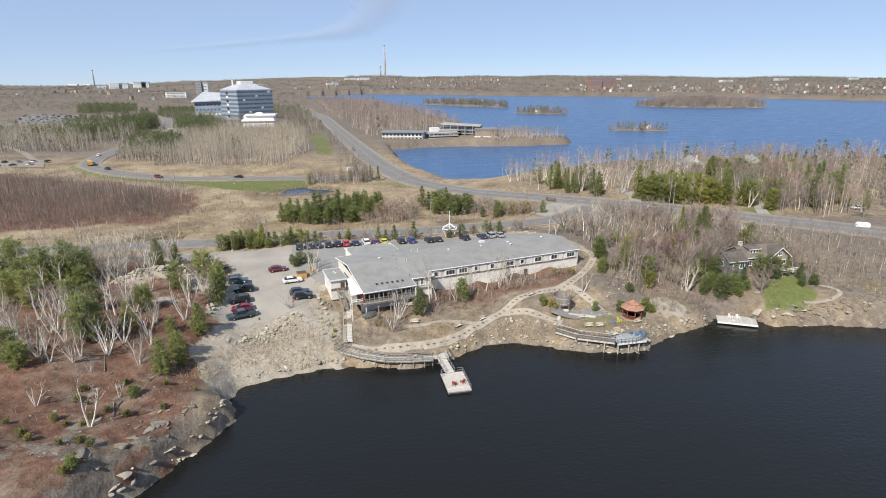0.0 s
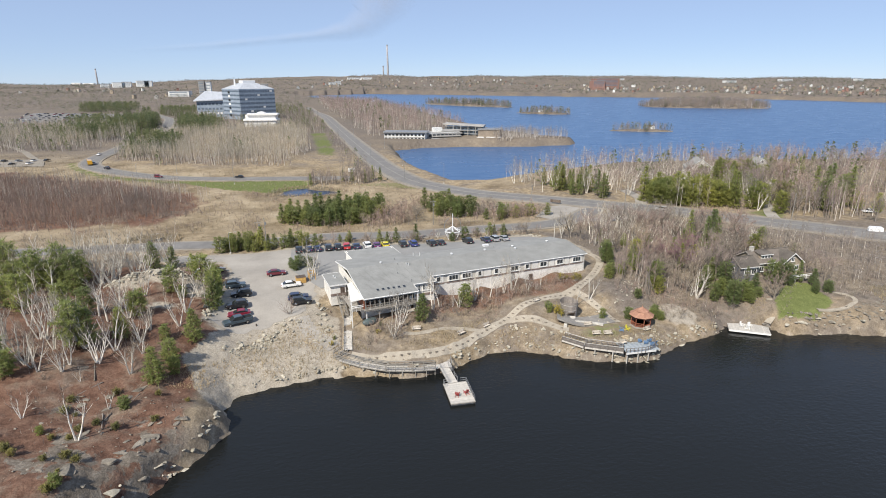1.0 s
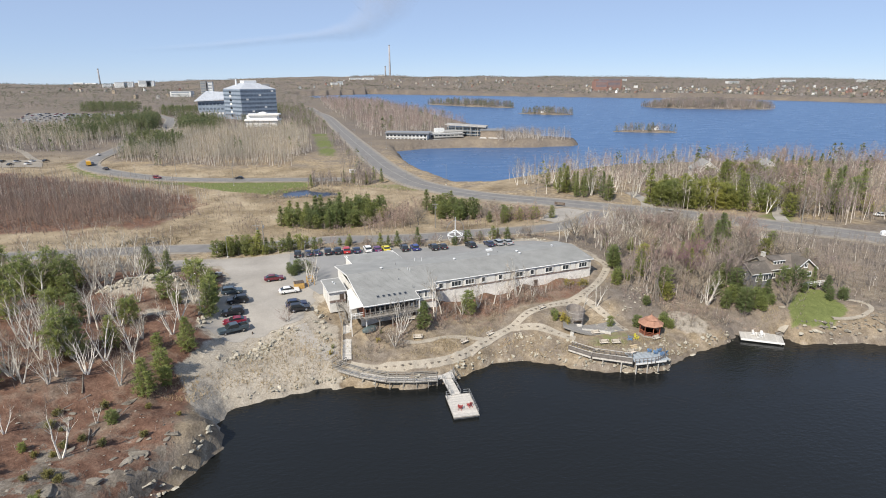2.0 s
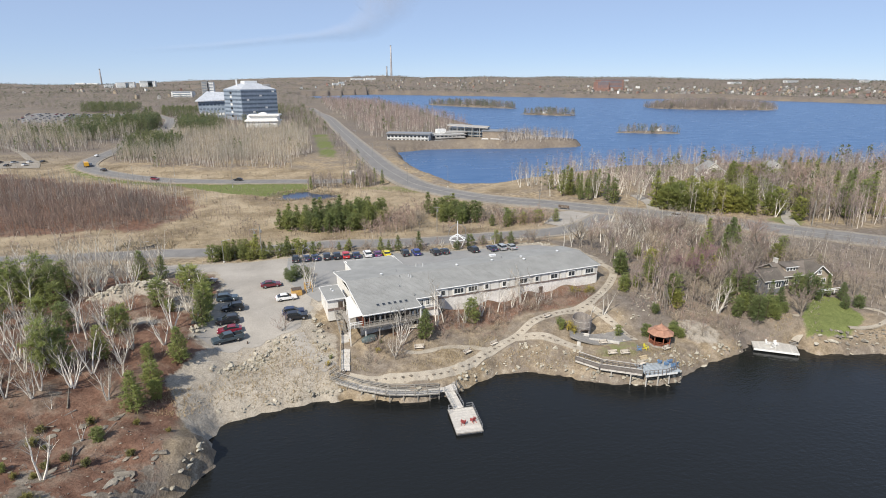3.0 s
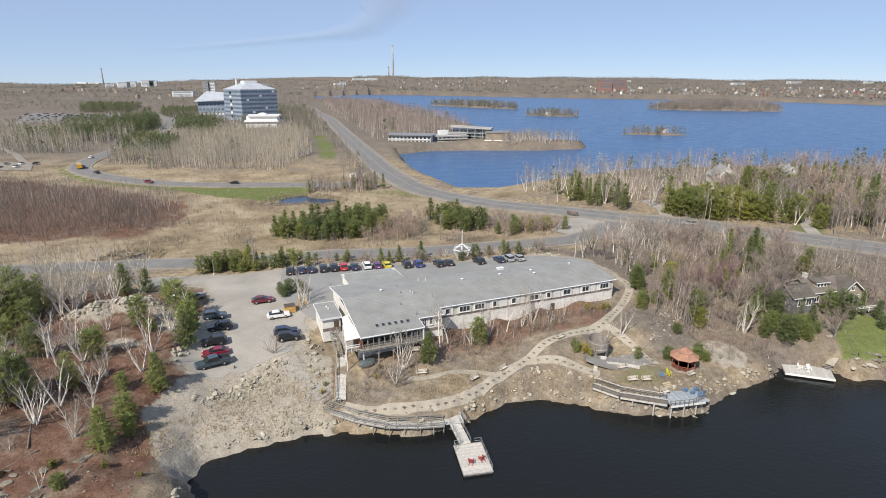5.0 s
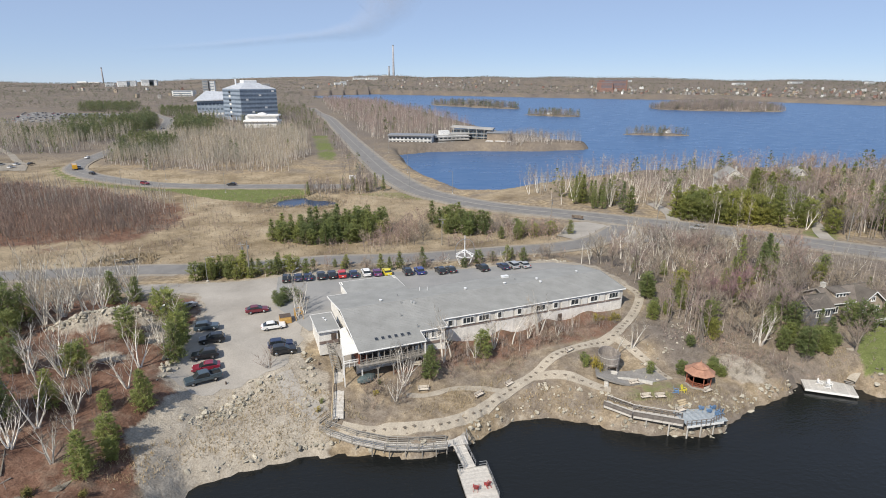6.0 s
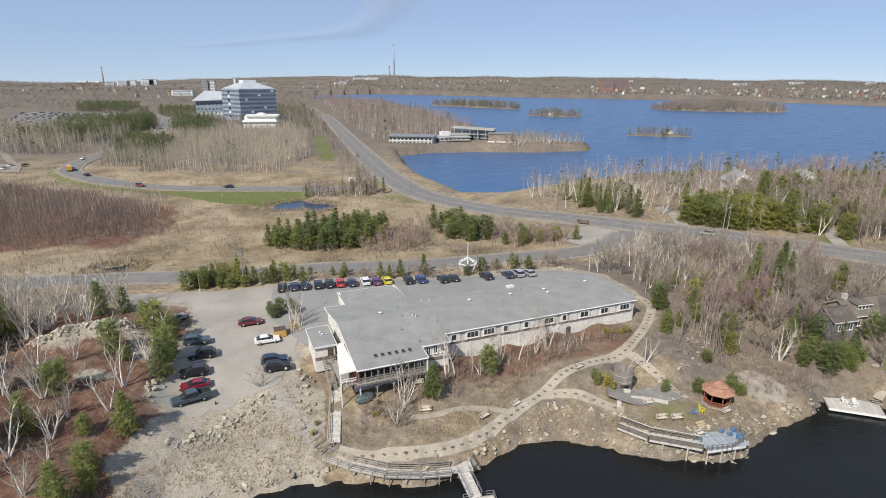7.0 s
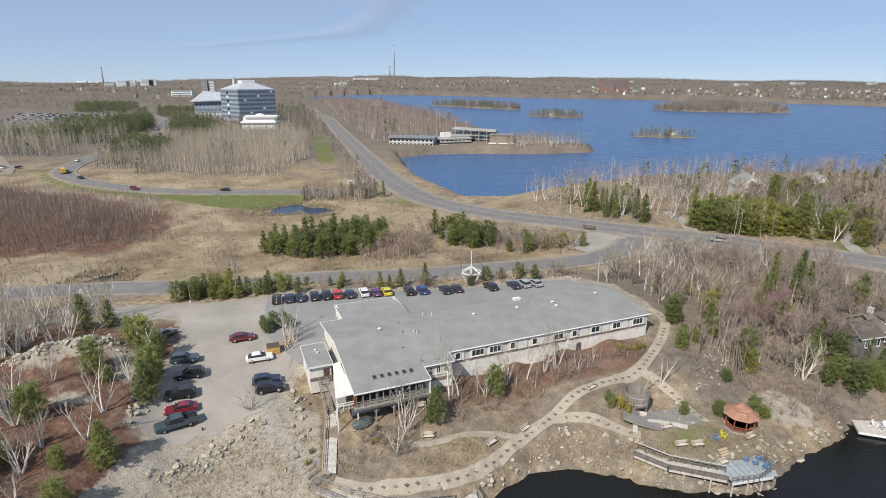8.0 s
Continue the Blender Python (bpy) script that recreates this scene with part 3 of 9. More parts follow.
    layer = me.color_attributes.new("woods", "FLOAT_COLOR", "POINT")
    marsh = smooth(-5, 5, polygon_distance(x, y, MARSH)) * (0.85 + 0.25 * waves(x, y, 17, 4.0))
    bay = smooth(-6, 4, polygon_distance(x, y, [(22, 396), (36, 424), (60, 436), (140, 430), (190, 428), (190, 442), (100, 454), (18, 452)])) * 0.75
    fringe = smooth(-8, 0, polygon_distance(x, y, [(55, 219), (64, 226), (92, 250), (84, 232), (66, 215)])) * 0.7
    cover = np.stack([woods, np.maximum(np.maximum(marsh, bay), fringe), 0 * woods, 1 + 0 * woods], -1)
    layer.data.foreach_set("color", np.clip(cover, 0, 1).astype(np.float32).ravel())
    ob = part("ground", me, ground_mat)
    return tagged(ob, "rocky lakeshore land with dead grass, leaf litter and gravel", "ground", kind="structure")


MARSH = [(-300, 165), (-150, 150), (-100, 143), (-30, 140), (62, 143), (66, 160), (45, 190), (22, 232), (6, 246), (6, 290), (-34, 300), (-72, 302), (-112, 314), (-147, 335), (-176, 372), (-215, 386), (-246, 398), (-330, 430), (-420, 430), (-420, 180)]
THICKET = [(-300, 318), (-190, 303), (-119, 269), (-70, 230), (-60, 197), (-61, 184), (-82, 172), (-115, 167), (-160, 172), (-290, 215)]
build_ground()
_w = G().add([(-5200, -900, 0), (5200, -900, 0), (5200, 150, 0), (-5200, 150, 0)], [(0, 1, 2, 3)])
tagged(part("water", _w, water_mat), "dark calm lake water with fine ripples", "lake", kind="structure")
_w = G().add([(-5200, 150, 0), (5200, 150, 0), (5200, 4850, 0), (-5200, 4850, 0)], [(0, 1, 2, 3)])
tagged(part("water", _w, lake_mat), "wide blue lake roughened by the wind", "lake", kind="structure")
for _o, _z in WATERS:
    _cx, _cy = sum(p[0] for p in _o) / len(_o), sum(p[1] for p in _o) / len(_o)
    _w = G().prism([(_cx + 1.3 * (x - _cx), _cy + 1.3 * (y - _cy)) for x, y in _o], _z - 0.7, _z)
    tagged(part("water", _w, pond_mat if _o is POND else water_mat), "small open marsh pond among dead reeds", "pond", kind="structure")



# ---- roads ----
def curve_points(points, step):
    """A smooth line through the points, with a point every step metres or so."""
    p = [Vector(q).to_2d() for q in points]
    out = []
    for i in range(len(p) - 1):
        a, b, c, d = p[max(i - 1, 0)], p[i], p[i + 1], p[min(i + 2, len(p) - 1)]
        n = max(2, int((c - b).length / step))
        for k in range(n):
            t = k / n
            out.append(0.5 * (2 * b + (c - a) * t + (2 * a - 5 * b + 4 * c - d) * t * t + (3 * b - a - 3 * c + d) * t ** 3))
    return out + [p[-1]]


def ribbon(points, width, step=3.0, lift=0.1, offset=0.0, thick=0.25, level=None, probe=None, drape=False):
    """A strip along a line that lies on the ground, with edges that go down into it."""
    line = curve_points(points, step)
    g = G()
    rows = []
    for i, p in enumerate(line):
        d = (line[min(i + 1, len(line) - 1)] - line[max(i - 1, 0)]).normalized()
        n = Vector((-d.y, d.x))
        mid = p + n * offset
        left, right = mid + n * width / 2, mid - n * width / 2
        if level is None:
            reach = (probe or width) / 2
            row = [p - n * reach, p - n * reach / 2, p, p + n * reach / 2, p + n * reach]
            zs = heights(np.array([q.x for q in row]), np.array([q.y for q in row]))
            z = float(zs.max() * 0.8 + zs.mean() * 0.2)
        else:
            z = level
        rows.append((left, mid, right, z))
    zs = np.array([r[3] for r in rows])
    if level is None and len(zs) > 6:
        k = np.ones(5) / 5
        zs = np.convolve(np.pad(zs, 2, mode="edge"), k, mode="valid")
    for (l, m, r, _), z in zip(rows, zs):
        z = z + lift
        if drape:
            zl, zm, zr = (hz(q.x, q.y) + lift for q in (l, m, r))
            g.v += [(l.x, l.y, zl - thick), (l.x, l.y, zl), (m.x, m.y, max(zm, (zl + zr) / 2) + 0.02), (r.x, r.y, zr), (r.x, r.y, zr - thick)]
            continue
        g.v += [(l.x, l.y, z - thick), (l.x, l.y, z), (m.x, m.y, z + 0.02), (r.x, r.y, z), (r.x, r.y, z - thick)]
    for i in range(len(rows) - 1):
        a, b = i * 5, i * 5 + 5
        g.f += [(a + j, a + j + 1, b + j + 1, b + j) for j in range(4)]
    g.f = [tuple(reversed(f)) for f in g.f]
    return g


HIGHWAY = [(-77, 990), (-55, 834), (-32, 700), (-9, 500), (7, 360), (14.5, 297), (21, 262), (30, 234), (49, 206), (72, 185), (94, 165.5), (115, 150.5), (140, 126), (158, 108), (190, 70)]
NEAR_ROAD = [(-240, 158), (-150, 146), (-95, 138.5), (-60, 138.5), (-40, 135), (0, 134), (32, 136.3), (55, 138.5), (72, 145), (84, 156), (93, 166)]
CURVE_ROAD = [(-2, 257.5), (-34, 263), (-65, 267.5), (-92, 275), (-113, 286), (-129, 296), (-141, 305.5), (-153, 320), (-161, 338), (-166, 360), (-168, 381), (-171, 411), (-178, 480), (-186, 560), (-203, 636), (-232, 735), (-265, 805), (-313, 920)]
verge_gravel = mat("verge_gravel", (0.215, 0.190, 0.155), (0.295, 0.265, 0.222), 0.25, 0.95, fine=5, relief=0.2, vary=0, grain_amount=0.5)
road_line = mat("road_line", (0.25, 0.24, 0.215), (0.33, 0.315, 0.28), 2.0, 0.7, relief=0, vary=0)


def road(points, width, label, lanes=True, shoulder=1.4, lift=0.14, step=4.0):
    wide = width + 2 * shoulder
    ob = part("road", ribbon(points, width, step, lift + 0.06, thick=0.5, probe=wide), asphalt)
    tagged(ob, label, "road", kind="structure")
    tagged(part("road_shoulder", ribbon(points, wide, step, lift - 0.02, thick=1.2, probe=wide), verge_gravel), "tan gravel road shoulder beside the asphalt", "road shoulder", kind="structure")
    if lanes:
        for off in ((0,) if width < 12 else (-0.2, 0.2)):
            part("lane_line", ribbon(points, 0.16, step, lift + 0.10, off, 0.02, probe=wide), road_line, ob)
        for side in (-1, 1):
            part("lane_line", ribbon(points, 0.16, step, lift + 0.10, side * (width / 2 - 0.5), 0.02, probe=wide), road_line, ob)
    return ob


road(HIGHWAY, 12.0, "grey asphalt highway that bends past the lake", shoulder=2.2, lift=0.35)
road(NEAR_ROAD, 7.0, "worn grey asphalt road behind the car park", lanes=False)
road(CURVE_ROAD, 9.5, "curved grey asphalt road through the dead grass", lift=0.3)


def sheet(outline, material, lift, step):
    """A paved sheet inside an outline, cut into squares that follow the ground."""
    xs = [p[0] for p in outline]
    ys = [p[1] for p in outline]
    bm = bmesh.new()
    bmesh.ops.create_grid(bm, x_segments=int((max(xs) - min(xs)) / step), y_segments=int((max(ys) - min(ys)) / step), size=0.5)
    cx, cy, w, h = (max(xs) + min(xs)) / 2, (max(ys) + min(ys)) / 2, max(xs) - min(xs), max(ys) - min(ys)
    for v in bm.verts:
        v.co.x, v.co.y = cx + v.co.x * w, cy + v.co.y * h
    for (ax, ay), (bx, by) in zip(outline, outline[1:] + outline[:1]):
        n = Vector((-(by - ay), bx - ax, 0))
        bmesh.ops.bisect_plane(bm, geom=bm.verts[:] + bm.edges[:] + bm.faces[:], plane_co=(ax, ay, 0), plane_no=n)
    co = np.array([f.calc_center_median()[:2] for f in bm.faces])
    keep = polygon_distance(co[:, 0], co[:, 1], outline) > 0
    bmesh.ops.delete(bm, geom=[f for f, k in zip(bm.faces[:], keep) if not k], context="FACES")
    co = np.array([v.co[:2] for v in bm.verts])
    z = heights(co[:, 0], co[:, 1])
    for v, k in zip(bm.verts, z):
        v.co.z = k + lift
    me = bpy.data.meshes.new("sheet")
    bm.to_mesh(me)
    bm.free()
    me.shade_smooth()
    return me




def ragged(outline, step, reach, seed):
    """The outline with its sides broken into short uneven pieces."""
    rng = random.Random(seed)
    out = []
    for (ax, ay), (bx, by) in zip(outline, outline[1:] + outline[:1]):
        d = math.hypot(bx - ax, by - ay)
        n = max(1, int(d / step))
        for k in range(n):
            t, o = k / n, rng.uniform(-reach, reach)
            out.append((ax + (bx - ax) * t - (by - ay) / d * o, ay + (by - ay) * t + (bx - ax) / d * o))
    return out


tagged(part("car_park", sheet(ragged(LOT, 1.3, 0.55, 3), lot_gravel, 0.05, 1.5), lot_gravel), "pale packed gravel car park beside the lodge", "car park", kind="structure")
tagged(part("car_park", sheet(NORTH_LOT, grey_lot, 0.10, 1.5), grey_lot), "grey asphalt car park behind the lodge", "car park", kind="structure")

tagged(part("path", ribbon([(-13.5, 79.0), (-11.5, 75.5), (-9.0, 72.2), (-6.6, 69.6)], 3.2, 0.8, 0.05, thick=0.3, drape=True), lot_gravel), "grey gravel way down the bank", "path", kind="structure")
tagged(part("gravel_apron", sheet([(62, 152), (66, 146), (74, 143), (86, 141), (100, 142), (108, 149), (100, 158), (84, 170), (72, 168)], lot_gravel, 0.12, 3.0), lot_gravel), "pale gravel apron at the highway junction", "gravel apron", kind="structure")
tagged(part("path", ribbon([(106, 160), (111, 168), (116, 180), (118, 196)], 4.5, 3.0, 0.12, thick=0.3), lot_gravel), "pale gravel drive beside the cedars", "drive", kind="structure")
tagged(part("path", ribbon([(141, 131), (148, 143), (158, 157), (166, 176)], 4.0, 3.0, 0.12, thick=0.3), lot_gravel), "pale gravel drive beside a lawn", "drive", kind="structure")


# ---- lodge ----
LODGE = pose(-0.1, 75.3, 0, 0, 0, 13.5)


def roof_z(v):
    return 10.85 + 0.13 * min(v, 14.5) - 0.13 * max(0.0, v - 14.5)


def slab(g, outline, top, thick):
    """A sloped slab over an outline in u, v; top gives the height at v."""
    n = len(outline)
    pts = [(u, v, top(v) - thick) for u, v in outline] + [(u, v, top(v)) for u, v in outline]
    g.add(pts, [tuple(range(n - 1, -1, -1)), tuple(range(n, 2 * n))] + [(i, (i + 1) % n, n + (i + 1) % n, n + i) for i in range(n)])


def window(parent, u, v, z, w, h, panes=2, turn=0.0, frame_mat=None, name="window"):
    """A framed window in a wall that faces -v (turned by turn degrees about its middle), with one pane each sash."""
    m = Matrix.Translation((u, v, z)) @ Matrix.Rotation(radians(turn), 4, "Z")
    g = G()
    b = 0.13
    for x, zz, sx, sz in ((0, h / 2 - b / 2, w, b), (0, -h / 2 + b / 2, w, b), (-w / 2 + b / 2, 0, b, h - 2 * b), (w / 2 - b / 2, 0, b, h - 2 * b)):
        g.box((x, 0, zz), (sx, 0.14, sz))
    for k in range(1, panes):
        g.box((-w / 2 + w * k / panes, 0, 0), (0.07, 0.12, h - 2 * b))
    g.box((0, -0.06, -h / 2 - 0.05), (w + 0.16, 0.2, 0.06))
    win = part(name, G().box((0, -0.01, 0), (w - 0.1, 0.05, h - 0.1)), pane_glass, parent)
    win.matrix_basis = m
    part("window_frame", g, frame_mat or white_paint, win)
    return win


def railing(parent, points, height=1.0, spacing=1.6, rails=3, material=None, post=0.12, rail=(0.06, 0.14), step=0.36):
    """Posts and level rails along a line of points; each post and each rail is a part."""
    material = material or grey_wood
    for a, b in zip(points, points[1:]):
        a, b = Vector(a), Vector(b)
        n = max(1, round((b - a).length / spacing))
        for i in range(n + 1):
            if i == n and b != Vector(points[-1]):
                continue
            p = a.lerp(b, i / n)
            part("post", G().box((p.x, p.y, p.z + height / 2 - 0.15), (post, post, height + 0.3), bevel=0.01), material, parent)
        for k in range(rails):
            zz = height * (1 - step * k)
            part("rail", G().beam(a + Vector((0, 0, zz)), b + Vector((0, 0, zz)), rail[0], rail[1], 0.008), material, parent)


def planks(parent, a, b, width, z_a, z_b, material, board=0.3, gap=0.02, skew=0.0, limit=300, name="plank"):
    """Boards laid across a way from a to b; all share one mesh."""
    a, b = Vector((*a, z_a)), Vector((*b, z_b))
    d = (b - a)
    n = max(1, int(d.length / board))
    step = d.length / n
    me = G().box((0, 0, 0), (step - gap, width, 0.05), bevel=0.008).mesh(name)
    rz = math.degrees(math.atan2(d.y, d.x))
    rise = -math.degrees(math.atan2(d.z, math.hypot(d.x, d.y)))
    rng = random.Random(int(width * 100))
    for i in range(min(n, limit)):
        p = a.lerp(b, (i + 0.5) / n)
        ob = part(name, me, material, parent)
        ob.matrix_basis = pose(p.x, p.y, p.z + rng.uniform(-0.006, 0.006), 0, rise, rz + rng.uniform(-0.3, 0.3))


def build_lodge():
    lodge = thing("lodge", LODGE, "long grey-shingled lodge with white walls and a screened porch", "lodge")
    # roof
    g = G()
    for u0, u1, v0, v1 in ((-0.3, 11.6, 0.0, 14.5), (11.6, 16.9, 3.2, 14.5), (16.9, 59.2, 5.7, 14.5)):
        slab(g, [(u0, v0), (u1, v0), (u1, v1), (u0, v1)], roof_z, 0.2)
    roof = part("roof", g, shingle, lodge, "weathered grey asphalt shingles")
    g = G()
    slab(g, [(16.2, 14.5), (59.2, 14.5), (59.0, 22.2), (16.2, 22.2)], roof_z, 0.2)
    slab(g, [(-0.3, 14.5), (16.2, 14.5), (16.2, 26.0), (-0.6, 26.0)], roof_z, 0.2)
    part("roof", g, shingle, lodge, "weathered grey asphalt shingles")
    g = G()
    slab(g, [(3.6, 26.0), (16.2, 26.0), (16.2, 34.0), (3.6, 34.0)], lambda v: 11.24 - 0.04 * (v - 26), 0.2)
    part("roof", g, shingle, lodge, "weathered grey asphalt shingles")
    part("ridge_cap", G().box((29.4, 14.5, 12.75), (59.4, 0.3, 0.04), bevel=0.015), shingle, lodge)
    # courses of shingles: fine steps along the slope
    for u0, u1, v0 in ((-0.28, 11.58, 0.05), (11.62, 16.88, 3.25), (16.92, 59.15, 5.75)):
        g = G()
        v = v0
        while v < 14.2:
            g.box(((u0 + u1) / 2, v + 0.25, roof_z(v + 0.25) + 0.012), (u1 - u0, 0.5, 0.012), tilt=Matrix.Rotation(math.atan(0.10), 4, "X"))
            v += 0.55
        tagged(part("shingle_course", g, shingle, lodge), kind="stuff")
    # fascia and gutters
    lines = [((-0.3, -0.02), (11.6, -0.02)), ((11.6, 3.18), (16.9, 3.18)), ((16.9, 5.68), (59.2, 5.68)), ((3.6, 34.02), (16.2, 34.02)), ((16.2, 22.22), (59.0, 22.22)), ((-0.6, 26.02), (3.6, 26.02))]
    for (u0, v0), (u1, v1) in lines:
        z = roof_z(v0) if v0 < 30 else 10.92
        trim = metal_grey if v0 == 22.22 else white_paint
        part("fascia", G().beam((u0, v0, z - 0.1), (u1, v1, z - 0.1), 0.06, 0.26), trim, lodge)
        part("gutter", G().beam((u0, v0 - 0.09 * (1 if v0 < 14 else -1), z - 0.06), (u1, v1 - 0.09 * (1 if v0 < 14 else -1), z - 0.06), 0.12, 0.1, 0.02), trim, lodge)
    rakes = [((-0.33, 0.0), (-0.33, 14.5)), ((-0.36, 14.5), (-0.62, 26.0)), ((59.23, 5.7), (59.23, 14.5)), ((59.23, 14.5), (59.03, 22.2)), ((3.57, 26.0), (3.57, 34.0)), ((16.23, 22.2), (16.23, 34.0)), ((11.63, 0), (11.63, 3.2)), ((16.93, 3.2), (16.93, 5.7))]
    for (u0, v0), (u1, v1) in rakes:
        za, zb = (roof_z(v0), roof_z(v1)) if v1 < 27 else (11.26, 10.94)
        part("rake_board", G().beam((u0, v0, za - 0.07), (u1, v1, zb - 0.07), 0.07, 0.28), metal_grey if u0 > 59 else white_paint, lodge)
    # skylights, vents and pipes
    for k in range(6):
        u = 3.5 + 1.17 * k
        sky = part("skylight", G().box((0, 0, 0), (0.62, 0.95, 0.14), bevel=0.02), metal_grey, lodge, "dark glazed skylight")
        sky.matrix_basis = Matrix.Translation((u, 2.9 - 0.02 * k, roof_z(2.9) + 0.06)) @ Matrix.Rotation(math.atan(0.13), 4, "X")
        part("pane", G().box((0, 0, 0.075), (0.5, 0.82, 0.02)), glass, sky)
    for u, v in ((8.1, 16.2), (26.1, 15.7), (35.1, 15.4), (42.9, 15.2), (53.9, 16.2), (42.7, 13.4)):
        vent = part("roof_vent", G().box((0, 0, 0.14), (0.34, 0.34, 0.28), bevel=0.03), metal_white, lodge, "white metal roof vent")
        vent.matrix_basis = Matrix.Translation((u, v, roof_z(v)))
        part("cap", G().lathe((0, 0, 0.28), [(0.34, 0), (0.36, 0.04), (0.2, 0.12), (0.02, 0.15)], 10), metal_white, vent)
    for u, v, h in ((13.3, 12.9, 0.75), (13.7, 12.4, 0.75), (17.6, 20.0, 0.9), (19.1, 19.4, 0.9), (11.4, 13.4, 0.4), (9.9, 8.9, 0.45), (11.6, 4.4, 0.6), (12.1, 18.0, 0.4), (38.8, 17.5, 0.3)):
        pipe = part("vent_pipe", G().tube((u, v, roof_z(v) - 0.1), (u, v, roof_z(v) + h), 0.07, 0.07, 8), metal_grey if h < 0.7 else metal_white, lodge)
        part("cap", G().tube((u, v, roof_z(v) + h), (u, v, roof_z(v) + h + 0.08), 0.12, 0.12, 8), metal_grey, pipe)
    hatch = part("roof_hatch", G().box((38.0, 20.6, roof_z(20.6) + 0.2), (1.5, 0.9, 0.4), bevel=0.05), metal_white, lodge, "white roof hatch")
    part("cap", G().box((38.0, 20.6, roof_z(20.6) + 0.42), (1.6, 1.0, 0.06), bevel=0.02), metal_white, hatch)
    # long south wall: block foundation, brown band, sided storey
    part("wall", G().box((37.8, 6.1, 6.1), (41.4, 0.3, 6.6)), block_wall, lodge, "stained white block foundation wall")
    part("wall", G().box((37.8, 6.12, 10.5), (41.4, 0.3, 2.1)), pale_siding, lodge, "pale sided upper wall")
    part("wall", G().box((58.6, 14.05, 8.2), (0.3, 16.0, 6.8)), white_siding, lodge, "white sided end wall")
    part("wall", G().box((37.5, 21.6, 9.6), (42.2, 0.3, 3.8)), beige_siding, lodge)
    # white clad bays with their windows, over the brown band
    for u, w, win, panes in ((18.6, 2.4, 1.1, 1), (22.3, 3.0, 2.4, 3), (25.6, 2.8, 2.3, 3), (29.0, 1.8, 1.0, 1), (31.0, 1.9, 0, 1), (33.4, 1.9, 1.1, 1), (35.2, 1.6, 0, 1), (38.3, 3.1, 2.2, 2), (41.8, 1.7, 1.1, 1),
                             (44.0, 1.6, 0, 1), (46.4, 2.8, 2.0, 2), (48.9, 1.4, 0.0, 1), (51.2, 2.6, 1.9, 2), (53.3, 1.2, 0, 1), (56.2, 3.4, 2.4, 3)):
        bay = part("bay", G().box((u, 5.93, 10.45), (w, 0.14, 1.85), bevel=0.02), white_siding, lodge, "white clad wall bay")
        if win:
            window(bay, u, 5.84, 10.45, win, 1.3, panes)
        part("band", G().box((u + 0.05, 5.93, 9.38), (w + 0.3, 0.14, 0.4), bevel=0.02), brown_band, lodge)
    part("band", G().box((37.8, 5.96, 9.4), (41.3, 0.1, 0.16)), brown_band, lodge)
    for u in np.arange(18.5, 58, 3.4):
        part("pilaster", G().box((float(u), 5.94, 6.9), (0.4, 0.08, 4.6)), block_wall, lodge)
    part("basement_door", G().box((43.0, 5.93, 7.3), (1.0, 0.1, 2.1), bevel=0.02), dark_wood, lodge, "dark basement door")
    # west block walls
    part("wall", G().box((14.2, 3.68, 9.9), (4.6, 0.25, 2.5)), white_siding, lodge)
    for u in (12.9, 14.2, 15.5):
        window(lodge, u, 3.53, 10.1, 0.8, 1.45, 2)
    part("band", G().box((14.2, 3.55, 8.45), (4.7, 0.2, 0.5)), brown_band, lodge)
    part("wall", G().box((14.2, 3.72, 6.5), (4.6, 0.3, 4.2)), block_wall, lodge)
    part("wall", G().box((16.75, 5.2, 8.4), (0.25, 2.5, 5.8)), brown_band, lodge)
    part("wall", G().box((5.7, 2.7, 9.55), (11.6, 0.2, 2.6)), dark_wood, lodge, "dark stained porch wall")
    part("wall", G().box((0.05, 13.6, 8.6), (0.25, 22.4, 4.6)), white_siding, lodge)
    part("wall", G().box((7.7, 25.4, 9.4), (15.4, 0.25, 3.4)), white_siding, lodge)
    part("wall", G().box((3.95, 29.8, 9.4), (0.25, 8.0, 3.2)), white_siding, lodge)
    part("wall", G().box((15.85, 28.2, 9.4), (0.25, 11.2, 3.2)), white_siding, lodge)
    part("wall", G().box((9.9, 33.6, 9.3), (12.0, 0.25, 3.0)), white_siding, lodge)
    part("wall", G().box((11.5, 3.2, 8.2), (0.2, 2.0, 4.8)), white_siding, lodge)
    part("wall", G().box((5.7, 3.4, 6.4), (11.6, 0.3, 4.0)), block_wall, lodge)
    for k in range(5):
        window(lodge, 1.6 + 2.25 * k, 2.58, 9.75, 1.5, 1.5, 2, frame_mat=grey_wood)
    # porch
    part("porch_floor", G().box((5.6, 1.35, 8.33), (11.9, 2.9, 0.18)), grey_wood, lodge)
    part("porch_beam", G().box((5.6, 0.25, 10.58), (11.8, 0.16, 0.24)), white_paint, lodge)
    part("porch_beam", G().box((5.6, 0.05, 8.15), (12.0, 0.14, 0.34)), grey_wood, lodge)
    for k in range(12):
        u = 0.0 + 11.3 * k / 11
        part("porch_post", G().box((u, 0.25, 9.45), (0.13, 0.13, 2.1), bevel=0.01), grey_wood, lodge)
    for zz in (9.25, 8.8, 8.5):
        part("porch_rail", G().box((5.6, 0.22, zz), (11.4, 0.05, 0.09)), grey_wood, lodge)
    for k in range(30):
        part("baluster", G().box((0.2 + 11.0 * k / 29, 0.24, 8.87), (0.05, 0.04, 0.8)), grey_wood, lodge)
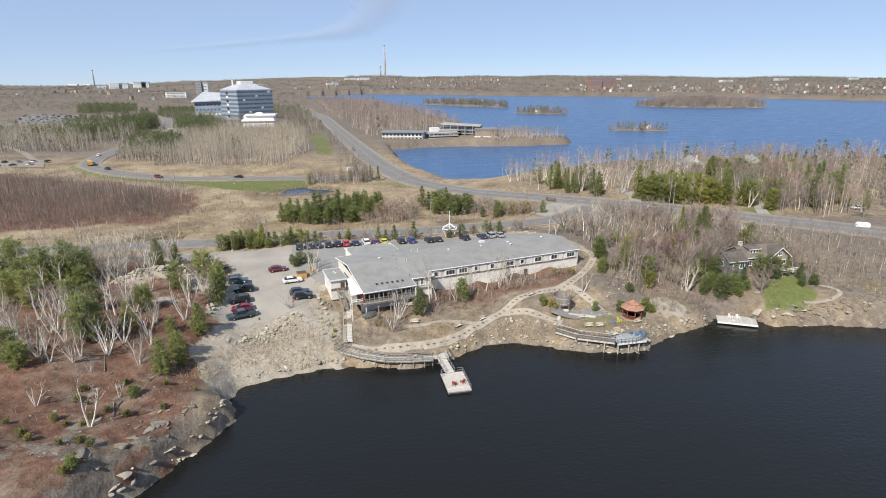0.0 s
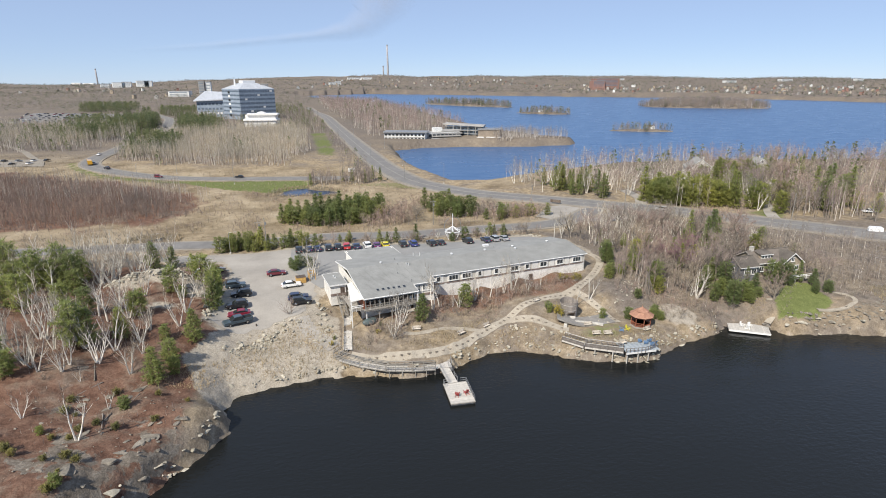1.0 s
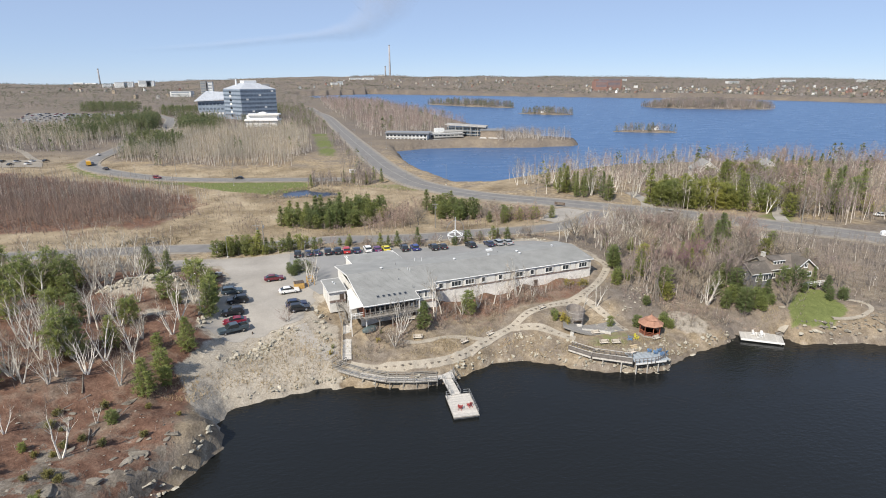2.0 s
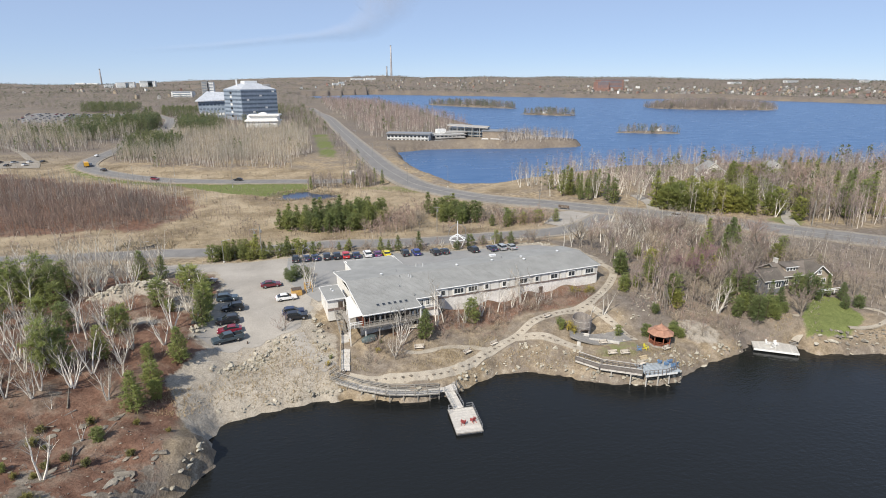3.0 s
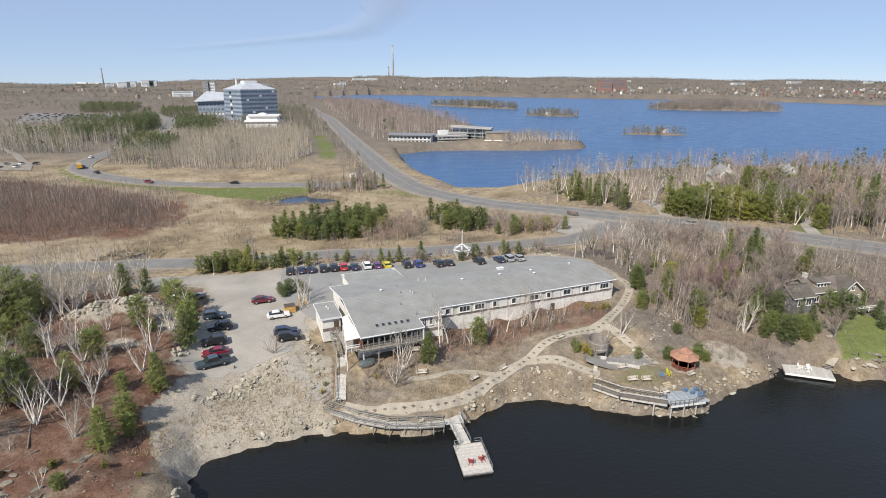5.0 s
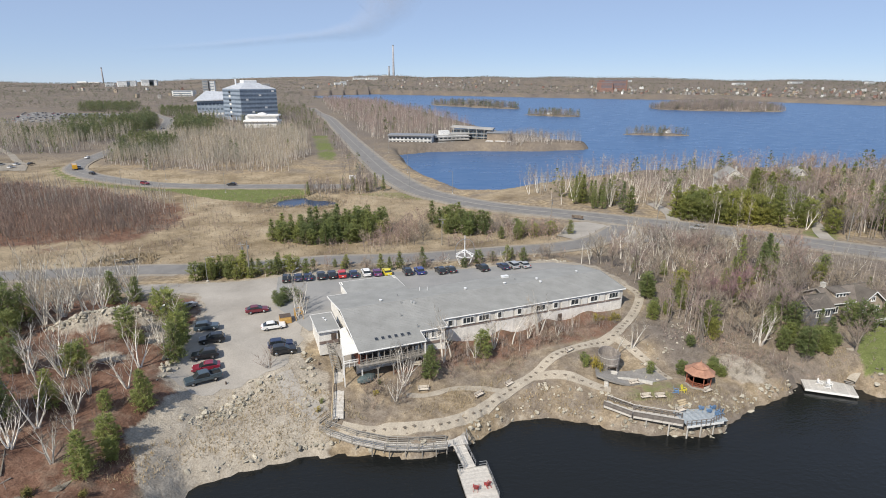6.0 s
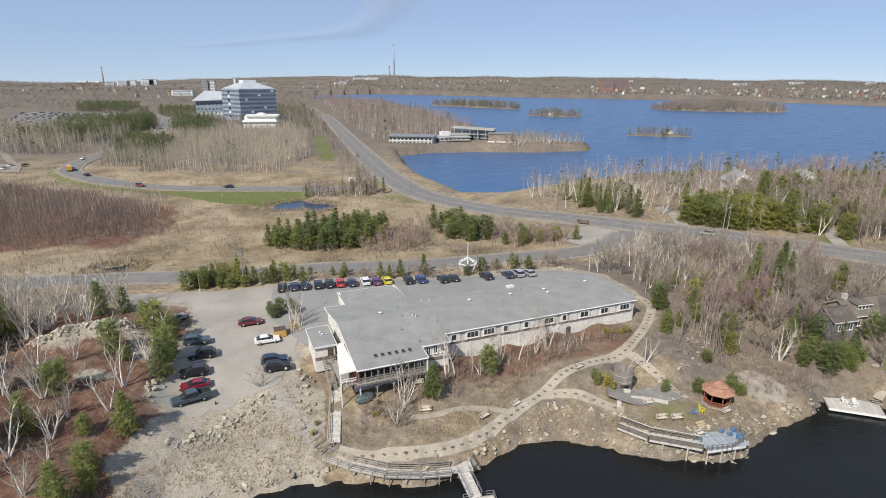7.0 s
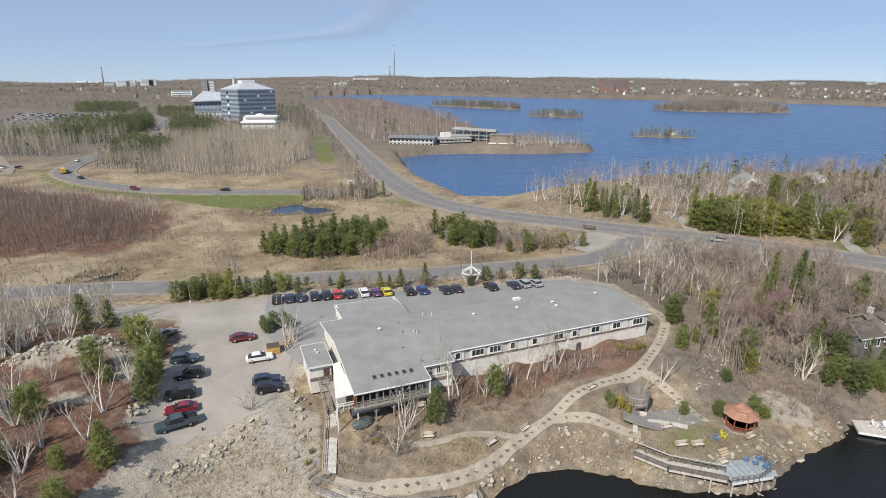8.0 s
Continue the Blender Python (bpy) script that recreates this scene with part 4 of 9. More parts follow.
    for k in range(5):
        u = 0.2 + 2.75 * k
        gz = hz(*(LODGE @ Vector((u, 0.4, 0))).to_2d()) - 0.3
        part("support_post", G().box((u, 0.4, (8.2 + gz) / 2), (0.18, 0.18, 8.2 - gz), bevel=0.015), grey_wood if k else white_paint, lodge)
        for s in (-1, 1):
            if 0 < k < 4:
                part("brace", G().beam((u, 0.4, 6.9), (u + s * 0.95, 0.4, 8.05), 0.1, 0.12), grey_wood, lodge)
    part("porch_corner_post", G().box((11.45, 0.15, 8.2), (0.22, 0.22, 5.0), bevel=0.02), white_paint, lodge, "white corner post")
    # pale canopy on the west side
    g = G()
    g.add([(-2.9, 0.5, 10.45), (-0.28, 0.3, 10.72), (-0.34, 10.0, 11.1), (-1.45, 10.0, 10.85), (-2.9, 0.5, 10.55), (-0.28, 0.3, 10.82), (-0.34, 10.0, 11.2), (-1.45, 10.0, 10.95)],
          [(3, 2, 1, 0), (4, 5, 6, 7), (0, 1, 5, 4), (1, 2, 6, 5), (2, 3, 7, 6), (3, 0, 4, 7)])
    part("canopy", g, white_siding, lodge, "pale flat canopy over the side entrance")
    for u, v in ((-2.75, 0.7), (-2.3, 4.0), (-1.9, 7.2)):
        gz = hz(*(LODGE @ Vector((u, v, 0))).to_2d()) - 0.2
        part("canopy_post", G().box((u, v, (10.5 + gz) / 2), (0.14, 0.14, 10.5 - gz), bevel=0.01), white_paint, lodge)
    part("side_floor", G().box((-1.3, 4.9, 8.33), (2.9, 8.6, 0.18)), grey_wood, lodge)
    railing(lodge, [(-2.7, 0.6, 8.4), (-0.2, 0.6, 8.4)], 1.0, 0.9, 2, white_paint, 0.07)
    part("wall", G().box((-0.2, 5.2, 9.5), (0.2, 9.4, 2.2)), red_wood, lodge, "red stained entrance wall")
    # annex
    annex = part("annex", G().box((-3.4, 13.85, 8.6), (3.4, 7.4, 4.6)), white_siding, lodge, "small flat-roofed white annex")
    part("roof", G().box((-3.4, 13.85, 11.0), (4.0, 8.1, 0.2), bevel=0.02), shingle, annex)
    for x, y, sx, sy in ((-5.42, 13.85, 0.08, 8.2), (-1.38, 13.85, 0.08, 8.2), (-3.4, 9.78, 4.1, 0.08), (-3.4, 17.92, 4.1, 0.08)):
        part("fascia", G().box((x, y, 11.0), (sx, sy, 0.3)), white_paint, annex)
    part("band", G().box((-3.4, 10.1, 8.75), (3.46, 0.1, 0.5)), brown_band, annex)
    part("door", G().box((-2.5, 10.11, 9.3), (0.9, 0.08, 2.0), bevel=0.01), dark_wood, annex)
    for u, v in ((-3.3, 15.3), (-3.1, 14.3)):
        part("roof_vent", G().lathe((u, v, 11.1), [(0.14, 0), (0.14, 0.2), (0.22, 0.22), (0.05, 0.32)], 10), metal_white, annex)
    # staircase down from the annex door
    top, foot = Vector((-3.3, 9.2, 8.35)), Vector((-3.2, 4.6, 4.75))
    part("landing", G().box((-2.9, 9.5, 8.33), (2.0, 1.1, 0.14)), grey_wood, lodge)
    for k in range(19):
        p = top.lerp(foot, (k + 0.5) / 19)
        part("tread", G().box((p.x, p.y, p.z), (1.15, 0.27, 0.05), bevel=0.008), grey_wood, lodge)
    for s in (-0.62, 0.62):
        o = Vector((s, 0, 0))
        part("stringer", G().beam(top + o, foot + o, 0.07, 0.26), grey_wood, lodge)
        part("handrail", G().beam(top + o + Vector((0, 0, 0.95)), foot + o + Vector((0, 0, 0.95)), 0.07, 0.09), grey_wood, lodge)
        for k in range(5):
            p = top.lerp(foot, k / 4) + o
            part("stair_post", G().box((p.x, p.y, p.z + 0.4), (0.09, 0.09, 1.15)), grey_wood, lodge)
    return lodge


build_lodge()

# white porch chairs and table behind the rail
for _u, _c in ((0.4, red_wood), (1.3, red_wood), (3.5, white_paint), (10.3, white_paint)):
    _t = thing("porch_chair", LODGE @ pose(_u, 1.1, 8.43, 0, 0, 20), "plain garden chair on the lodge porch", "chair", "porch chairs")
    part("seat", G().box((0, 0, 0.43), (0.5, 0.5, 0.05), bevel=0.015), _c, _t)
    part("backrest", G().box((0, 0.26, 0.75), (0.5, 0.05, 0.6), bevel=0.015), _c, _t)
    for _x in (-0.22, 0.22):
        for _y in (-0.22, 0.22):
            part("leg", G().box((_x, _y, 0.2), (0.04, 0.04, 0.42)), _c, _t)

# tarp-covered boat under the porch corner
_b = thing("covered_boat", at(0.6, 75.9, 30, dz=0.15), "dark teal tarp drawn over a small boat", "boat")
_g = G()
_n = 14
for _i in range(_n + 1):
    _s = _i / _n * 2 - 1
    _w = 0.95 * math.sqrt(max(0.02, 1 - _s * _s)) * (1 + 0.1 * math.sin(_i * 2.1))
    for _k in range(9):
        _a = math.pi * _k / 8
        _g.v.append((1.75 * _s, _w * math.cos(_a), 0.1 + 0.95 * math.sin(_a) * (1 - 0.45 * _s * _s)))
for _i in range(_n):
    for _k in range(8):
        _g.f.append((_i * 9 + _k, _i * 9 + _k + 1, _i * 9 + _k + 10, _i * 9 + _k + 9))
part("tarp", _g, mat("tarp", (0.06, 0.085, 0.09), (0.13, 0.16, 0.165), 1.2, 0.5, relief=0.3), _b, smooth=True)
part("hull", G().lathe((0, 0, -0.15), [(0.5, 0), (0.9, 0.2), (0.98, 0.3)], 18, squash=0.55), metal_grey, _b)
part("rope", G().box((0, 0, 0.75), (0.04, 1.9, 0.04)), pale_wood, _b)


# ---- waterside woodwork ----
def build_walkway():
    """Sloping boards from the foot of the lodge stairs to the shore."""
    w = thing("wooden_walkway", pose(0, 0, 0), "weathered plank walkway from the lodge stairs to the shore", "walkway")
    a, b = (-3.95, 80.2), (-4.0, 68.2)
    za, zb = hz(*a) + 0.35, hz(*b) + 0.3
    planks(w, a, b, 1.7, za, zb, pale_wood, 0.34)
    for s in (-0.8, 0.8):
        part("joist", G().beam((a[0] + s, a[1], za - 0.13), (b[0] + s, b[1], zb - 0.13), 0.08, 0.2), grey_wood, w)
    for k in range(7):
        t = k / 6
        x, y, z = a[0] - 0.95, a[1] + (b[1] - a[1]) * t, za + (zb - za) * t
        part("post", G().box((x, y, z + 0.35), (0.1, 0.1, 1.3), bevel=0.01), tan_wood, w)
    part("rail", G().beam((a[0] - 0.95, a[1], za + 0.95), (b[0] - 0.95, b[1], zb + 0.95), 0.08, 0.1), tan_wood, w, "fresh yellow timber rail")
    part("rail", G().beam((a[0] - 0.95, a[1], za + 0.5), (b[0] - 0.95, b[1], zb + 0.5), 0.05, 0.09), tan_wood, w)


build_walkway()


def build_boardwalk():
    w = thing("boardwalk", pose(0, 0, 0), "weathered grey timber boardwalk with rails along the shore", "boardwalk")
    line = [(-4.6, 68.6), (-6.3, 67.2), (-1.5, 64.5), (3.2, 62.6), (8.0, 61.9), (12.2, 61.9)]
    z = [2.9, 2.5, 2.0, 1.75, 1.6, 1.5]
    for (a, b), (za, zb) in zip(zip(line, line[1:]), zip(z, z[1:])):
        planks(w, a, b, 1.7, za, zb, pale_wood, 0.3)
        d = (Vector(b) - Vector(a)).normalized()
        n = Vector((-d.y, d.x))
        for s in (-0.8, 0.8):
            p, q = Vector(a) + n * s, Vector(b) + n * s
            part("joist", G().beam((p.x, p.y, za - 0.14), (q.x, q.y, zb - 0.14), 0.08, 0.22), grey_wood, w)
            railing(w, [(p.x, p.y, za), (q.x, q.y, zb)], 1.0, 1.7, 3, grey_wood)
        for t in (0.1, 0.6):
            for s in (-0.7, 0.7):
                p = Vector(a).lerp(Vector(b), t) + n * s
                g = min(hz(p.x, p.y), za) - 0.4
                part("timber_post", G().tube((p.x, p.y, g), (p.x, p.y, za + (zb - za) * t - 0.05), 0.09, 0.09, 7), grey_wood, w)
    planks(w, (12.0, 62.6), (15.4, 62.8), 2.6, 1.5, 1.5, pale_wood, 0.3)
    planks(w, (14.6, 63.6), (15.0, 66.6), 1.6, 1.5, 2.3, grey_wood, 0.3)
    railing(w, [(15.4, 61.6, 1.5), (15.6, 64.0, 1.5)], 1.0, 1.2, 2, metal_grey, 0.06)
    for x, y in ((12.2, 61.6), (15.2, 61.6), (15.2, 63.8), (12.4, 63.8)):
        part("timber_post", G().tube((x, y, hz(x, y) - 0.4), (x, y, 1.45), 0.1, 0.1, 7), grey_wood, w)
    return w


build_boardwalk()


def build_dock():
    d = thing("floating_dock", pose(0, 0, 0), "pale plank floating dock with metal side rails", "dock")
    rz = 2.5
    m = pose(15.35, 54.1, 0.5, 0, 0, rz)
    d.matrix_basis = m
    part("float", G().box((0, 0, -0.32), (4.1, 6.4, 0.5), bevel=0.06), metal_grey, d)
    planks(d, (0, -3.35), (0, 3.35), 4.3, 0, 0, pale_wood, 0.25)
    for s in (-1, 1):
        part("edge_board", G().box((s * 2.17, 0, -0.06), (0.05, 6.8, 0.2)), grey_wood, d)
        part("edge_board", G().box((0, s * 3.4, -0.06), (4.4, 0.05, 0.2)), grey_wood, d)
    pipe = lambda a, b: part("rail", G().tube(a, b, 0.035, 0.035, 6), metal_grey, d)
    for x, ys in ((2.1, (-3.2, -1.6, 0.0, 1.6, 3.2)), (-2.1, (3.2, 2.0))):
        for y in ys:
            part("post", G().tube((x, y, 0), (x, y, 0.95), 0.035, 0.035, 6), metal_grey, d)
        for zz in (0.95, 0.5):
            pipe((x, ys[0], zz), (x, ys[-1], zz))
    for a, b in (((-2.1, 3.2), (-0.9, 3.2)), ((1.0, 3.2), (2.1, 3.2))):
        for zz in (0.95, 0.5):
            pipe((*a, zz), (*b, zz))
    g = thing("gangway", pose(0, 0, 0), "narrow pale plank gangway from the boardwalk to the dock", "gangway")
    planks(g, (14.0, 61.7), (14.9, 57.3), 1.7, 1.42, 0.62, pale_wood, 0.28)
    dd = (Vector((14.9, 57.3)) - Vector((14.0, 61.7))).normalized()
    n = Vector((-dd.y, dd.x))
    for s in (-0.85, 0.85):
        a, b = Vector((14.0, 61.7)) + n * s, Vector((14.9, 57.3)) + n * s
        part("stringer", G().beam((a.x, a.y, 1.3), (b.x, b.y, 0.5), 0.07, 0.22), metal_grey, g)
        railing(g, [(a.x, a.y, 1.45), (b.x, b.y, 0.65)], 0.95, 1.5, 2, metal_grey, 0.06, (0.05, 0.05))


build_dock()


def adirondack(material, label):
    def make():
        c = thing("deck_chair", pose(0, 0, 0), label, "chair", "slatted deck chairs")
        for k in range(6):
            part("seat_slat", G().box((0, -0.30 + 0.11 * k, 0.40 - 0.025 * k), (0.52, 0.09, 0.025), bevel=0.006), material, c)
        for k in range(5):
            x = -0.22 + 0.11 * k
            h = 0.85 - 0.05 * abs(k - 2)
            part("back_slat", G().beam((x, 0.28, 0.28), (x * 1.25, 0.55, 0.28 + h), 0.09, 0.025), material, c)
        for s in (-1, 1):
            part("armrest", G().box((s * 0.36, 0.0, 0.58), (0.14, 0.72, 0.03), bevel=0.008), material, c)
            part("front_leg", G().box((s * 0.31, -0.30, 0.29), (0.04, 0.10, 0.58)), material, c)
            part("back_leg", G().beam((s * 0.28, -0.28, 0.34), (s * 0.28, 0.62, 0.02), 0.04, 0.12), material, c)
        return c
    return Kind(make)


red_chair = adirondack(mat("red_paint", (0.27, 0.035, 0.035), (0.38, 0.06, 0.055), 3, 0.5, vary=0.1), "red slatted deck chair on the floating dock")
for _x, _y, _r in ((-0.55, -1.1, 160), (1.15, -0.75, 200)):
    red_chair.put(pose(15.35, 54.1, 0.53, 0, 0, 2.5) @ pose(_x, _y, 0, 0, 0, _r))


pale_seat = mat("pale_seat", (0.50, 0.44, 0.37), (0.66, 0.60, 0.52), 2.0, 0.8, fine=20, relief=0.3, vary=0.1)


def bench_kind():
    def make():
        b = thing("park_bench", pose(0, 0, 0), "timber park bench with a slatted back", "bench", "park benches")
        for k in range(4):
            part("seat_slat", G().box((0, -0.2 + 0.13 * k, 0.45), (1.9, 0.12, 0.05), bevel=0.008), pale_seat, b)
        for k in range(3):
            part("back_slat", G().box((0, 0.30 + 0.03 * k, 0.58 + 0.15 * k), (1.9, 0.04, 0.13), bevel=0.008), pale_seat, b)
        for s in (-0.75, 0.75):
            part("leg", G().box((s, -0.18, 0.21), (0.08, 0.08, 0.44)), dark_wood, b)
            part("leg", G().beam((s, 0.2, 0.0), (s, 0.38, 0.95), 0.08, 0.07), dark_wood, b)
            part("armrest", G().box((s, 0.02, 0.64), (0.08, 0.6, 0.05)), dark_wood, b)
        return b
    return Kind(make)


bench = bench_kind()
for _x, _y, _r, _l in ((9.4, 78.0, 0, "under the lodge slope"), (10.0, 72.6, 0, "beside a stone path"), (19.2, 70.9, 35, "on the shore path"), (25.1, 73.6, 35, "at the bend of the path"),
                       (37.8, 78.9, 30, "on the upper path"), (47.0, 71.3, 5, "on the terrace"), (47.0, 67.1, 0, "on the lawn edge"), (49.4, 66.8, 0, "on the lawn edge"), (58.6, 67.6, 20, "beside the gazebo")):
    bench.put(at(_x, _y, _r), "slatted timber park bench " + _l)


# ---- shore paths ----
def stone_path(points, width, label):
    p = part("path", ribbon(points, width, 0.8, 0.11, thick=0.3, drape=True), path_gravel)
    tagged(p, label, "path", kind="structure")
    me = G().box((0, 0, 0), (0.56, 0.56, 0.07), bevel=0.02).mesh("paving_slab")
    line = curve_points(points, 1.25)
    for i, q in enumerate(line):
        if 1 < i < len(line) - 1:
            ob = part("paving_slab", me, slab_stone, p)
            ob.matrix_basis = pose(q.x, q.y, hz(q.x, q.y) + 0.13, 0, 0, 45 + 15 * math.sin(i * 1.7))
    return p


stone_path(SHORE_PATH, 1.9, "sandy garden path with diamond paving slabs")
stone_path([(48.5, 83.6), (50.6, 81), (52.8, 77.8), (53.6, 74.7), (54.2, 72.0)], 1.5, "sandy garden path with diamond paving slabs")
stone_path([(29.4, 75.2), (32, 74.6), (35.0, 73.4), (39, 71.8), (42.2, 70.3)], 1.6, "sandy garden path with diamond paving slabs")
tagged(part("path", ribbon([(7.0, 71.6), (9.5, 71.4), (12, 71.8), (15.3, 72.9), (19.6, 72.9), (23.5, 72.0)], 1.1, 0.8, 0.10, thick=0.3, drape=True), path_gravel), "narrow pale gravel path to the benches", "path", kind="structure")
tagged(part("path", ribbon([(88.5, 69.2), (91.0, 70.6), (92.5, 73.0), (93.0, 75)], 1.4, 1.0, 0.07, thick=0.3), path_gravel), "pale path from the lawn to the swimming float", "path", kind="structure")
tagged(part("path", ribbon([(100, 68.5), (104, 67.6), (107.5, 67.8), (110.5, 69.5), (111.0, 72.5), (107.0, 74.5)], 1.0, 1.0, 0.07, thick=0.3), path_gravel), "pale curved path on the shore rocks", "path", kind="structure")


# ---- garden on the point ----
def build_gazebo():
    z = hz(57.6, 70.3)
    gz = thing("gazebo", pose(58.5, 70.3, z, 0, 0, 10), "octagonal red timber gazebo with a shingled roof", "gazebo")
    part("floor", G().lathe((0, 0, -0.1), [(2.3, 0), (2.3, 0.3)], 8, math.pi / 8), grey_wood, gz)
    for k in range(8):
        a, b = math.pi / 8 + k * math.pi / 4, math.pi / 8 + (k + 1) * math.pi / 4
        pa, pb = (2.1 * math.cos(a), 2.1 * math.sin(a)), (2.1 * math.cos(b), 2.1 * math.sin(b))
        part("post", G().box((*pa, 1.35), (0.14, 0.14, 2.4), rz=math.degrees(a), bevel=0.015), red_wood, gz)
        if k != 5:
            for zz in (0.35, 1.05):
                part("rail", G().beam((*pa, zz), (*pb, zz), 0.06, 0.09), red_wood, gz)
            for t in np.linspace(0.12, 0.88, 7):
                part("baluster", G().box((pa[0] + (pb[0] - pa[0]) * t, pa[1] + (pb[1] - pa[1]) * t, 0.7), (0.045, 0.045, 0.66)), red_wood, gz)
        part("frieze", G().beam((*pa, 2.35), (*pb, 2.35), 0.05, 0.3), red_wood, gz)
        n = 5
        for r in range(n):
            r0, r1 = 2.65 - 0.44 * r, 2.65 - 0.44 * (r + 1) - 0.03
            z0, z1 = 2.5 + 0.27 * r, 2.5 + 0.27 * (r + 1)
            pts = [(r0 * math.cos(a), r0 * math.sin(a), z0), (r0 * math.cos(b), r0 * math.sin(b), z0), (r1 * math.cos(b), r1 * math.sin(b), z1), (r1 * math.cos(a), r1 * math.sin(a), z1)]
            g = G().add(pts + [(x, y, q - 0.06) for x, y, q in pts], [(0, 1, 2, 3), (7, 6, 5, 4), (0, 4, 5, 1), (1, 5, 6, 2), (2, 6, 7, 3), (3, 7, 4, 0)])
            part("roof_course", g, copper_roof, gz)
        for r in range(2):
            r0, r1, z0, z1 = 1.45 - 0.6 * r, 0.85 - 0.75 * r, 3.42 + 0.3 * r, 3.72 + 0.5 * r
            pts = [(r0 * math.cos(a), r0 * math.sin(a), z0), (r0 * math.cos(b), r0 * math.sin(b), z0), (r1 * math.cos(b), r1 * math.sin(b), z1), (r1 * math.cos(a), r1 * math.sin(a), z1)]
            g = G().add(pts + [(x, y, q - 0.06) for x, y, q in pts], [(0, 1, 2, 3), (7, 6, 5, 4), (0, 4, 5, 1), (1, 5, 6, 2), (2, 6, 7, 3), (3, 7, 4, 0)])
            part("roof_course", g, copper_roof, gz)
    part("finial", G().lathe((0, 0, 4.15), [(0.14, 0), (0.14, 0.08), (0.04, 0.2), (0.02, 0.5)], 8, math.pi / 8), copper_roof, gz)
    part("bench_ring", G().lathe((0, 0, 0.2), [(1.95, 0.35), (1.95, 0.4), (1.55, 0.4), (1.55, 0.35)], 8, math.pi / 8), red_wood, gz)


build_gazebo()


grey_paving = mat("grey_paving", (0.19, 0.18, 0.168), (0.285, 0.27, 0.25), 0.7, 0.9, fine=6, relief=0.3, vary=0)
stave_wood = mat("stave_wood", (0.20, 0.175, 0.165), (0.32, 0.285, 0.265), 2.0, 0.85, fine=20, relief=0.4, vary=0.2)


def build_tub_shelter():
    """A round shelter of upright staves, open to the lake."""
    z = hz(43.9, 75.3)
    t = thing("stave_shelter", pose(44.4, 76.4, z, 0, 0, 0), "round weathered timber stave shelter with an arched opening", "shelter")
    n = 26
    for k in range(n):
        a = 2 * math.pi * k / n
        opening = abs((a - 1.5 * math.pi)) < 0.55
        zb = 1.15 if opening else -0.1
        h = 3.1 + 0.45 * math.sin(a) ** 2
        r = 1.75
        part("stave", G().beam((r * math.cos(a), r * math.sin(a), zb), (1.12 * r * math.cos(a), 1.12 * r * math.sin(a), h), 0.44, 0.07, 0.01), stave_wood, t)
    for zz, r in ((0.4, 1.80), (1.6, 1.88), (2.8, 1.97)):
        g = G()
        for k in range(n):
            a, b = 2 * math.pi * k / n, 2 * math.pi * (k + 1) / n
            if zz < 1 and abs((a + b) / 2 - 1.5 * math.pi) < 0.6:
                continue
            g.beam((r * math.cos(a), r * math.sin(a), zz), (r * math.cos(b), r * math.sin(b), zz), 0.05, 0.09)
        part("hoop", g, pale_wood, t)
    g = G()
    for k in range(10):
        a, b = 1.5 * math.pi - 0.6 + 0.12 * k, 1.5 * math.pi - 0.6 + 0.12 * (k + 1)
        g.beam((1.83 * math.cos(a), 1.83 * math.sin(a), 0.75 + 0.4 * math.sin(math.pi * k / 10)), (1.83 * math.cos(b), 1.83 * math.sin(b), 0.75 + 0.4 * math.sin(math.pi * (k + 1) / 10)), 0.08, 0.12)
    part("arch", g, dark_wood, t)
    part("hearth", G().lathe((0, -1.9, -0.1), [(1.0, 0), (0.95, 0.35), (0.7, 0.38), (0.65, 0.3)], 14, squash=0.6), concrete, t)


build_tub_shelter()
tagged(part("paving", ribbon([(41.0, 74.6), (45, 73.4), (50, 73.6), (53, 74.2)], 4.6, 1.0, 0.06, thick=0.3), grey_paving), "grey stone paving round the stave shelter", "paving", kind="structure")


def build_terrace_wall():
    w = thing("terrace_wall", pose(0, 0, 0), "low curved pale stone terrace wall round the lawn", "wall")
    line = curve_points([(41.6, 70.9), (42.6, 72.6), (45.0, 73.0), (47.6, 72.4), (50.2, 70.9)], 0.55)
    for i, (a, b) in enumerate(zip(line, line[1:])):
        z = max(hz(a.x, a.y), hz(b.x, b.y))
        for c in range(2):
            part("stone", G().beam((a.x, a.y, z + 0.12 + 0.2 * c), (b.x, b.y, z + 0.12 + 0.2 * c), 0.75 - 0.1 * c, 0.19, 0.03), concrete, w)


build_terrace_wall()


slat_wood = mat("slat_wood", (0.125, 0.108, 0.10), (0.21, 0.188, 0.175), 2.0, 0.85, fine=20, relief=0.4, vary=0.15)


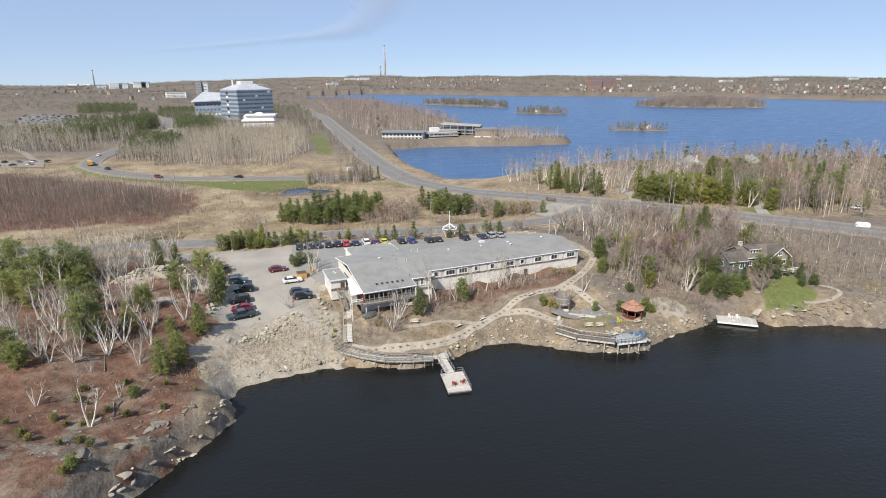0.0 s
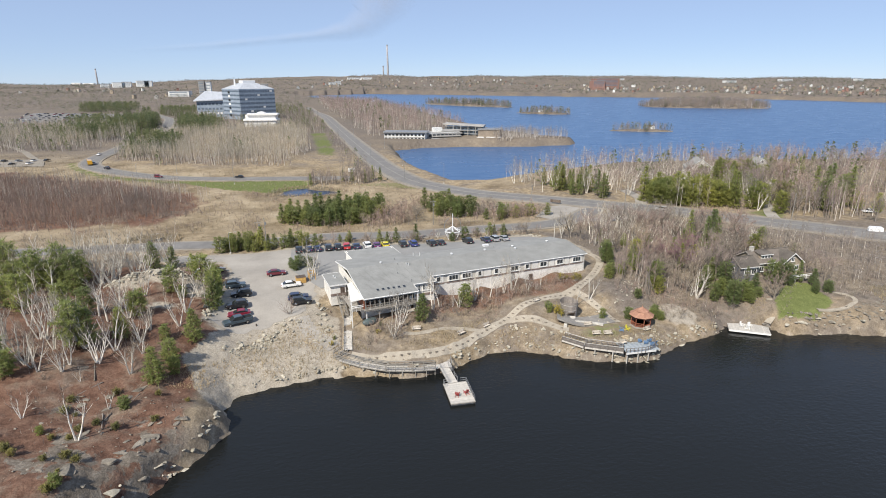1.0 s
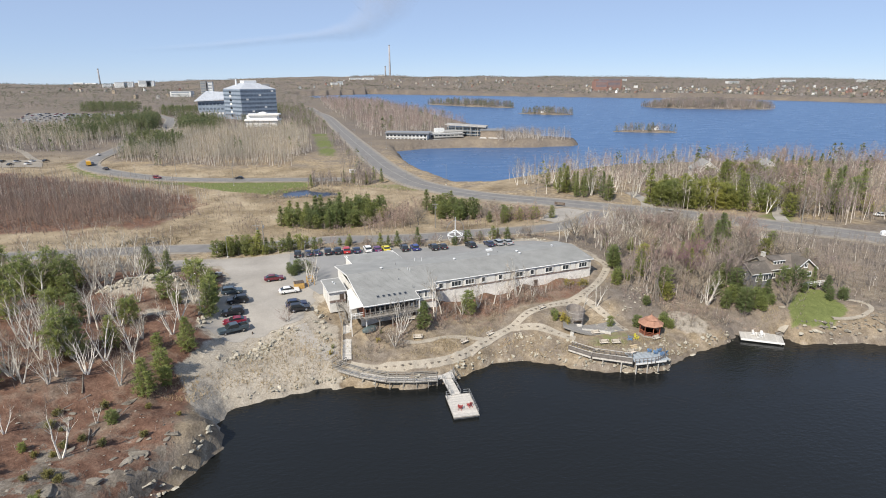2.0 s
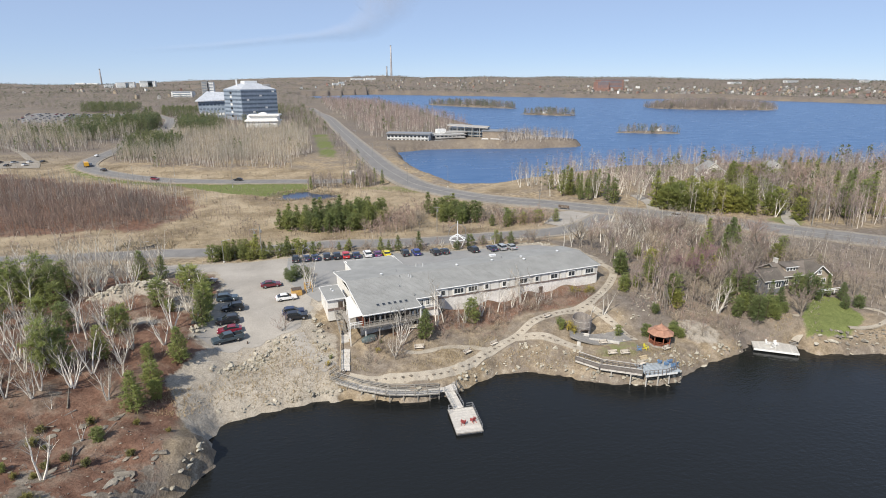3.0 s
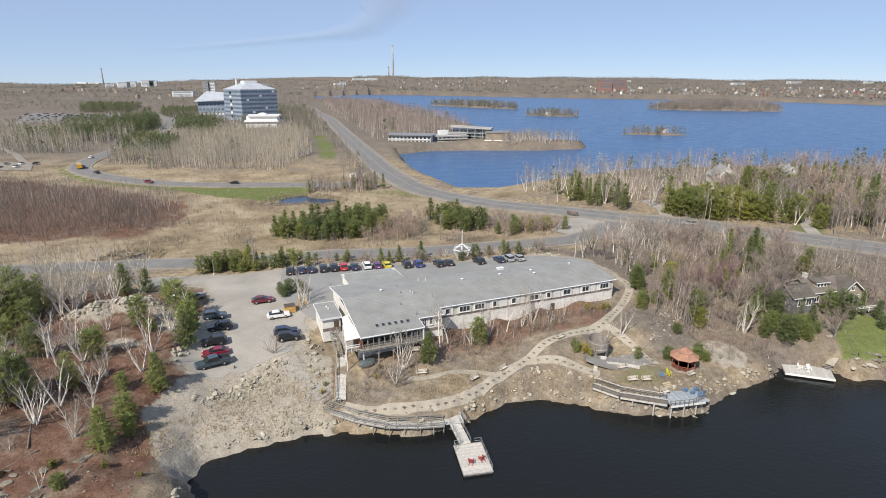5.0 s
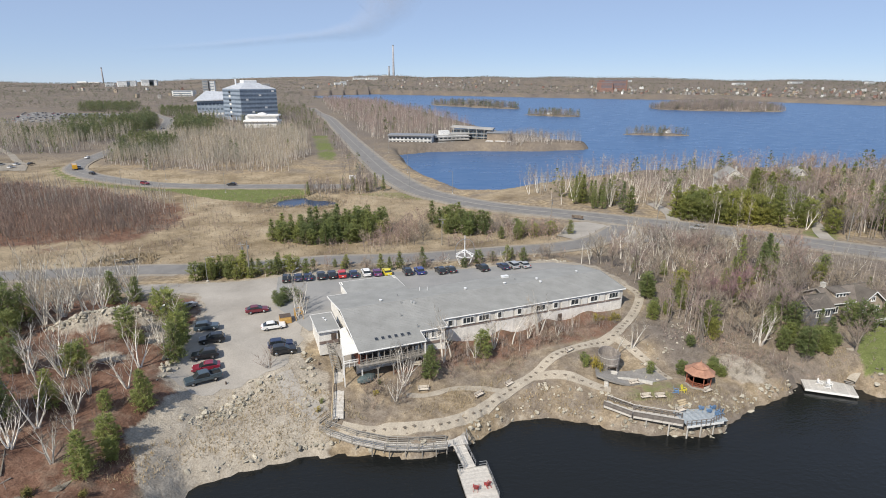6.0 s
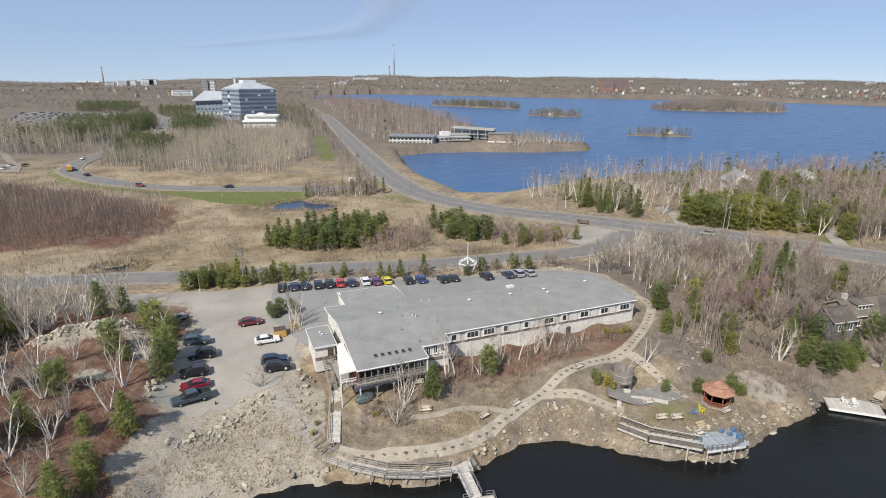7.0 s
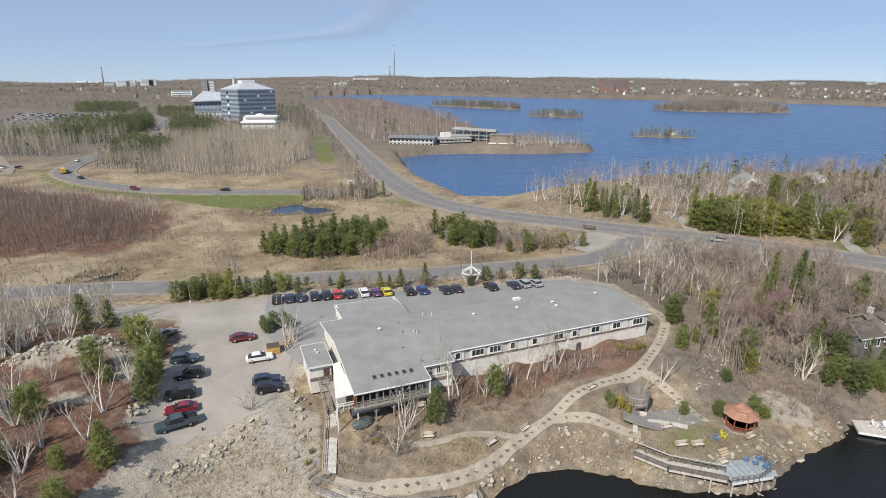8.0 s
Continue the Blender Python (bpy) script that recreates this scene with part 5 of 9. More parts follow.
def build_view_deck():
    d = thing("viewing_deck", pose(-0.8, 0.2, 0), "weathered grey timber viewing deck on posts over the water", "deck")
    a, b, c, e = (40.6, 66.9), (44.0, 63.9), (50.2, 60.6), (54.0, 59.4)
    za = 2.35
    planks(d, a, b, 2.0, za + 0.3, za, pale_wood, 0.3)
    planks(d, b, (50.6, 60.9), 2.0, za, za, pale_wood, 0.3)
    blue = mat("blue_grey_boards", (0.24, 0.27, 0.30), (0.36, 0.39, 0.42), 2, 0.8, fine=20, vary=0.12)
    planks(d, (50.6, 61.4), (57.8, 61.9), 4.4, za, za, blue, 0.3)
    for p, q in ((a, b), (b, (50.6, 60.6))):
        dd = (Vector(q) - Vector(p)).normalized()
        n = Vector((-dd.y, dd.x))
        for s in (-1.0, 1.0):
            u, v = Vector(p) + n * s, Vector(q) + n * s
            lift = 0.3 if p == a else 0
            if s < 0:
                railing(d, [(u.x, u.y, za + lift), (v.x, v.y, za)], 0.9, 1.5, 5, slat_wood, 0.13, (0.04, 0.165), 0.2)
            else:
                railing(d, [(u.x, u.y, za + lift), (v.x, v.y, za)], 0.9, 1.1, 2, slat_wood, 0.13, (0.05, 0.12), 0.5)
            part("top_rail", G().beam((u.x, u.y, za + lift + 1.0), (v.x, v.y, za + 1.0), 0.16, 0.05, 0.01), pale_wood, d)
        u, v = Vector(p) - n * 1.04, Vector(q) - n * 1.04
        part("fascia", G().beam((u.x, u.y, za - 0.05 + (0.3 if p == a else 0)), (v.x, v.y, za - 0.05), 0.06, 0.34), pale_wood, d)
    railing(d, [(50.5, 59.3, za), (54.6, 59.3, za), (57.2, 60.4, za), (58.6, 63.2, za)], 0.95, 0.75, 2, slat_wood, 0.11, (0.05, 0.09), 0.5)
    part("fascia", G().beam((50.5, 59.15, za - 0.08), (57.0, 59.5, za - 0.08), 0.07, 0.34), white_paint, d)
    for x, y in ((42.2, 64.6), (45.4, 62.2), (48.4, 60.6), (50.9, 59.5), (53.2, 59.5), (55.6, 59.8), (57.8, 61.0)):
        part("timber_post", G().tube((x, y, min(hz(x, y), 0) - 0.5), (x, y, za - 0.06), 0.13, 0.12, 8), pale_wood, d)
    for x, y in ((51, 63.2), (54.5, 63.3), (58, 63.4), (41.5, 67.4)):
        part("timber_post", G().tube((x, y, min(hz(x, y), za - 0.3) - 0.3), (x, y, za - 0.06), 0.12, 0.12, 8), grey_wood, d)
    for k in range(4):
        part("step", G().box((53.2, 64.2 + 0.36 * k, za + 0.12 + 0.17 * k), (1.7, 0.4, 0.12), rz=14, bevel=0.02), tan_wood, d)


build_view_deck()
bench.put(pose(50.9, 63.1, 2.38, 0, 0, 15), "timber park bench with a slatted back on the viewing deck")
blue_chair = adirondack(mat("blue_paint", (0.10, 0.19, 0.34), (0.17, 0.29, 0.48), 3, 0.5, vary=0.1), "blue slatted deck chair on the viewing deck")
for _x, _y, _r in ((55.4, 62.4, 150), (56.6, 63.2, 170), (57.1, 62.0, 200), (56.2, 61.3, 120), (54.6, 63.3, 140)):
    blue_chair.put(pose(_x, _y, 2.38, 0, 0, _r))
blue_chair.put(at(53.0, 68.0, 60, dz=0.02), "blue slatted deck chair on the lawn")
yellow_chair = adirondack(mat("yellow_paint", (0.55, 0.47, 0.04), (0.72, 0.62, 0.08), 3, 0.5, vary=0.1), "bright yellow slatted deck chair on the lawn")
yellow_chair.put(at(54.4, 68.1, 30, dz=0.02))


def build_swim_float():
    f = thing("swimming_float", pose(0.2, 0.2, 0), "pale wedge-shaped timber swimming float at the rocks", "float")
    out = [(78.9, 68.9), (80.6, 71.9), (85.6, 70.6), (88.4, 68.6), (86.3, 65.2)]
    part("frame", G().prism(out, 0.25, 0.62), grey_wood, f)
    line = [Vector(p) for p in out]
    for k in range(24):
        t = (k + 0.5) / 24
        lo = line[0].lerp(line[4], t)
        hi = line[1].lerp(line[2], t / 0.62) if t < 0.62 else line[2].lerp(line[3], (t - 0.62) / 0.38)
        dd = line[4] - line[0]
        part("plank", G().beam((lo.x, lo.y, 0.65), (hi.x, hi.y, 0.65), dd.length / 24 - 0.02, 0.05, 0.008), pale_wood, f)
    part("fascia", G().beam((78.9, 68.8, 0.5), (86.3, 65.1, 0.5), 0.06, 0.4), white_paint, f)
    for x, y in ((79.5, 69.2), (82.5, 67.6), (86.0, 65.6), (88, 68.4)):
        part("timber_post", G().tube((x, y, -1.6), (x, y, 0.5), 0.12, 0.12, 7), grey_wood, f)
    for k in range(3):
        part("step", G().beam((87.5, 68.9 + 0.3 * k, 0.75 + 0.2 * k), (88.6, 68.1 + 0.3 * k, 0.75 + 0.2 * k), 0.28, 0.05), grey_wood, f)


build_swim_float()
lounge = adirondack(white_paint, "white slatted deck chair on the swimming float")
for _x, _y, _r in ((82.8, 69.8, 20), (84.2, 69.2, -10), (83.3, 68.6, 60)):
    lounge.put(pose(_x, _y, 0.68, 0, 0, _r))


# ---- house among the trees ----
def build_house(x, y, rz, w, d, h, roof_mat, wall_mat, label, ridge=2.6, chimney=True):
    z = min(hz(x, y), hz(x + 3, y), hz(x - 3, y))
    ho = thing("house", pose(x, y, z, 0, 0, rz), label, "house")
    part("wall", G().extrude([(-w / 2, -0.8), (w / 2, -0.8), (w / 2, h), (0, h + ridge), (-w / 2, h)], Matrix.Identity(4), d), wall_mat, ho)
    for s in (-1, 1):
        g = G()
        a, b = (s * (w / 2 + 0.5), h - 0.5 * ridge / (w / 2)), (0, h + ridge)
        pts = [(a[0], -d / 2 - 0.5, a[1]), (b[0], -d / 2 - 0.5, b[1]), (b[0], d / 2 + 0.5, b[1]), (a[0], d / 2 + 0.5, a[1])]
        g.add([(p[0], p[1], p[2] + 0.05) for p in pts] + [(p[0], p[1], p[2] + 0.22) for p in pts], [(0, 1, 2, 3), (7, 6, 5, 4), (0, 4, 5, 1), (1, 5, 6, 2), (2, 6, 7, 3), (3, 7, 4, 0)])
        part("roof", g, roof_mat, ho)
        part("rake_board", G().beam((a[0], -d / 2 - 0.52, a[1] + 0.1), (b[0], -d / 2 - 0.52, b[1] + 0.1), 0.05, 0.22), white_paint, ho)
    for k, u in enumerate((-w * 0.28, w * 0.02, w * 0.3)):
        window(ho, u, -d / 2 - 0.05, h * 0.55, 1.1, 1.3, 2)
        window(ho, u, -d / 2 - 0.05, h * 0.12, 1.1, 1.1, 2)
    window(ho, 0, -d / 2 - 0.05, h + ridge * 0.4, 0.9, 0.9, 1)
    for v in (-d * 0.25, d * 0.2):
        window(ho, -w / 2 - 0.05, v, h * 0.55, 1.1, 1.2, 2, turn=-90)
    if chimney:
        part("chimney", G().box((w * 0.2, d * 0.1, h + ridge * 0.9), (0.7, 0.7, 2.0), bevel=0.03), concrete, ho)
    return ho


brown_shingle = mat("brown_shingle", (0.10, 0.085, 0.076), (0.16, 0.138, 0.122), 0.5, 0.9, fine=8)
tan_siding = mat("tan_siding", (0.27, 0.22, 0.17), (0.37, 0.31, 0.245), 0.6, 0.85, fine=10)
slate_siding = mat("slate_siding", (0.10, 0.105, 0.13), (0.17, 0.175, 0.205), 0.6, 0.85, fine=10)


def roof_plane(a, b, c, d, thick=0.16):
    """A roof slope through four corners, given anticlockwise from above."""
    top = [Vector(p) for p in (a, b, c, d)]
    low = [p - Vector((0, 0, thick)) for p in top]
    return G().add(top + low, [(0, 1, 2, 3), (7, 6, 5, 4), (0, 4, 5, 1), (1, 5, 6, 2), (2, 6, 7, 3), (3, 7, 4, 0)])


def build_cottage():
    """A low house of three gabled wings with a dormer, among the trees."""
    c = thing("house", pose(98, 86, 7.2, 0, 0, 6), "low tan timber house with brown gabled roofs and a dormer", "house")
    for u0, u1, v0, v1, h, top, wall_mat in ((-3.0, 9.4, -2.2, 4.2, 3.2, 5.2, tan_siding), (-8.3, -3.0, -3.2, 1.8, 3.0, 4.7, slate_siding)):
        m = (v0 + v1) / 2
        wall = G().add([(u, v, z) for u in (u0, u1) for v, z in ((v0, -1.2), (v1, -1.2), (v1, h), (m, top), (v0, h))], [(4, 3, 2, 1, 0), (5, 6, 7, 8, 9), (0, 1, 6, 5), (1, 2, 7, 6), (2, 3, 8, 7), (3, 4, 9, 8), (4, 0, 5, 9)])
        part("wall", wall, wall_mat, c)
        e, k = 0.45, (top - h) / (m - v0)
        part("roof", roof_plane((u0 - e, v0 - e, h - k * e + 0.18), (u1 + 0.1, v0 - e, h - k * e + 0.18), (u1 + 0.1, m, top + 0.18), (u0 - e, m, top + 0.18)), brown_shingle, c)
        part("roof", roof_plane((u0 - e, m, top + 0.18), (u1 + 0.1, m, top + 0.18), (u1 + 0.1, v1 + e, h - k * e + 0.18), (u0 - e, v1 + e, h - k * e + 0.18)), brown_shingle, c)
        part("ridge_cap", G().box(((u0 + u1) / 2, m, top + 0.2), (u1 - u0 + 0.5, 0.3, 0.06), bevel=0.02), brown_shingle, c)
        part("fascia", G().box(((u0 + u1) / 2 - 0.15, v0 - e - 0.03, h - k * e + 0.08), (u1 - u0 + 0.5, 0.05, 0.2)), white_paint, c)
        for s in (v0 - e, v1 + e):
            part("rake_board", G().beam((u0 - e - 0.03, s, h - k * e + 0.08), (u0 - e - 0.03, m, top + 0.08), 0.05, 0.2), grey_wood, c)
    # gable that faces the lake
    u0, u1, v0, h, top = 3.7, 9.7, -3.5, 3.0, 5.3
    m = (u0 + u1) / 2
    part("wall", G().extrude([(u0, -1.2), (u1, -1.2), (u1, h), (m, top), (u0, h)], Matrix.Translation((0, v0 + 2.3, 0)), 4.6), tan_siding, c)
    k = (top - h) / (m - u0)
    for s, u in ((-1, u0), (1, u1)):
        edge, low = u + s * 0.45, h - k * 0.45 + 0.18
        q = [(edge, v0 - 0.5, low), (m, v0 - 0.5, top + 0.18), (m, 1.2, top + 0.18), (edge, 1.2, low)]
        part("roof", roof_plane(*(q if s < 0 else q[::-1])), brown_shingle, c)
        part("rake_board", G().beam((edge, v0 - 0.53, low - 0.1), (m, v0 - 0.53, top + 0.08), 0.05, 0.22), white_paint, c)
    for u, z, w, hh, n in ((5.2, 1.5, 1.3, 1.3, 2), (8.2, 1.5, 1.3, 1.3, 2), (m, 3.7, 1.1, 1.0, 2)):
        window(c, u, v0 - 0.04, z, w, hh, n)
    part("door", G().box((6.7, v0 - 0.03, 1.1), (0.95, 0.1, 2.1), bevel=0.02), dark_wood, c)
    # dormer with a row of small windows
    d = part("dormer", G().box((0.6, -0.1, 4.2), (3.2, 2.4, 1.5)), tan_siding, c)
    part("roof", roof_plane((-1.3, -1.65, 4.92), (2.5, -1.65, 4.92), (2.5, 1.1, 5.42), (-1.3, 1.1, 5.42)), brown_shingle, d)
    part("fascia", G().box((0.6, -1.68, 4.84), (3.8, 0.05, 0.18)), white_paint, d)
    for u in (-0.3, 0.6, 1.5):
        window(d, u, -1.34, 4.25, 0.8, 0.9, 1)
    for u, v, z, w in ((-4.4, -3.24, 1.6, 1.5), (-6.6, -3.24, 1.6, 1.2), (-1.2, -2.24, 1.6, 1.4), (1.9, -2.24, 1.6, 1.4)):
        window(c, u, v, z, w, 1.5, 2)
    window(c, -8.34, -0.8, 1.7, 1.2, 1.3, 2, turn=-90)
    part("chimney", G().box((-1.6, 1.2, 5.1), (0.75, 0.75, 2.4), bevel=0.04), concrete, c)
    part("chimney_cap", G().box((-1.6, 1.2, 6.34), (0.9, 0.9, 0.1), bevel=0.02), concrete, c)


build_cottage()
_p = thing("house_deck", pose(104.4, 80.9, hz(104.4, 80.5), 0, 0, 6), "grey timber terrace in front of the house", "terrace")
planks(_p, (-3.5, 0), (3.5, 0), 3.0, 0.9, 0.9, grey_wood, 0.35)
railing(_p, [(-3.5, -1.5, 0.9), (3.5, -1.5, 0.9)], 1.0, 1.6, 2, white_paint)
for _x in (-3.3, -1.2, 1.2, 3.3):
    part("timber_post", G().box((_x, -1.3, 0.2), (0.14, 0.14, 1.5)), grey_wood, _p)


# ---- trees ----
def branch_out(trunk, twigs, rng, base, direction, length, radius, depth, spread, bend=0.12, sides=5, upward=0.25, twig_r=0.012, kids=4):
    """A limb of a few bent pieces, with side limbs that end in fine twigs."""
    p, d = Vector(base), Vector(direction).normalized()
    pieces = 4 if depth >= 2 else 2
    r = radius
    for i in range(pieces):
        d = (d + Vector((rng.uniform(-bend, bend), rng.uniform(-bend, bend), upward * 0.12))).normalized()
        q = p + d * length / pieces
        r2 = max(radius * (1 - 0.8 * (i + 1) / pieces), twig_r)
        trunk.tube(p, q, r, r2, sides if depth >= 2 else 3, False)
        if depth > 0 and (i > 0 or depth < 2):
            for _ in range(kids if depth > 1 else 2):
                side = Vector((rng.gauss(0, 1), rng.gauss(0, 1), rng.gauss(0, 0.6)))
                side = (side - d * side.dot(d)).normalized()
                nd = (d * rng.uniform(0.5, 1.0) + side * spread + Vector((0, 0, upward))).normalized()
                at_p = p.lerp(q, rng.uniform(0.2, 1.0))
                if depth > 1:
                    branch_out(trunk, twigs, rng, at_p, nd, length * rng.uniform(0.28, 0.5), r2 * 0.6, depth - 1, spread, bend * 1.4, sides, upward, twig_r, kids)
                else:
                    for _k in range(3):
                        tip = at_p + (nd + Vector((rng.uniform(-0.5, 0.5), rng.uniform(-0.5, 0.5), rng.uniform(-0.2, 0.5)))).normalized() * length * rng.uniform(0.4, 0.8)
                        w = Vector((rng.uniform(-1, 1), rng.uniform(-1, 1), rng.uniform(-1, 1))).normalized() * twig_r * 1.7
                        twigs.add([at_p + w, at_p - w, tip], [(0, 1, 2)])
        p, r = q, r2


def birch_kind(seed, stems, height, label, bark=None, fine=None, spread=0.75):
    def make():
        rng = random.Random(seed)
        t = thing("birch_tree", pose(0, 0, 0), label, "tree", "bare trees")
        trunk, twigs = G(), G()
        for s in range(stems):
            a = 2 * math.pi * s / stems + rng.uniform(-0.5, 0.5)
            lean = rng.uniform(0.12, 0.42) if stems > 1 else rng.uniform(0, 0.12)
            branch_out(trunk, twigs, rng, (0.16 * math.cos(a), 0.16 * math.sin(a), -0.25), (lean * math.cos(a), lean * math.sin(a), 1), height * rng.uniform(0.72, 1.05), 0.14 * height / 8 + 0.03, 2, spread, 0.14, 5, 0.45, 0.014, 2)
        part("trunk", trunk, bark or birch_bark, t)
        part("crown", twigs, fine or twig, t)
        return t
    return Kind(make)


def bare_kind(seed, height, label, fine=None, bark=None, kids=3, low=0.25):
    def make():
        rng = random.Random(seed)
        t = thing("bare_tree", pose(0, 0, 0), label, "tree", "bare trees")
        trunk, twigs = G(), G()
        h0 = height * low
        trunk.tube((0, 0, -0.3), (0.05, 0, h0), 0.026 * height, 0.021 * height, 7, False)
        for s in range(6):
            a = 2 * math.pi * s / 6 + rng.uniform(-0.4, 0.4)
            lean = rng.uniform(0.25, 0.95) if s else 0.1
            branch_out(trunk, twigs, rng, (0.05, 0, h0 * rng.uniform(0.75, 1.0)), (lean * math.cos(a), lean * math.sin(a), 1), height * rng.uniform(0.5, 0.75), 0.0155 * height, 2, 0.9, 0.18, 4, 0.35, 0.018, kids)
        part("trunk", trunk, bark or grey_bark, t)
        part("crown", twigs, fine or twig, t)
        return t
    return Kind(make)


def tuft(g, rng, c, size, n=6, flat=0.6):
    """A small spray of needles or leaves round c."""
    c = Vector(c)
    for _ in range(n):
        d = Vector((rng.gauss(0, 1), rng.gauss(0, 1), rng.gauss(0.35, flat))).normalized() * size * rng.uniform(0.6, 1.25)
        w = d.cross(Vector((rng.gauss(0, 0.45), rng.gauss(0, 0.45), 1.0))).normalized() * size * rng.uniform(0.075, 0.13)
        a = c + d * 0.08
        g.add([a - w, a + w, a + d], [(0, 1, 2)])


def conifer_kind(seed, height, width, label, name="pine_tree", needles=None, low=0.08, whorls=11, shape=0.75, per=6, dense=0.85, tip=0.54, dome=False):
    """A conifer: whorls of limbs with sprays of needles, on a tapered trunk."""
    def make():
        rng = random.Random(seed)
        t = thing(name, pose(0, 0, 0), label, "tree", "conifers")
        trunk, crown = G(), G()
        trunk.tube((0, 0, -0.3), (0.03 * height * rng.uniform(-1, 1) * 0.3, 0, height * 0.96), 0.016 * height + 0.03, 0.02, 7, False)
        for k in range(whorls):
            f = (k + rng.uniform(-0.3, 0.3)) / whorls
            f = min(max(f, 0), 0.97)
            z = height * (low + (1 - low) * f)
            if dome:
                reach = width / 2 * (math.sqrt(max(0.02, 1 - ((f - 0.28) / 0.74) ** 2)) if f > 0.28 else 0.78 + 0.22 * f / 0.28)
            else:
                reach = width / 2 * (1 - f) ** shape * (0.72 + 0.28 * min(1, 4 * f + 0.3)) + 0.12
            n = per + rng.randint(-1, 1)
            off = rng.uniform(0, 6.3)
            for j in range(n):
                a = off + 2 * math.pi * j / n + rng.uniform(-0.25, 0.25)
                L = reach * rng.uniform(0.6, 1.22)
                droop = rng.uniform(-0.05, 0.3) + (0.35 * f if dome else 0)
                zz = z + rng.uniform(-0.5, 0.5) * height / whorls
                end = Vector((L * math.cos(a), L * math.sin(a), zz + L * droop))
                if j % 2 == 0:
                    trunk.tube((0, 0, z - 0.1), end * 0.9, 0.022, 0.008, 3, False)
                m = max(2, int(L / 0.30 * dense))
                for q in range(m):
                    s = 0.42 + 0.58 * (q + rng.random()) / m
                    c = Vector((0, 0, z)).lerp(end, s) + Vector((rng.uniform(-0.14, 0.14), rng.uniform(-0.14, 0.14), rng.uniform(-0.08, 0.16))) * (0.6 + L * 0.3)
                    tuft(crown, rng, c, tip * rng.uniform(0.75, 1.35), 10)
        tuft(crown, rng, (0, 0, height * 0.97), tip, 6)
        part("trunk", trunk, pine_bark, t)
        part("crown", crown, needles or needle, t)
        return t
    return Kind(make)


def shrub_kind(seed, height, label, fine=None, leaves=None, stems=9):
    def make():
        rng = random.Random(seed)
        trunk, twigs = G(), G()
        for s in range(stems):
            a = rng.uniform(0, 6.3)
            lean = rng.uniform(0.1, 0.8)
            branch_out(trunk, twigs, rng, (0.2 * math.cos(a), 0.2 * math.sin(a), -0.1), (lean * math.cos(a), lean * math.sin(a), 1), height * rng.uniform(0.6, 1.0), 0.022, 1, 0.8, 0.2, 4, 0.3, 0.012, 2)
            if leaves:
                for _ in range(16):
                    tuft(twigs, rng, (lean * math.cos(a) * height * 0.5 * rng.random() * 1.4, lean * math.sin(a) * height * 0.5 * rng.random() * 1.4, height * rng.uniform(0.1, 0.8)), 0.2, 4)
        t = tagged(part("shrub", trunk, grey_bark), label, "shrub", "shrubs")
        part("crown", twigs, leaves or fine or twig, t)
        return t
    return Kind(make)


BIRCH = "slender bare white-barked birch with several leaning stems"
birches = [birch_kind(11, 3, 8.0, BIRCH), birch_kind(12, 4, 7.2, BIRCH), birch_kind(13, 2, 8.6, BIRCH), birch_kind(14, 5, 6.8, BIRCH), birch_kind(15, 1, 8.5, "single slender bare white-barked birch"), birch_kind(16, 3, 6.0, BIRCH)]
PINE = "young bushy green pine on the rocky shore"
pines = [conifer_kind(21, 6.3, 4.0, PINE, shape=0.5, whorls=12, per=7, low=0.04, dome=True), conifer_kind(22, 7.2, 4.0, PINE, shape=0.6, whorls=13, per=7, low=0.05), conifer_kind(23, 5.2, 4.4, PINE, whorls=11, per=8, low=0.03, dome=True), conifer_kind(24, 8.0, 4.6, PINE, whorls=13, per=7, low=0.10, dome=True)]
far_pines = [conifer_kind(25, 6.3, 4.0, PINE, needles=dark_needle, whorls=9, per=7, low=0.04, shape=0.5, dense=0.75, tip=0.62), conifer_kind(26, 7.2, 3.8, PINE, needles=dark_needle, shape=0.75, whorls=11, per=7, low=0.05, dense=0.75, tip=0.6), conifer_kind(27, 5.2, 4.2, PINE, needles=dark_needle, whorls=8, per=8, low=0.03, dome=True, dense=0.75, tip=0.6)]
SPRUCE = "dark green pointed spruce among bare trees"
spruces = [conifer_kind(31, 10, 3.6, SPRUCE, "spruce_tree", shape=0.95, whorls=16, per=6), conifer_kind(32, 12, 4.2, SPRUCE, "spruce_tree", shape=0.9, whorls=17, per=6)]
CEDAR = "dense yellow-green cedar beside the highway"
cedars = [conifer_kind(41, 12, 4.8, CEDAR, "cedar_tree", cedar, 0.02, 13, 0.6, 7, 0.65, 0.72), conifer_kind(42, 9, 6.4, CEDAR, "cedar_tree", cedar, 0.02, 12, 0.5, 8, 0.65, 0.72, True), conifer_kind(43, 7.5, 6.8, CEDAR, "cedar_tree", cedar, 0.02, 10, 0.5, 8, 0.65, 0.72, True)]
GREYT = "tall bare grey hardwood tree with fine branches"
rose_twig = foliage("rose_twig", (0.20, 0.148, 0.144), (0.285, 0.220, 0.212), (0.37, 0.298, 0.285), single=False)
ash_bark = mat("ash_bark", (0.13, 0.112, 0.10), (0.235, 0.206, 0.185), 1.6, 0.9, fine=9, relief=0.4, vary=0.2)
bares = [bare_kind(51, 9.5, GREYT, bark=ash_bark), bare_kind(52, 11, GREYT, red_twig), bare_kind(53, 8.5, GREYT, low=0.18, bark=ash_bark), bare_kind(54, 10, GREYT, rose_twig, low=0.3)]
plum = bare_kind(55, 8.0, "bare tree with purple-red twigs", mat("plum_twig", (0.22, 0.12, 0.14), (0.33, 0.20, 0.22), 1.5, 0.9), kids=5, low=0.2)
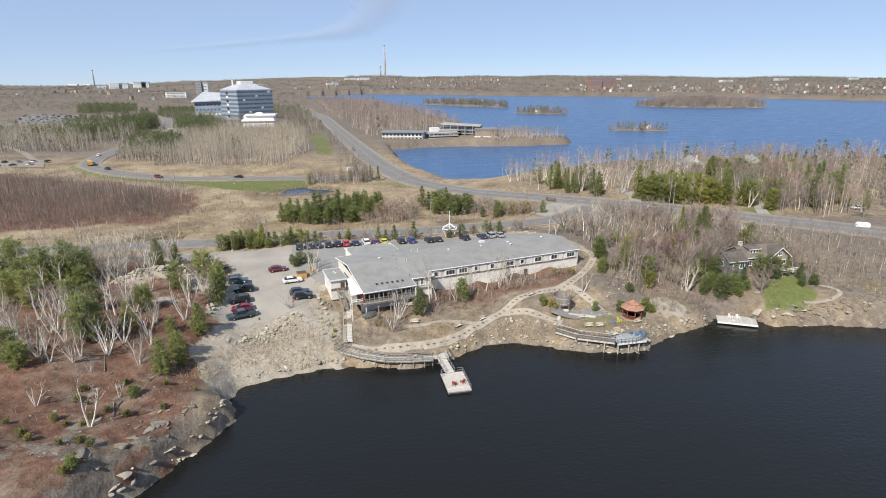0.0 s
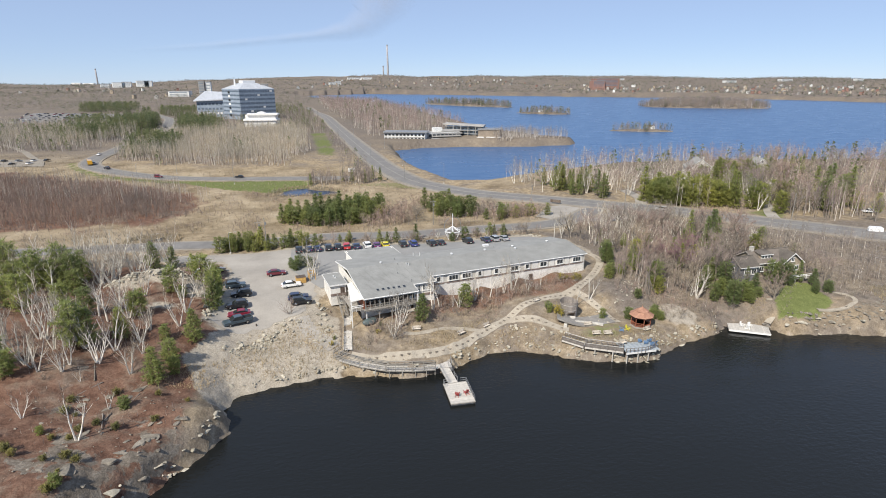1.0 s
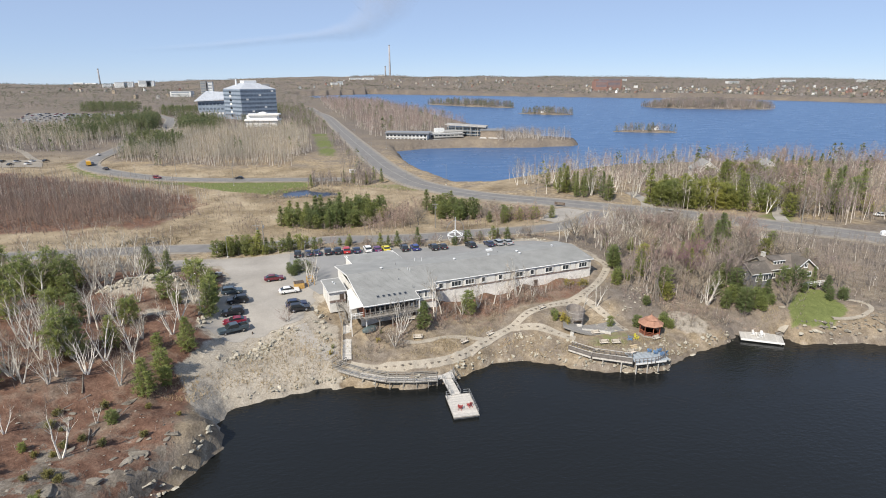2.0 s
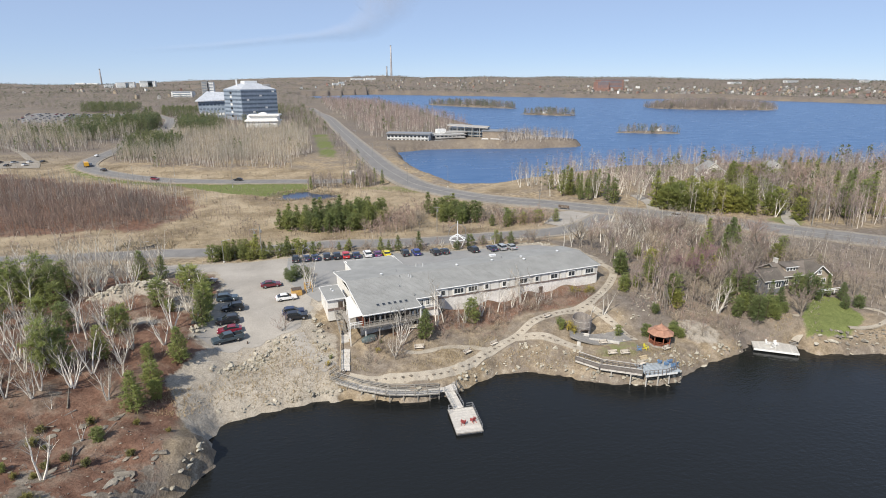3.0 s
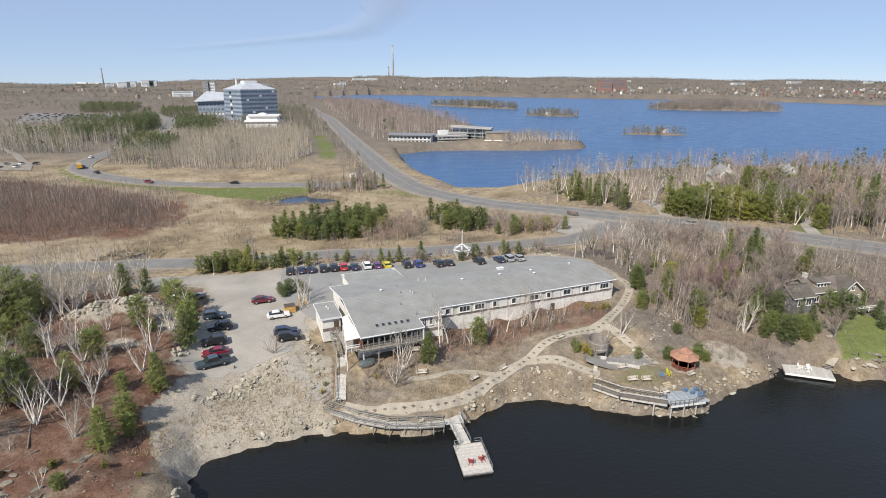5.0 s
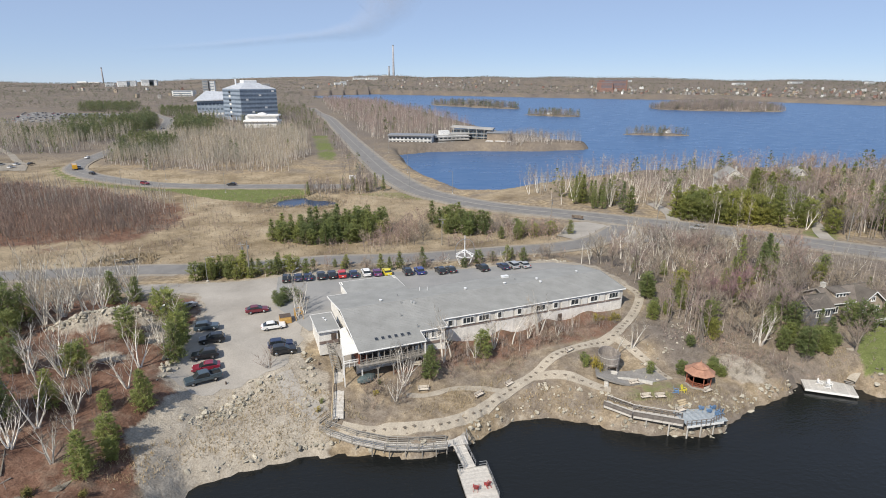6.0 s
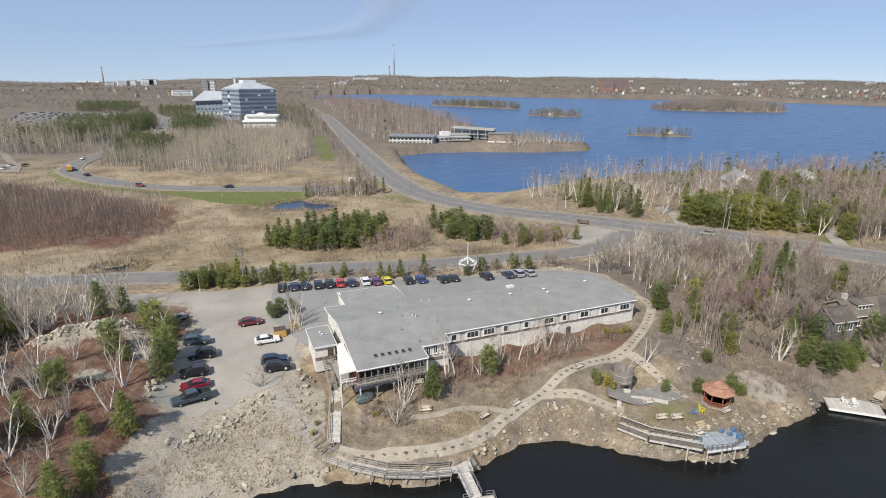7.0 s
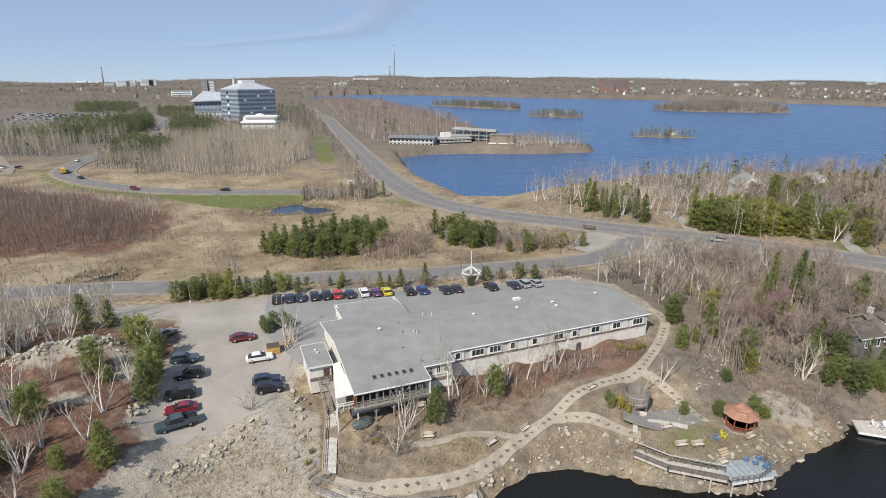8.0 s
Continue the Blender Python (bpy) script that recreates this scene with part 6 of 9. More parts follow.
budding = bare_kind(56, 8.5, "hardwood tree with yellow-green opening buds", bud_twig, low=0.2)
SHRUB = "leafless brown shrub in dead grass"
shrubs = [shrub_kind(61, 2.4, SHRUB), shrub_kind(62, 3.0, SHRUB, red_twig), shrub_kind(63, 1.8, SHRUB)]
gold_shrub = shrub_kind(64, 1.3, "low shrub with yellow spring leaves", leaves=leaf_yellow, stems=7)
moss_shrub = shrub_kind(66, 0.7, "low olive-green juniper cushion on bedrock", leaves=foliage("olive_leaf", (0.10, 0.095, 0.035), (0.155, 0.145, 0.055), (0.21, 0.195, 0.08)), stems=10)
green_shrub = shrub_kind(65, 1.2, "low dark green evergreen shrub", leaves=needle, stems=7)


LODGE_AREA = [(-9, 86), (-3, 74.5), (11.5, 77.5), (11.5, 80.5), (16, 81.5), (15.5, 84), (57, 94), (62, 97), (57, 116), (13, 112), (-8, 112)]


def free(x, y, road_gap=2.0):
    """Whether something may grow at the place."""
    x, y = np.atleast_1d(np.asarray(x, float)), np.atleast_1d(np.asarray(y, float))
    ok = heights(x, y) > 0.6
    ok &= line_distance(x, y, HIGHWAY) > 8.5 + road_gap
    ok &= line_distance(x, y, NEAR_ROAD) > 4.5 + road_gap
    ok &= line_distance(x, y, CURVE_ROAD) > 6 + road_gap
    ok &= line_distance(x, y, SHORE_PATH) > 1.6
    for area, gap in ((LOT, -1.0), (NORTH_LOT, -1.0), (LODGE_AREA, -0.5), (POND, 0.5), (PUDDLE, -1.0)):
        ok &= polygon_distance(x, y, area) < gap
    return ok


def scatter(rng, n, area, gap=2.0, road_gap=2.0):
    """Up to n places inside an outline, at least gap apart."""
    xs, ys = [p[0] for p in area], [p[1] for p in area]
    out = []
    cx = np.array([rng.uniform(min(xs), max(xs)) for _ in range(n * 9)])
    cy = np.array([rng.uniform(min(ys), max(ys)) for _ in range(n * 9)])
    keep = (polygon_distance(cx, cy, area) > 0) & free(cx, cy, road_gap)
    for x, y in zip(cx[keep], cy[keep]):
        if all((x - a) ** 2 + (y - b) ** 2 > gap * gap for a, b in out):
            out.append((float(x), float(y)))
            if len(out) == n:
                break
    return out


def grow(kinds, places, rng, low=0.8, high=1.15):
    for x, y in places:
        s = rng.uniform(low, high)
        rng.choice(kinds).put(at(x, y, rng.uniform(0, 360), s))


_r = random.Random(5)
# left hill: birches and pines over leaf litter
HILL = [(-75, 62), (-60, 55), (-47, 57), (-40, 62), (-33, 66), (-31, 74), (-33.5, 84), (-33, 100), (-38, 108), (-60, 112), (-78, 100)]
grow(birches, scatter(_r, 22, HILL, 3.6), _r, 0.7, 1.0)
grow(birches, scatter(_r, 34, [(-80, 92), (-57, 97), (-46, 106), (-48, 116), (-82, 118)], 1.9), _r, 0.8, 1.15)
for _x, _y, _s, _k in ((-44.4, 77.6, 0.95, 2), (-35.2, 56.7, 0.9, 1), (-34.2, 62.0, 0.75, 0), (-33.0, 59.6, 0.55, 0), (-37.1, 49.1, 0.42, 2), (-32.1, 69.4, 0.9, 1), (-31.6, 83.0, 1.0, 1), (-31.9, 86.4, 0.9, 3), (-32.4, 89.6, 0.85, 1), (-37.8, 99.1, 1.2, 2), (-51.7, 109.6, 1.0, 1),
                       (-42.1, 90.8, 0.95, 0), (-70.3, 93.9, 1.2, 3), (-66.7, 94.6, 1.15, 0), (-63.4, 95.2, 1.1, 3), (-68, 99.5, 1.2, 3), (-64, 101, 1.1, 1), (-73, 98, 1.2, 0), (-61.5, 91.5, 0.9, 0), (-79.4, 101.3, 1.2, 3), (-76, 98, 1.15, 0), (-82, 105, 1.2, 3), (-78, 92, 1.1, 3),
                       (-48.7, 61.8, 1.1, 3), (-47.1, 63.6, 0.95, 1), (-50.4, 65.0, 0.9, 0), (-44.2, 68.7, 0.85, 1), (-55.3, 54.3, 0.8, 2), (-58, 57, 0.9, 0), (-45.5, 42.7, 0.25, 2), (-38.3, 31.4, 0.35, 2), (-53.5, 77.5, 0.9, 0), (-60, 82, 0.9, 2), (-66, 80, 1.0, 3), (-72, 84, 1.1, 0),
                       (-47.5, 110.5, 0.8, 1), (-34.0, 96.0, 0.7, 3), (-39.2, 88.5, 0.5, 2), (-36.6, 68.0, 0.5, 0)):
    pines[_k].put(at(_x, _y, _x * 37 % 360, _s))
for _x, _y, _s, _k in ((-44.5, 59.5, 1.0, 3), (-39.3, 58.0, 0.85, 1), (-47.7, 57.3, 0.8, 2), (-40.4, 41.4, 0.95, 2), (-49.6, 46.4, 0.7, 5), (-51.6, 55.7, 0.85, 0), (-54.6, 58.4, 1.0, 3), (-60.2, 62.9, 1.0, 1), (-58.2, 74.5, 0.95, 3), (-55.9, 73.3, 0.9, 1), (-58.8, 97.4, 1.1, 1), (-43.3, 63.3, 0.95, 0),
                       (-48.4, 73.9, 1.0, 2), (-38.7, 62.6, 0.7, 5), (-48.3, 56.0, 0.75, 3), (-45.7, 55.3, 0.4, 5), (-39.5, 49.4, 0.4, 2), (-36.0, 79.2, 1.0, 0), (-32.7, 82.8, 0.85, 1), (-53.0, 57.0, 0.9, 5), (-57.0, 61.0, 0.9, 2), (-52.0, 62.0, 0.85, 1), (-62.0, 66.0, 1.0, 3), (-57.0, 67.5, 0.9, 0), (-61.0, 72.5, 1.0, 2), (-53.0, 69.5, 0.9, 3), (-46.1, 87.0, 0.8, 3), (-40.5, 72.0, 0.8, 1), (-49.8, 83.5, 0.85, 0)):
    birches[_k].put(at(_x, _y, _x * 53 % 360, _s * 0.88))
grow(shrubs, scatter(_r, 34, [(-70, 40), (-36, 44), (-31, 60), (-33, 100), (-60, 104), (-78, 80)], 2.0), _r, 0.35, 0.75)
# slope below the lodge
for _x, _y, _s, _k in ((6.8, 74.2, 0.95, 3), (14.4, 79.6, 1.0, 2), (16.0, 80.6, 0.9, 4), (20.5, 80.6, 0.7, 5), (24.6, 83.4, 0.8, 1), (28.4, 84.0, 0.85, 4), (34.2, 86.2, 0.95, 1), (32.0, 85.6, 0.8, 5), (5.2, 70.4, 0.6, 3), (47.6, 79.5, 0.75, 4), (51.0, 80.5, 0.7, 2), (37.5, 84.6, 0.6, 5)):
    birches[_k].put(at(_x, _y, _x * 71 % 360, _s))
pines[1].put(at(11.6, 75.4, 40, 0.85), "bushy green pine below the lodge porch")
pines[0].put(at(22.0, 81.0, 80, 0.85), "bushy green pine below the lodge wall")
grow(shrubs, scatter(_r, 46, [(2, 74), (12, 74.5), (26, 78), (36, 81.5), (50, 86.5), (54, 90.5), (40, 88.5), (18, 82), (4, 78)], 1.2), _r, 0.6, 1.05)
grow(shrubs, scatter(_r, 12, [(0, 69.5), (7, 69.5), (8, 73.5), (0.5, 74)], 1.1), _r, 0.7, 1.1)
shrubs[1].put(at(-15.8, 80.2, 0, 1.25), "leafless grey shrub at the edge of the car park")
grow([gold_shrub], [(48.5, 88.6), (50.5, 89.2), (52.5, 89.8), (-7.2, 70.2), (2.0, 72.2)], _r, 0.8, 1.2)
grow([gold_shrub], [(41.0, 75.2), (41.8, 74.4), (46.8, 88.0), (51.4, 89.4)], _r, 1.5, 1.8)
grow([green_shrub], [(39.6, 74.8), (40.2, 75.8)], _r, 1.5, 1.8)
grow([moss_shrub], scatter(_r, 24, [(-56, 34), (-38, 30), (-29, 44), (-28, 52), (-36, 56), (-50, 50)], 1.0), _r, 0.7, 1.9)
grow([green_shrub], [(38.9, 76.2), (-6.6, 72.0), (2.6, 74.8), (39.8, 77.4)], _r, 0.8, 1.2)
grow([pines[2], pines[0]], [(51.6, 74.3), (57.4, 73.6), (62.6, 72.6), (64.0, 71.8), (63.4, 73.6), (63.6, 90.5), (65.5, 93.0), (62.8, 80.0)], _r, 0.38, 0.55)
# wood east of the lodge
EAST = [(62, 86), (66, 80), (76, 79), (84, 80), (86, 84), (90, 96), (112, 96), (122, 104), (112, 126), (86, 138), (62, 124), (66, 106)]
grow(bares, scatter(_r, 34, EAST, 3.4), _r, 0.65, 1.0)
grow(birches, scatter(_r, 18, EAST, 2.8), _r, 0.6, 0.95)
grow([spruces[0], pines[3], pines[1]], scatter(_r, 9, EAST, 6), _r, 0.5, 0.8)
grow([cedars[2], pines[0], spruces[0]], [(70, 84), (84, 84.5), (87, 97), (73, 101), (95, 99), (110, 103), (68, 92), (112, 91)], _r, 0.45, 0.7)
grow([plum], [(78.8, 90.8), (76.0, 93.6), (83.0, 95.0)], _r, 0.85, 1.05)
grow([spruces[1], spruces[0]], [(99.8, 108), (97, 106), (102.8, 111)], _r, 0.85, 1.0)
bares[1].put(at(101.5, 99, 30, 1.1), "broad dark bare hardwood tree behind the house")
birches[3].put(at(78.2, 80.2, 30, 1.0), "large pale-barked bare birch leaning over the shore")
grow([pines[1], pines[3]], [(83.6, 74.8), (91.6, 78.4), (101.0, 79.0)], _r, 0.65, 0.8)
grow([pines[2], pines[0]], [(88.0, 74.6), (91.0, 76.2), (104.6, 74.6), (107.4, 74.0), (63.6, 98.0), (59.8, 89.4), (61.4, 91.6)], _r, 0.45, 0.65)
grow([spruces[0], pines[1]], [(104.5, 79.8), (107, 78.0), (90.5, 80.0), (88.5, 76.0)], _r, 0.55, 0.7)
grow([bares[0], bares[2]], [(88.2, 80.5), (108.5, 85.5), (111, 91), (92, 92.5), (110.5, 88)], _r, 0.6, 0.8)
grow([pines[3], pines[0]], [(97.2, 80.6), (99.4, 79.6), (81.2, 78.0), (83.4, 79.4), (86.4, 75.6), (84.6, 76.8), (62.8, 97.8), (64.2, 100.2)], _r, 0.6, 0.8)
grow([pines[1], pines[3]], [(82.0, 83.6), (85.6, 81.4), (86.8, 86.4), (70.4, 86.0)], _r, 0.75, 0.95)
grow([spruces[1], spruces[0]], [(93.5, 108.9), (95.8, 104.2), (99.5, 105.0)], _r, 0.9, 1.0)
grow(bares, [(95.5, 98.5), (101.5, 95.5), (88, 92), (94, 98), (106, 93), (86.5, 83), (100, 97), (108, 95), (84, 88), (93.2, 73.8), (110, 84), (112, 80), (97.4, 94.6)], _r, 0.55, 0.85)
grow(shrubs, scatter(_r, 34, [(63, 69), (80, 71), (86, 74), (84, 78), (66, 78)], 1.5), _r, 0.5, 0.9)
grow(shrubs, scatter(_r, 26, [(104, 70), (128, 68), (134, 82), (112, 86), (105, 76)], 1.8), _r, 0.5, 0.9)
# belt between the lodge and the highway
grow(birches, scatter(_r, 56, [(60, 112), (66, 106), (104, 122), (112, 132), (84, 150), (70, 136), (56, 128)], 1.9, 1.0), _r, 0.5, 0.78)
grow(bares, scatter(_r, 16, [(62, 112), (66, 106), (112, 118), (118, 130), (90, 146), (66, 130)], 2.6, 1.0), _r, 0.6, 0.9)
# young pines along the north edge of the car park
grow(far_pines, scatter(_r, 26, [(-40, 124.5), (-16, 123), (-14, 128), (-40, 130.5)], 1.5, 0.5), _r, 0.5, 0.95)
grow(far_pines, scatter(_r, 17, [(-14, 122.8), (50, 124), (60, 126), (58, 131), (-14, 129)], 1.6, 0.2), _r, 0.35, 0.7)
grow([bares[2], birches[5]], scatter(_r, 12, [(-42, 124.5), (50, 124), (58, 131), (-40, 130.5)], 2.0, 0.2), _r, 0.35, 0.6)
grow(shrubs, scatter(_r, 46, [(-14, 122.8), (50, 124), (58, 131), (-14, 129)], 1.6, 0.2), _r, 0.6, 1.0)
grow(pines, [(-18.0, 105.6), (-16.6, 107.4), (-15.6, 105.0), (-14.2, 106.6), (-16.8, 103.6), (-13.2, 104.8)], _r, 0.35, 0.5)
grow(birches, [(-12.2, 100.8), (-11.4, 99.2), (-12.8, 98.4)], _r, 0.7, 0.85)
# pines on the marsh island and beyond the near road
grow(far_pines, scatter(_r, 62, [(-30, 167), (-19, 161), (-6, 160), (4, 163), (12, 172), (6, 184), (-12, 182), (-26, 177)], 2.0), _r, 0.85, 1.25)
grow([bares[2], shrubs[1]], scatter(_r, 22, [(0, 156), (16, 149), (22, 158), (23, 176), (14, 172), (6, 162)], 2.4), _r, 0.5, 0.75)
grow(far_pines, scatter(_r, 22, [(25, 180), (31, 161), (40, 156), (44, 166), (34, 188)], 2.0), _r, 0.8, 1.15)
grow(far_pines, scatter(_r, 9, [(42, 152), (60, 149), (68, 153), (54, 166)], 3.2), _r, 0.6, 0.95)
grow([bares[2], birches[1]], scatter(_r, 14, [(40, 152), (66, 150), (52, 172), (42, 178)], 2.4), _r, 0.4, 0.65)
grow([spruces[0]], [(-6.7, 250.5), (-2.2, 248.0), (4.1, 243.5), (8.0, 249.6), (11.7, 245.3), (-22.5, 244.3)], _r, 0.6, 0.8)
# along the far side of the highway: cedars, birches, spruces
grow([cedars[1], cedars[2], cedars[2], cedars[0]], scatter(_r, 42, [(112, 170), (126, 156), (142, 152), (148, 164), (124, 182)], 2.6, -2.0), _r, 0.8, 1.2)
grow([spruces[0], spruces[1], cedars[0]], scatter(_r, 18, [(84, 196), (100, 180), (108, 184), (100, 212), (86, 216)], 3.0), _r, 0.7, 1.0)
grow(birches, scatter(_r, 46, [(68, 214), (90, 190), (112, 184), (140, 176), (170, 160), (200, 180), (150, 240), (90, 246)], 3.0), _r, 0.9, 1.3)
grow([budding, cedars[1], bares[0], birches[4], birches[2]], scatter(_r, 26, [(146, 146), (158, 138), (176, 150), (165, 170), (148, 164)], 3.2, -2.0), _r, 0.8, 1.1)
grow([cedars[0], cedars[1], bares[3]], [(146, 186), (151, 190), (156, 188), (161, 193), (166, 190), (150, 197), (158, 200), (172, 196), (178, 192), (185, 195), (190, 188), (170, 203), (182, 202)], _r, 0.9, 1.3)
grow([pines[3], spruces[1]], [(176, 150), (181, 153), (186, 149), (179, 158), (190, 156), (172, 146)], _r, 1.2, 1.6)
grow(bares, scatter(_r, 70, [(150, 180), (158, 150), (176, 124), (230, 120), (290, 170), (270, 240), (170, 250)], 4.0), _r, 0.9, 1.3)
grow([spruces[0], pines[3], pines[1]], scatter(_r, 26, [(160, 190), (172, 140), (230, 130), (280, 180), (220, 245)], 5.0), _r, 0.9, 1.2)


# ---- far woods, thickets and reeds ----
def spray(rng, base, height, count, lean, length, width, low, high):
    """Slivers that rise and lean out from the upper part of each stem: an array of triangles."""
    n = len(base)
    f = rng.uniform(low, high, (n, count))
    ang = rng.uniform(0, 2 * math.pi, (n, count))
    L = length * rng.uniform(0.5, 1.2, (n, count)) * height[:, None] * (1.15 - f)
    out = lean * rng.uniform(0.4, 1.2, (n, count))
    start = np.stack([base[:, None, 0] + 0 * f, base[:, None, 1] + 0 * f, base[:, None, 2] + f * height[:, None]], -1)
    tip = start + np.stack([np.cos(ang) * out * L, np.sin(ang) * out * L, L], -1)
    side = rng.uniform(0, 2 * math.pi, (n, count))
    w = np.stack([np.cos(side), np.sin(side), 0 * side], -1) * (width[:, None, None] if np.ndim(width) else width)
    return np.stack([start - w, start + w, tip], 2).reshape(-1, 3, 3)


def stems(rng, base, height, width, lean=0.06):
    n = len(base)
    top = base + np.stack([rng.normal(0, lean, n) * height, rng.normal(0, lean, n) * height, height], -1)
    out = []
    for k in range(2):
        a = math.pi * k / 2 + 0.6
        w = np.array([math.cos(a), math.sin(a), 0]) * (width[:, None] if np.ndim(width) else width)
        out.append(np.stack([base - w, base + w, top], 1))
    return np.concatenate(out)


def clumps(rng, base, height, count, spread, size, low=0.1, power=0.8, flat=1.0):
    """Leafy flakes that fill a cone or a dome on each stem."""
    n = len(base)
    f = rng.uniform(low, 1.0, (n, count))
    ang = rng.uniform(0, 2 * math.pi, (n, count))
    r = spread * height[:, None] * (1 - f) ** power * rng.uniform(0.5, 1.0, (n, count)) + 0.1
    c = np.stack([base[:, None, 0] + r * np.cos(ang), base[:, None, 1] + r * np.sin(ang), base[:, None, 2] + f * height[:, None]], -1)
    tri = rng.normal(0, 1, (n, count, 3, 3))
    tri /= np.linalg.norm(tri, axis=-1, keepdims=True)
    tri[..., 2] *= flat
    return (c[:, :, None, :] + tri * (size * height[:, None, None, None] * rng.uniform(0.6, 1.3, (n, count, 1, 1)))).reshape(-1, 3, 3)


def stuff(name, sets, label, category):
    """One mesh out of sets of triangles, each with its material."""
    me = bpy.data.meshes.new(name)
    tri = np.concatenate([t for t, _ in sets])
    index = np.concatenate([np.full(len(t), k) for k, (t, _) in enumerate(sets)])
    n = len(tri)
    me.vertices.add(n * 3)
    me.vertices.foreach_set("co", tri.astype(np.float32).ravel())
    me.loops.add(n * 3)
    me.loops.foreach_set("vertex_index", np.arange(n * 3, dtype=np.int32))
    me.polygons.add(n)
    me.polygons.foreach_set("loop_start", np.arange(0, n * 3, 3, dtype=np.int32))
    for _, m in sets:
        me.materials.append(m)
    me.polygons.foreach_set("material_index", index.astype(np.int32))
    me.update(calc_edges=True)
    return tagged(new(name, me), label, category, kind="stuff")


def sow(rng, n, area, road_gap=3.0, clump=0.0, size=40, keep_out=()):
    """Places inside an outline, thinned by a broad wave if clump is given."""
    p = np.array(area, float)
    x = rng.uniform(p[:, 0].min(), p[:, 0].max(), n)
    y = rng.uniform(p[:, 1].min(), p[:, 1].max(), n)
    edge = min(6.0, 0.05 * float(np.ptp(p[:, 0]) + np.ptp(p[:, 1])))
    ok = (polygon_distance(x, y, area) + edge * (waves(x, y, 5 * edge + 2, 3.0) - 0.3) > 0) & free(x, y, road_gap)
    for other in keep_out:
        ok &= polygon_distance(x, y, other) < -2
    if clump:
        ok &= waves(x, y, size, 6.0) > -1.2 + clump * rng.uniform(0, 2, n)
    x, y = x[ok], y[ok]
    return np.stack([x, y, heights(x, y) - 0.15], -1)


_n = np.random.default_rng(7)
pale_bark = mat("pale_bark", (0.48, 0.43, 0.385), (0.74, 0.69, 0.63), 0.05, 0.9, fine=0.4, relief=0, vary=0)
dusk_bark = mat("dusk_bark", (0.20, 0.165, 0.14), (0.33, 0.285, 0.25), 0.05, 0.9, fine=0.4, relief=0, vary=0)


def bare_wood(area, n, h0, h1, label, pale=0.5, width=0.10, twigs=14, colour=None, green=0.0, clump=0.0, keep_out=(), road_gap=3.0, size=40, full=0, crown=0, full_size=0.06):
    b = sow(_n, n, area, road_gap, clump, size, keep_out)
    h = _n.uniform(h0, h1, len(b))
    white = _n.random(len(b)) < pale
    sets = [(stems(_n, b[white], h[white], width), pale_bark), (stems(_n, b[~white], h[~white], width), dusk_bark),
            (spray(_n, b, h, twigs, 0.45, 0.42, width * 0.42, 0.3, 0.95), colour or twig)]
    if crown:
        sets.append((spray(_n, b, h, crown, 1.3, 0.30, width * 0.4, 0.4, 1.0), colour or far_twig))
    if full:
        sets.append((clumps(_n, b, h, full, 0.28, full_size, 0.2, 0.45), colour or far_twig))
    if green:
        g = sow(_n, int(n * green), area, road_gap, 0.9, 60, keep_out)
        hg = _n.uniform(h0 * 0.7, h1 * 0.95, len(g))
        sets.append((clumps(_n, g, hg, 60, 0.26, 0.075, 0.08, 0.65), far_needle))
        sets.append((stems(_n, g, hg, width), dusk_bark))
    return stuff("far_wood", sets, label, "wood")


CAMPUS_LOTS = [[(-500, 640), (-265, 625), (-310, 900), (-500, 920)], [(-225, 560), (-116, 560), (-114, 606), (-220, 606)], [(-168, 676), (-86, 676), (-86, 752), (-168, 752)], [(-214, 764), (-160, 764), (-158, 806), (-214, 806)], [(-128, 545), (-78, 545), (-72, 618), (-122, 618)], [(-260, 330), (-190, 330), (-195, 400), (-265, 400)]]
LAB = [(15, 425), (30, 470), (150, 520), (160, 440), (120, 420)]
# reddish alder thicket in the marsh
alder_twig = foliage("alder_twig", (0.20, 0.150, 0.132), (0.275, 0.210, 0.186), (0.345, 0.272, 0.245), single=False)
_b = sow(_n, 19000, THICKET, 2.0, 0.25, 30)
_b = _b[_n.random(len(_b)) < 0.25 + 0.75 * smooth(0, 16, polygon_distance(_b[:, 0], _b[:, 1], THICKET))]
_h = _n.uniform(2.2, 5.6, len(_b)) * (0.4 + 0.6 * smooth(0, 20, polygon_distance(_b[:, 0], _b[:, 1], THICKET)))
stuff("alder_thicket", [(stems(_n, _b, _h, 0.05, 0.12), dusk_bark), (spray(_n, _b, _h, 18, 0.45, 0.5, 0.04, 0.05, 0.9), alder_twig)], "dense leafless reddish-brown alder thicket in the marsh", "thicket")
_b = sow(_n, 2600, [(-300, 318), (-190, 303), (-119, 272), (-72, 238), (-58, 216), (-80, 206), (-130, 214), (-190, 236), (-290, 250)], 2.0)
_h = _n.uniform(5, 8, len(_b))
stuff("marsh_birches", [(stems(_n, _b, _h, 0.07), pale_bark), (spray(_n, _b, _h, 12, 0.4, 0.4, 0.04, 0.3, 0.95), twig)], "thin pale birch stems standing in the thicket", "wood")
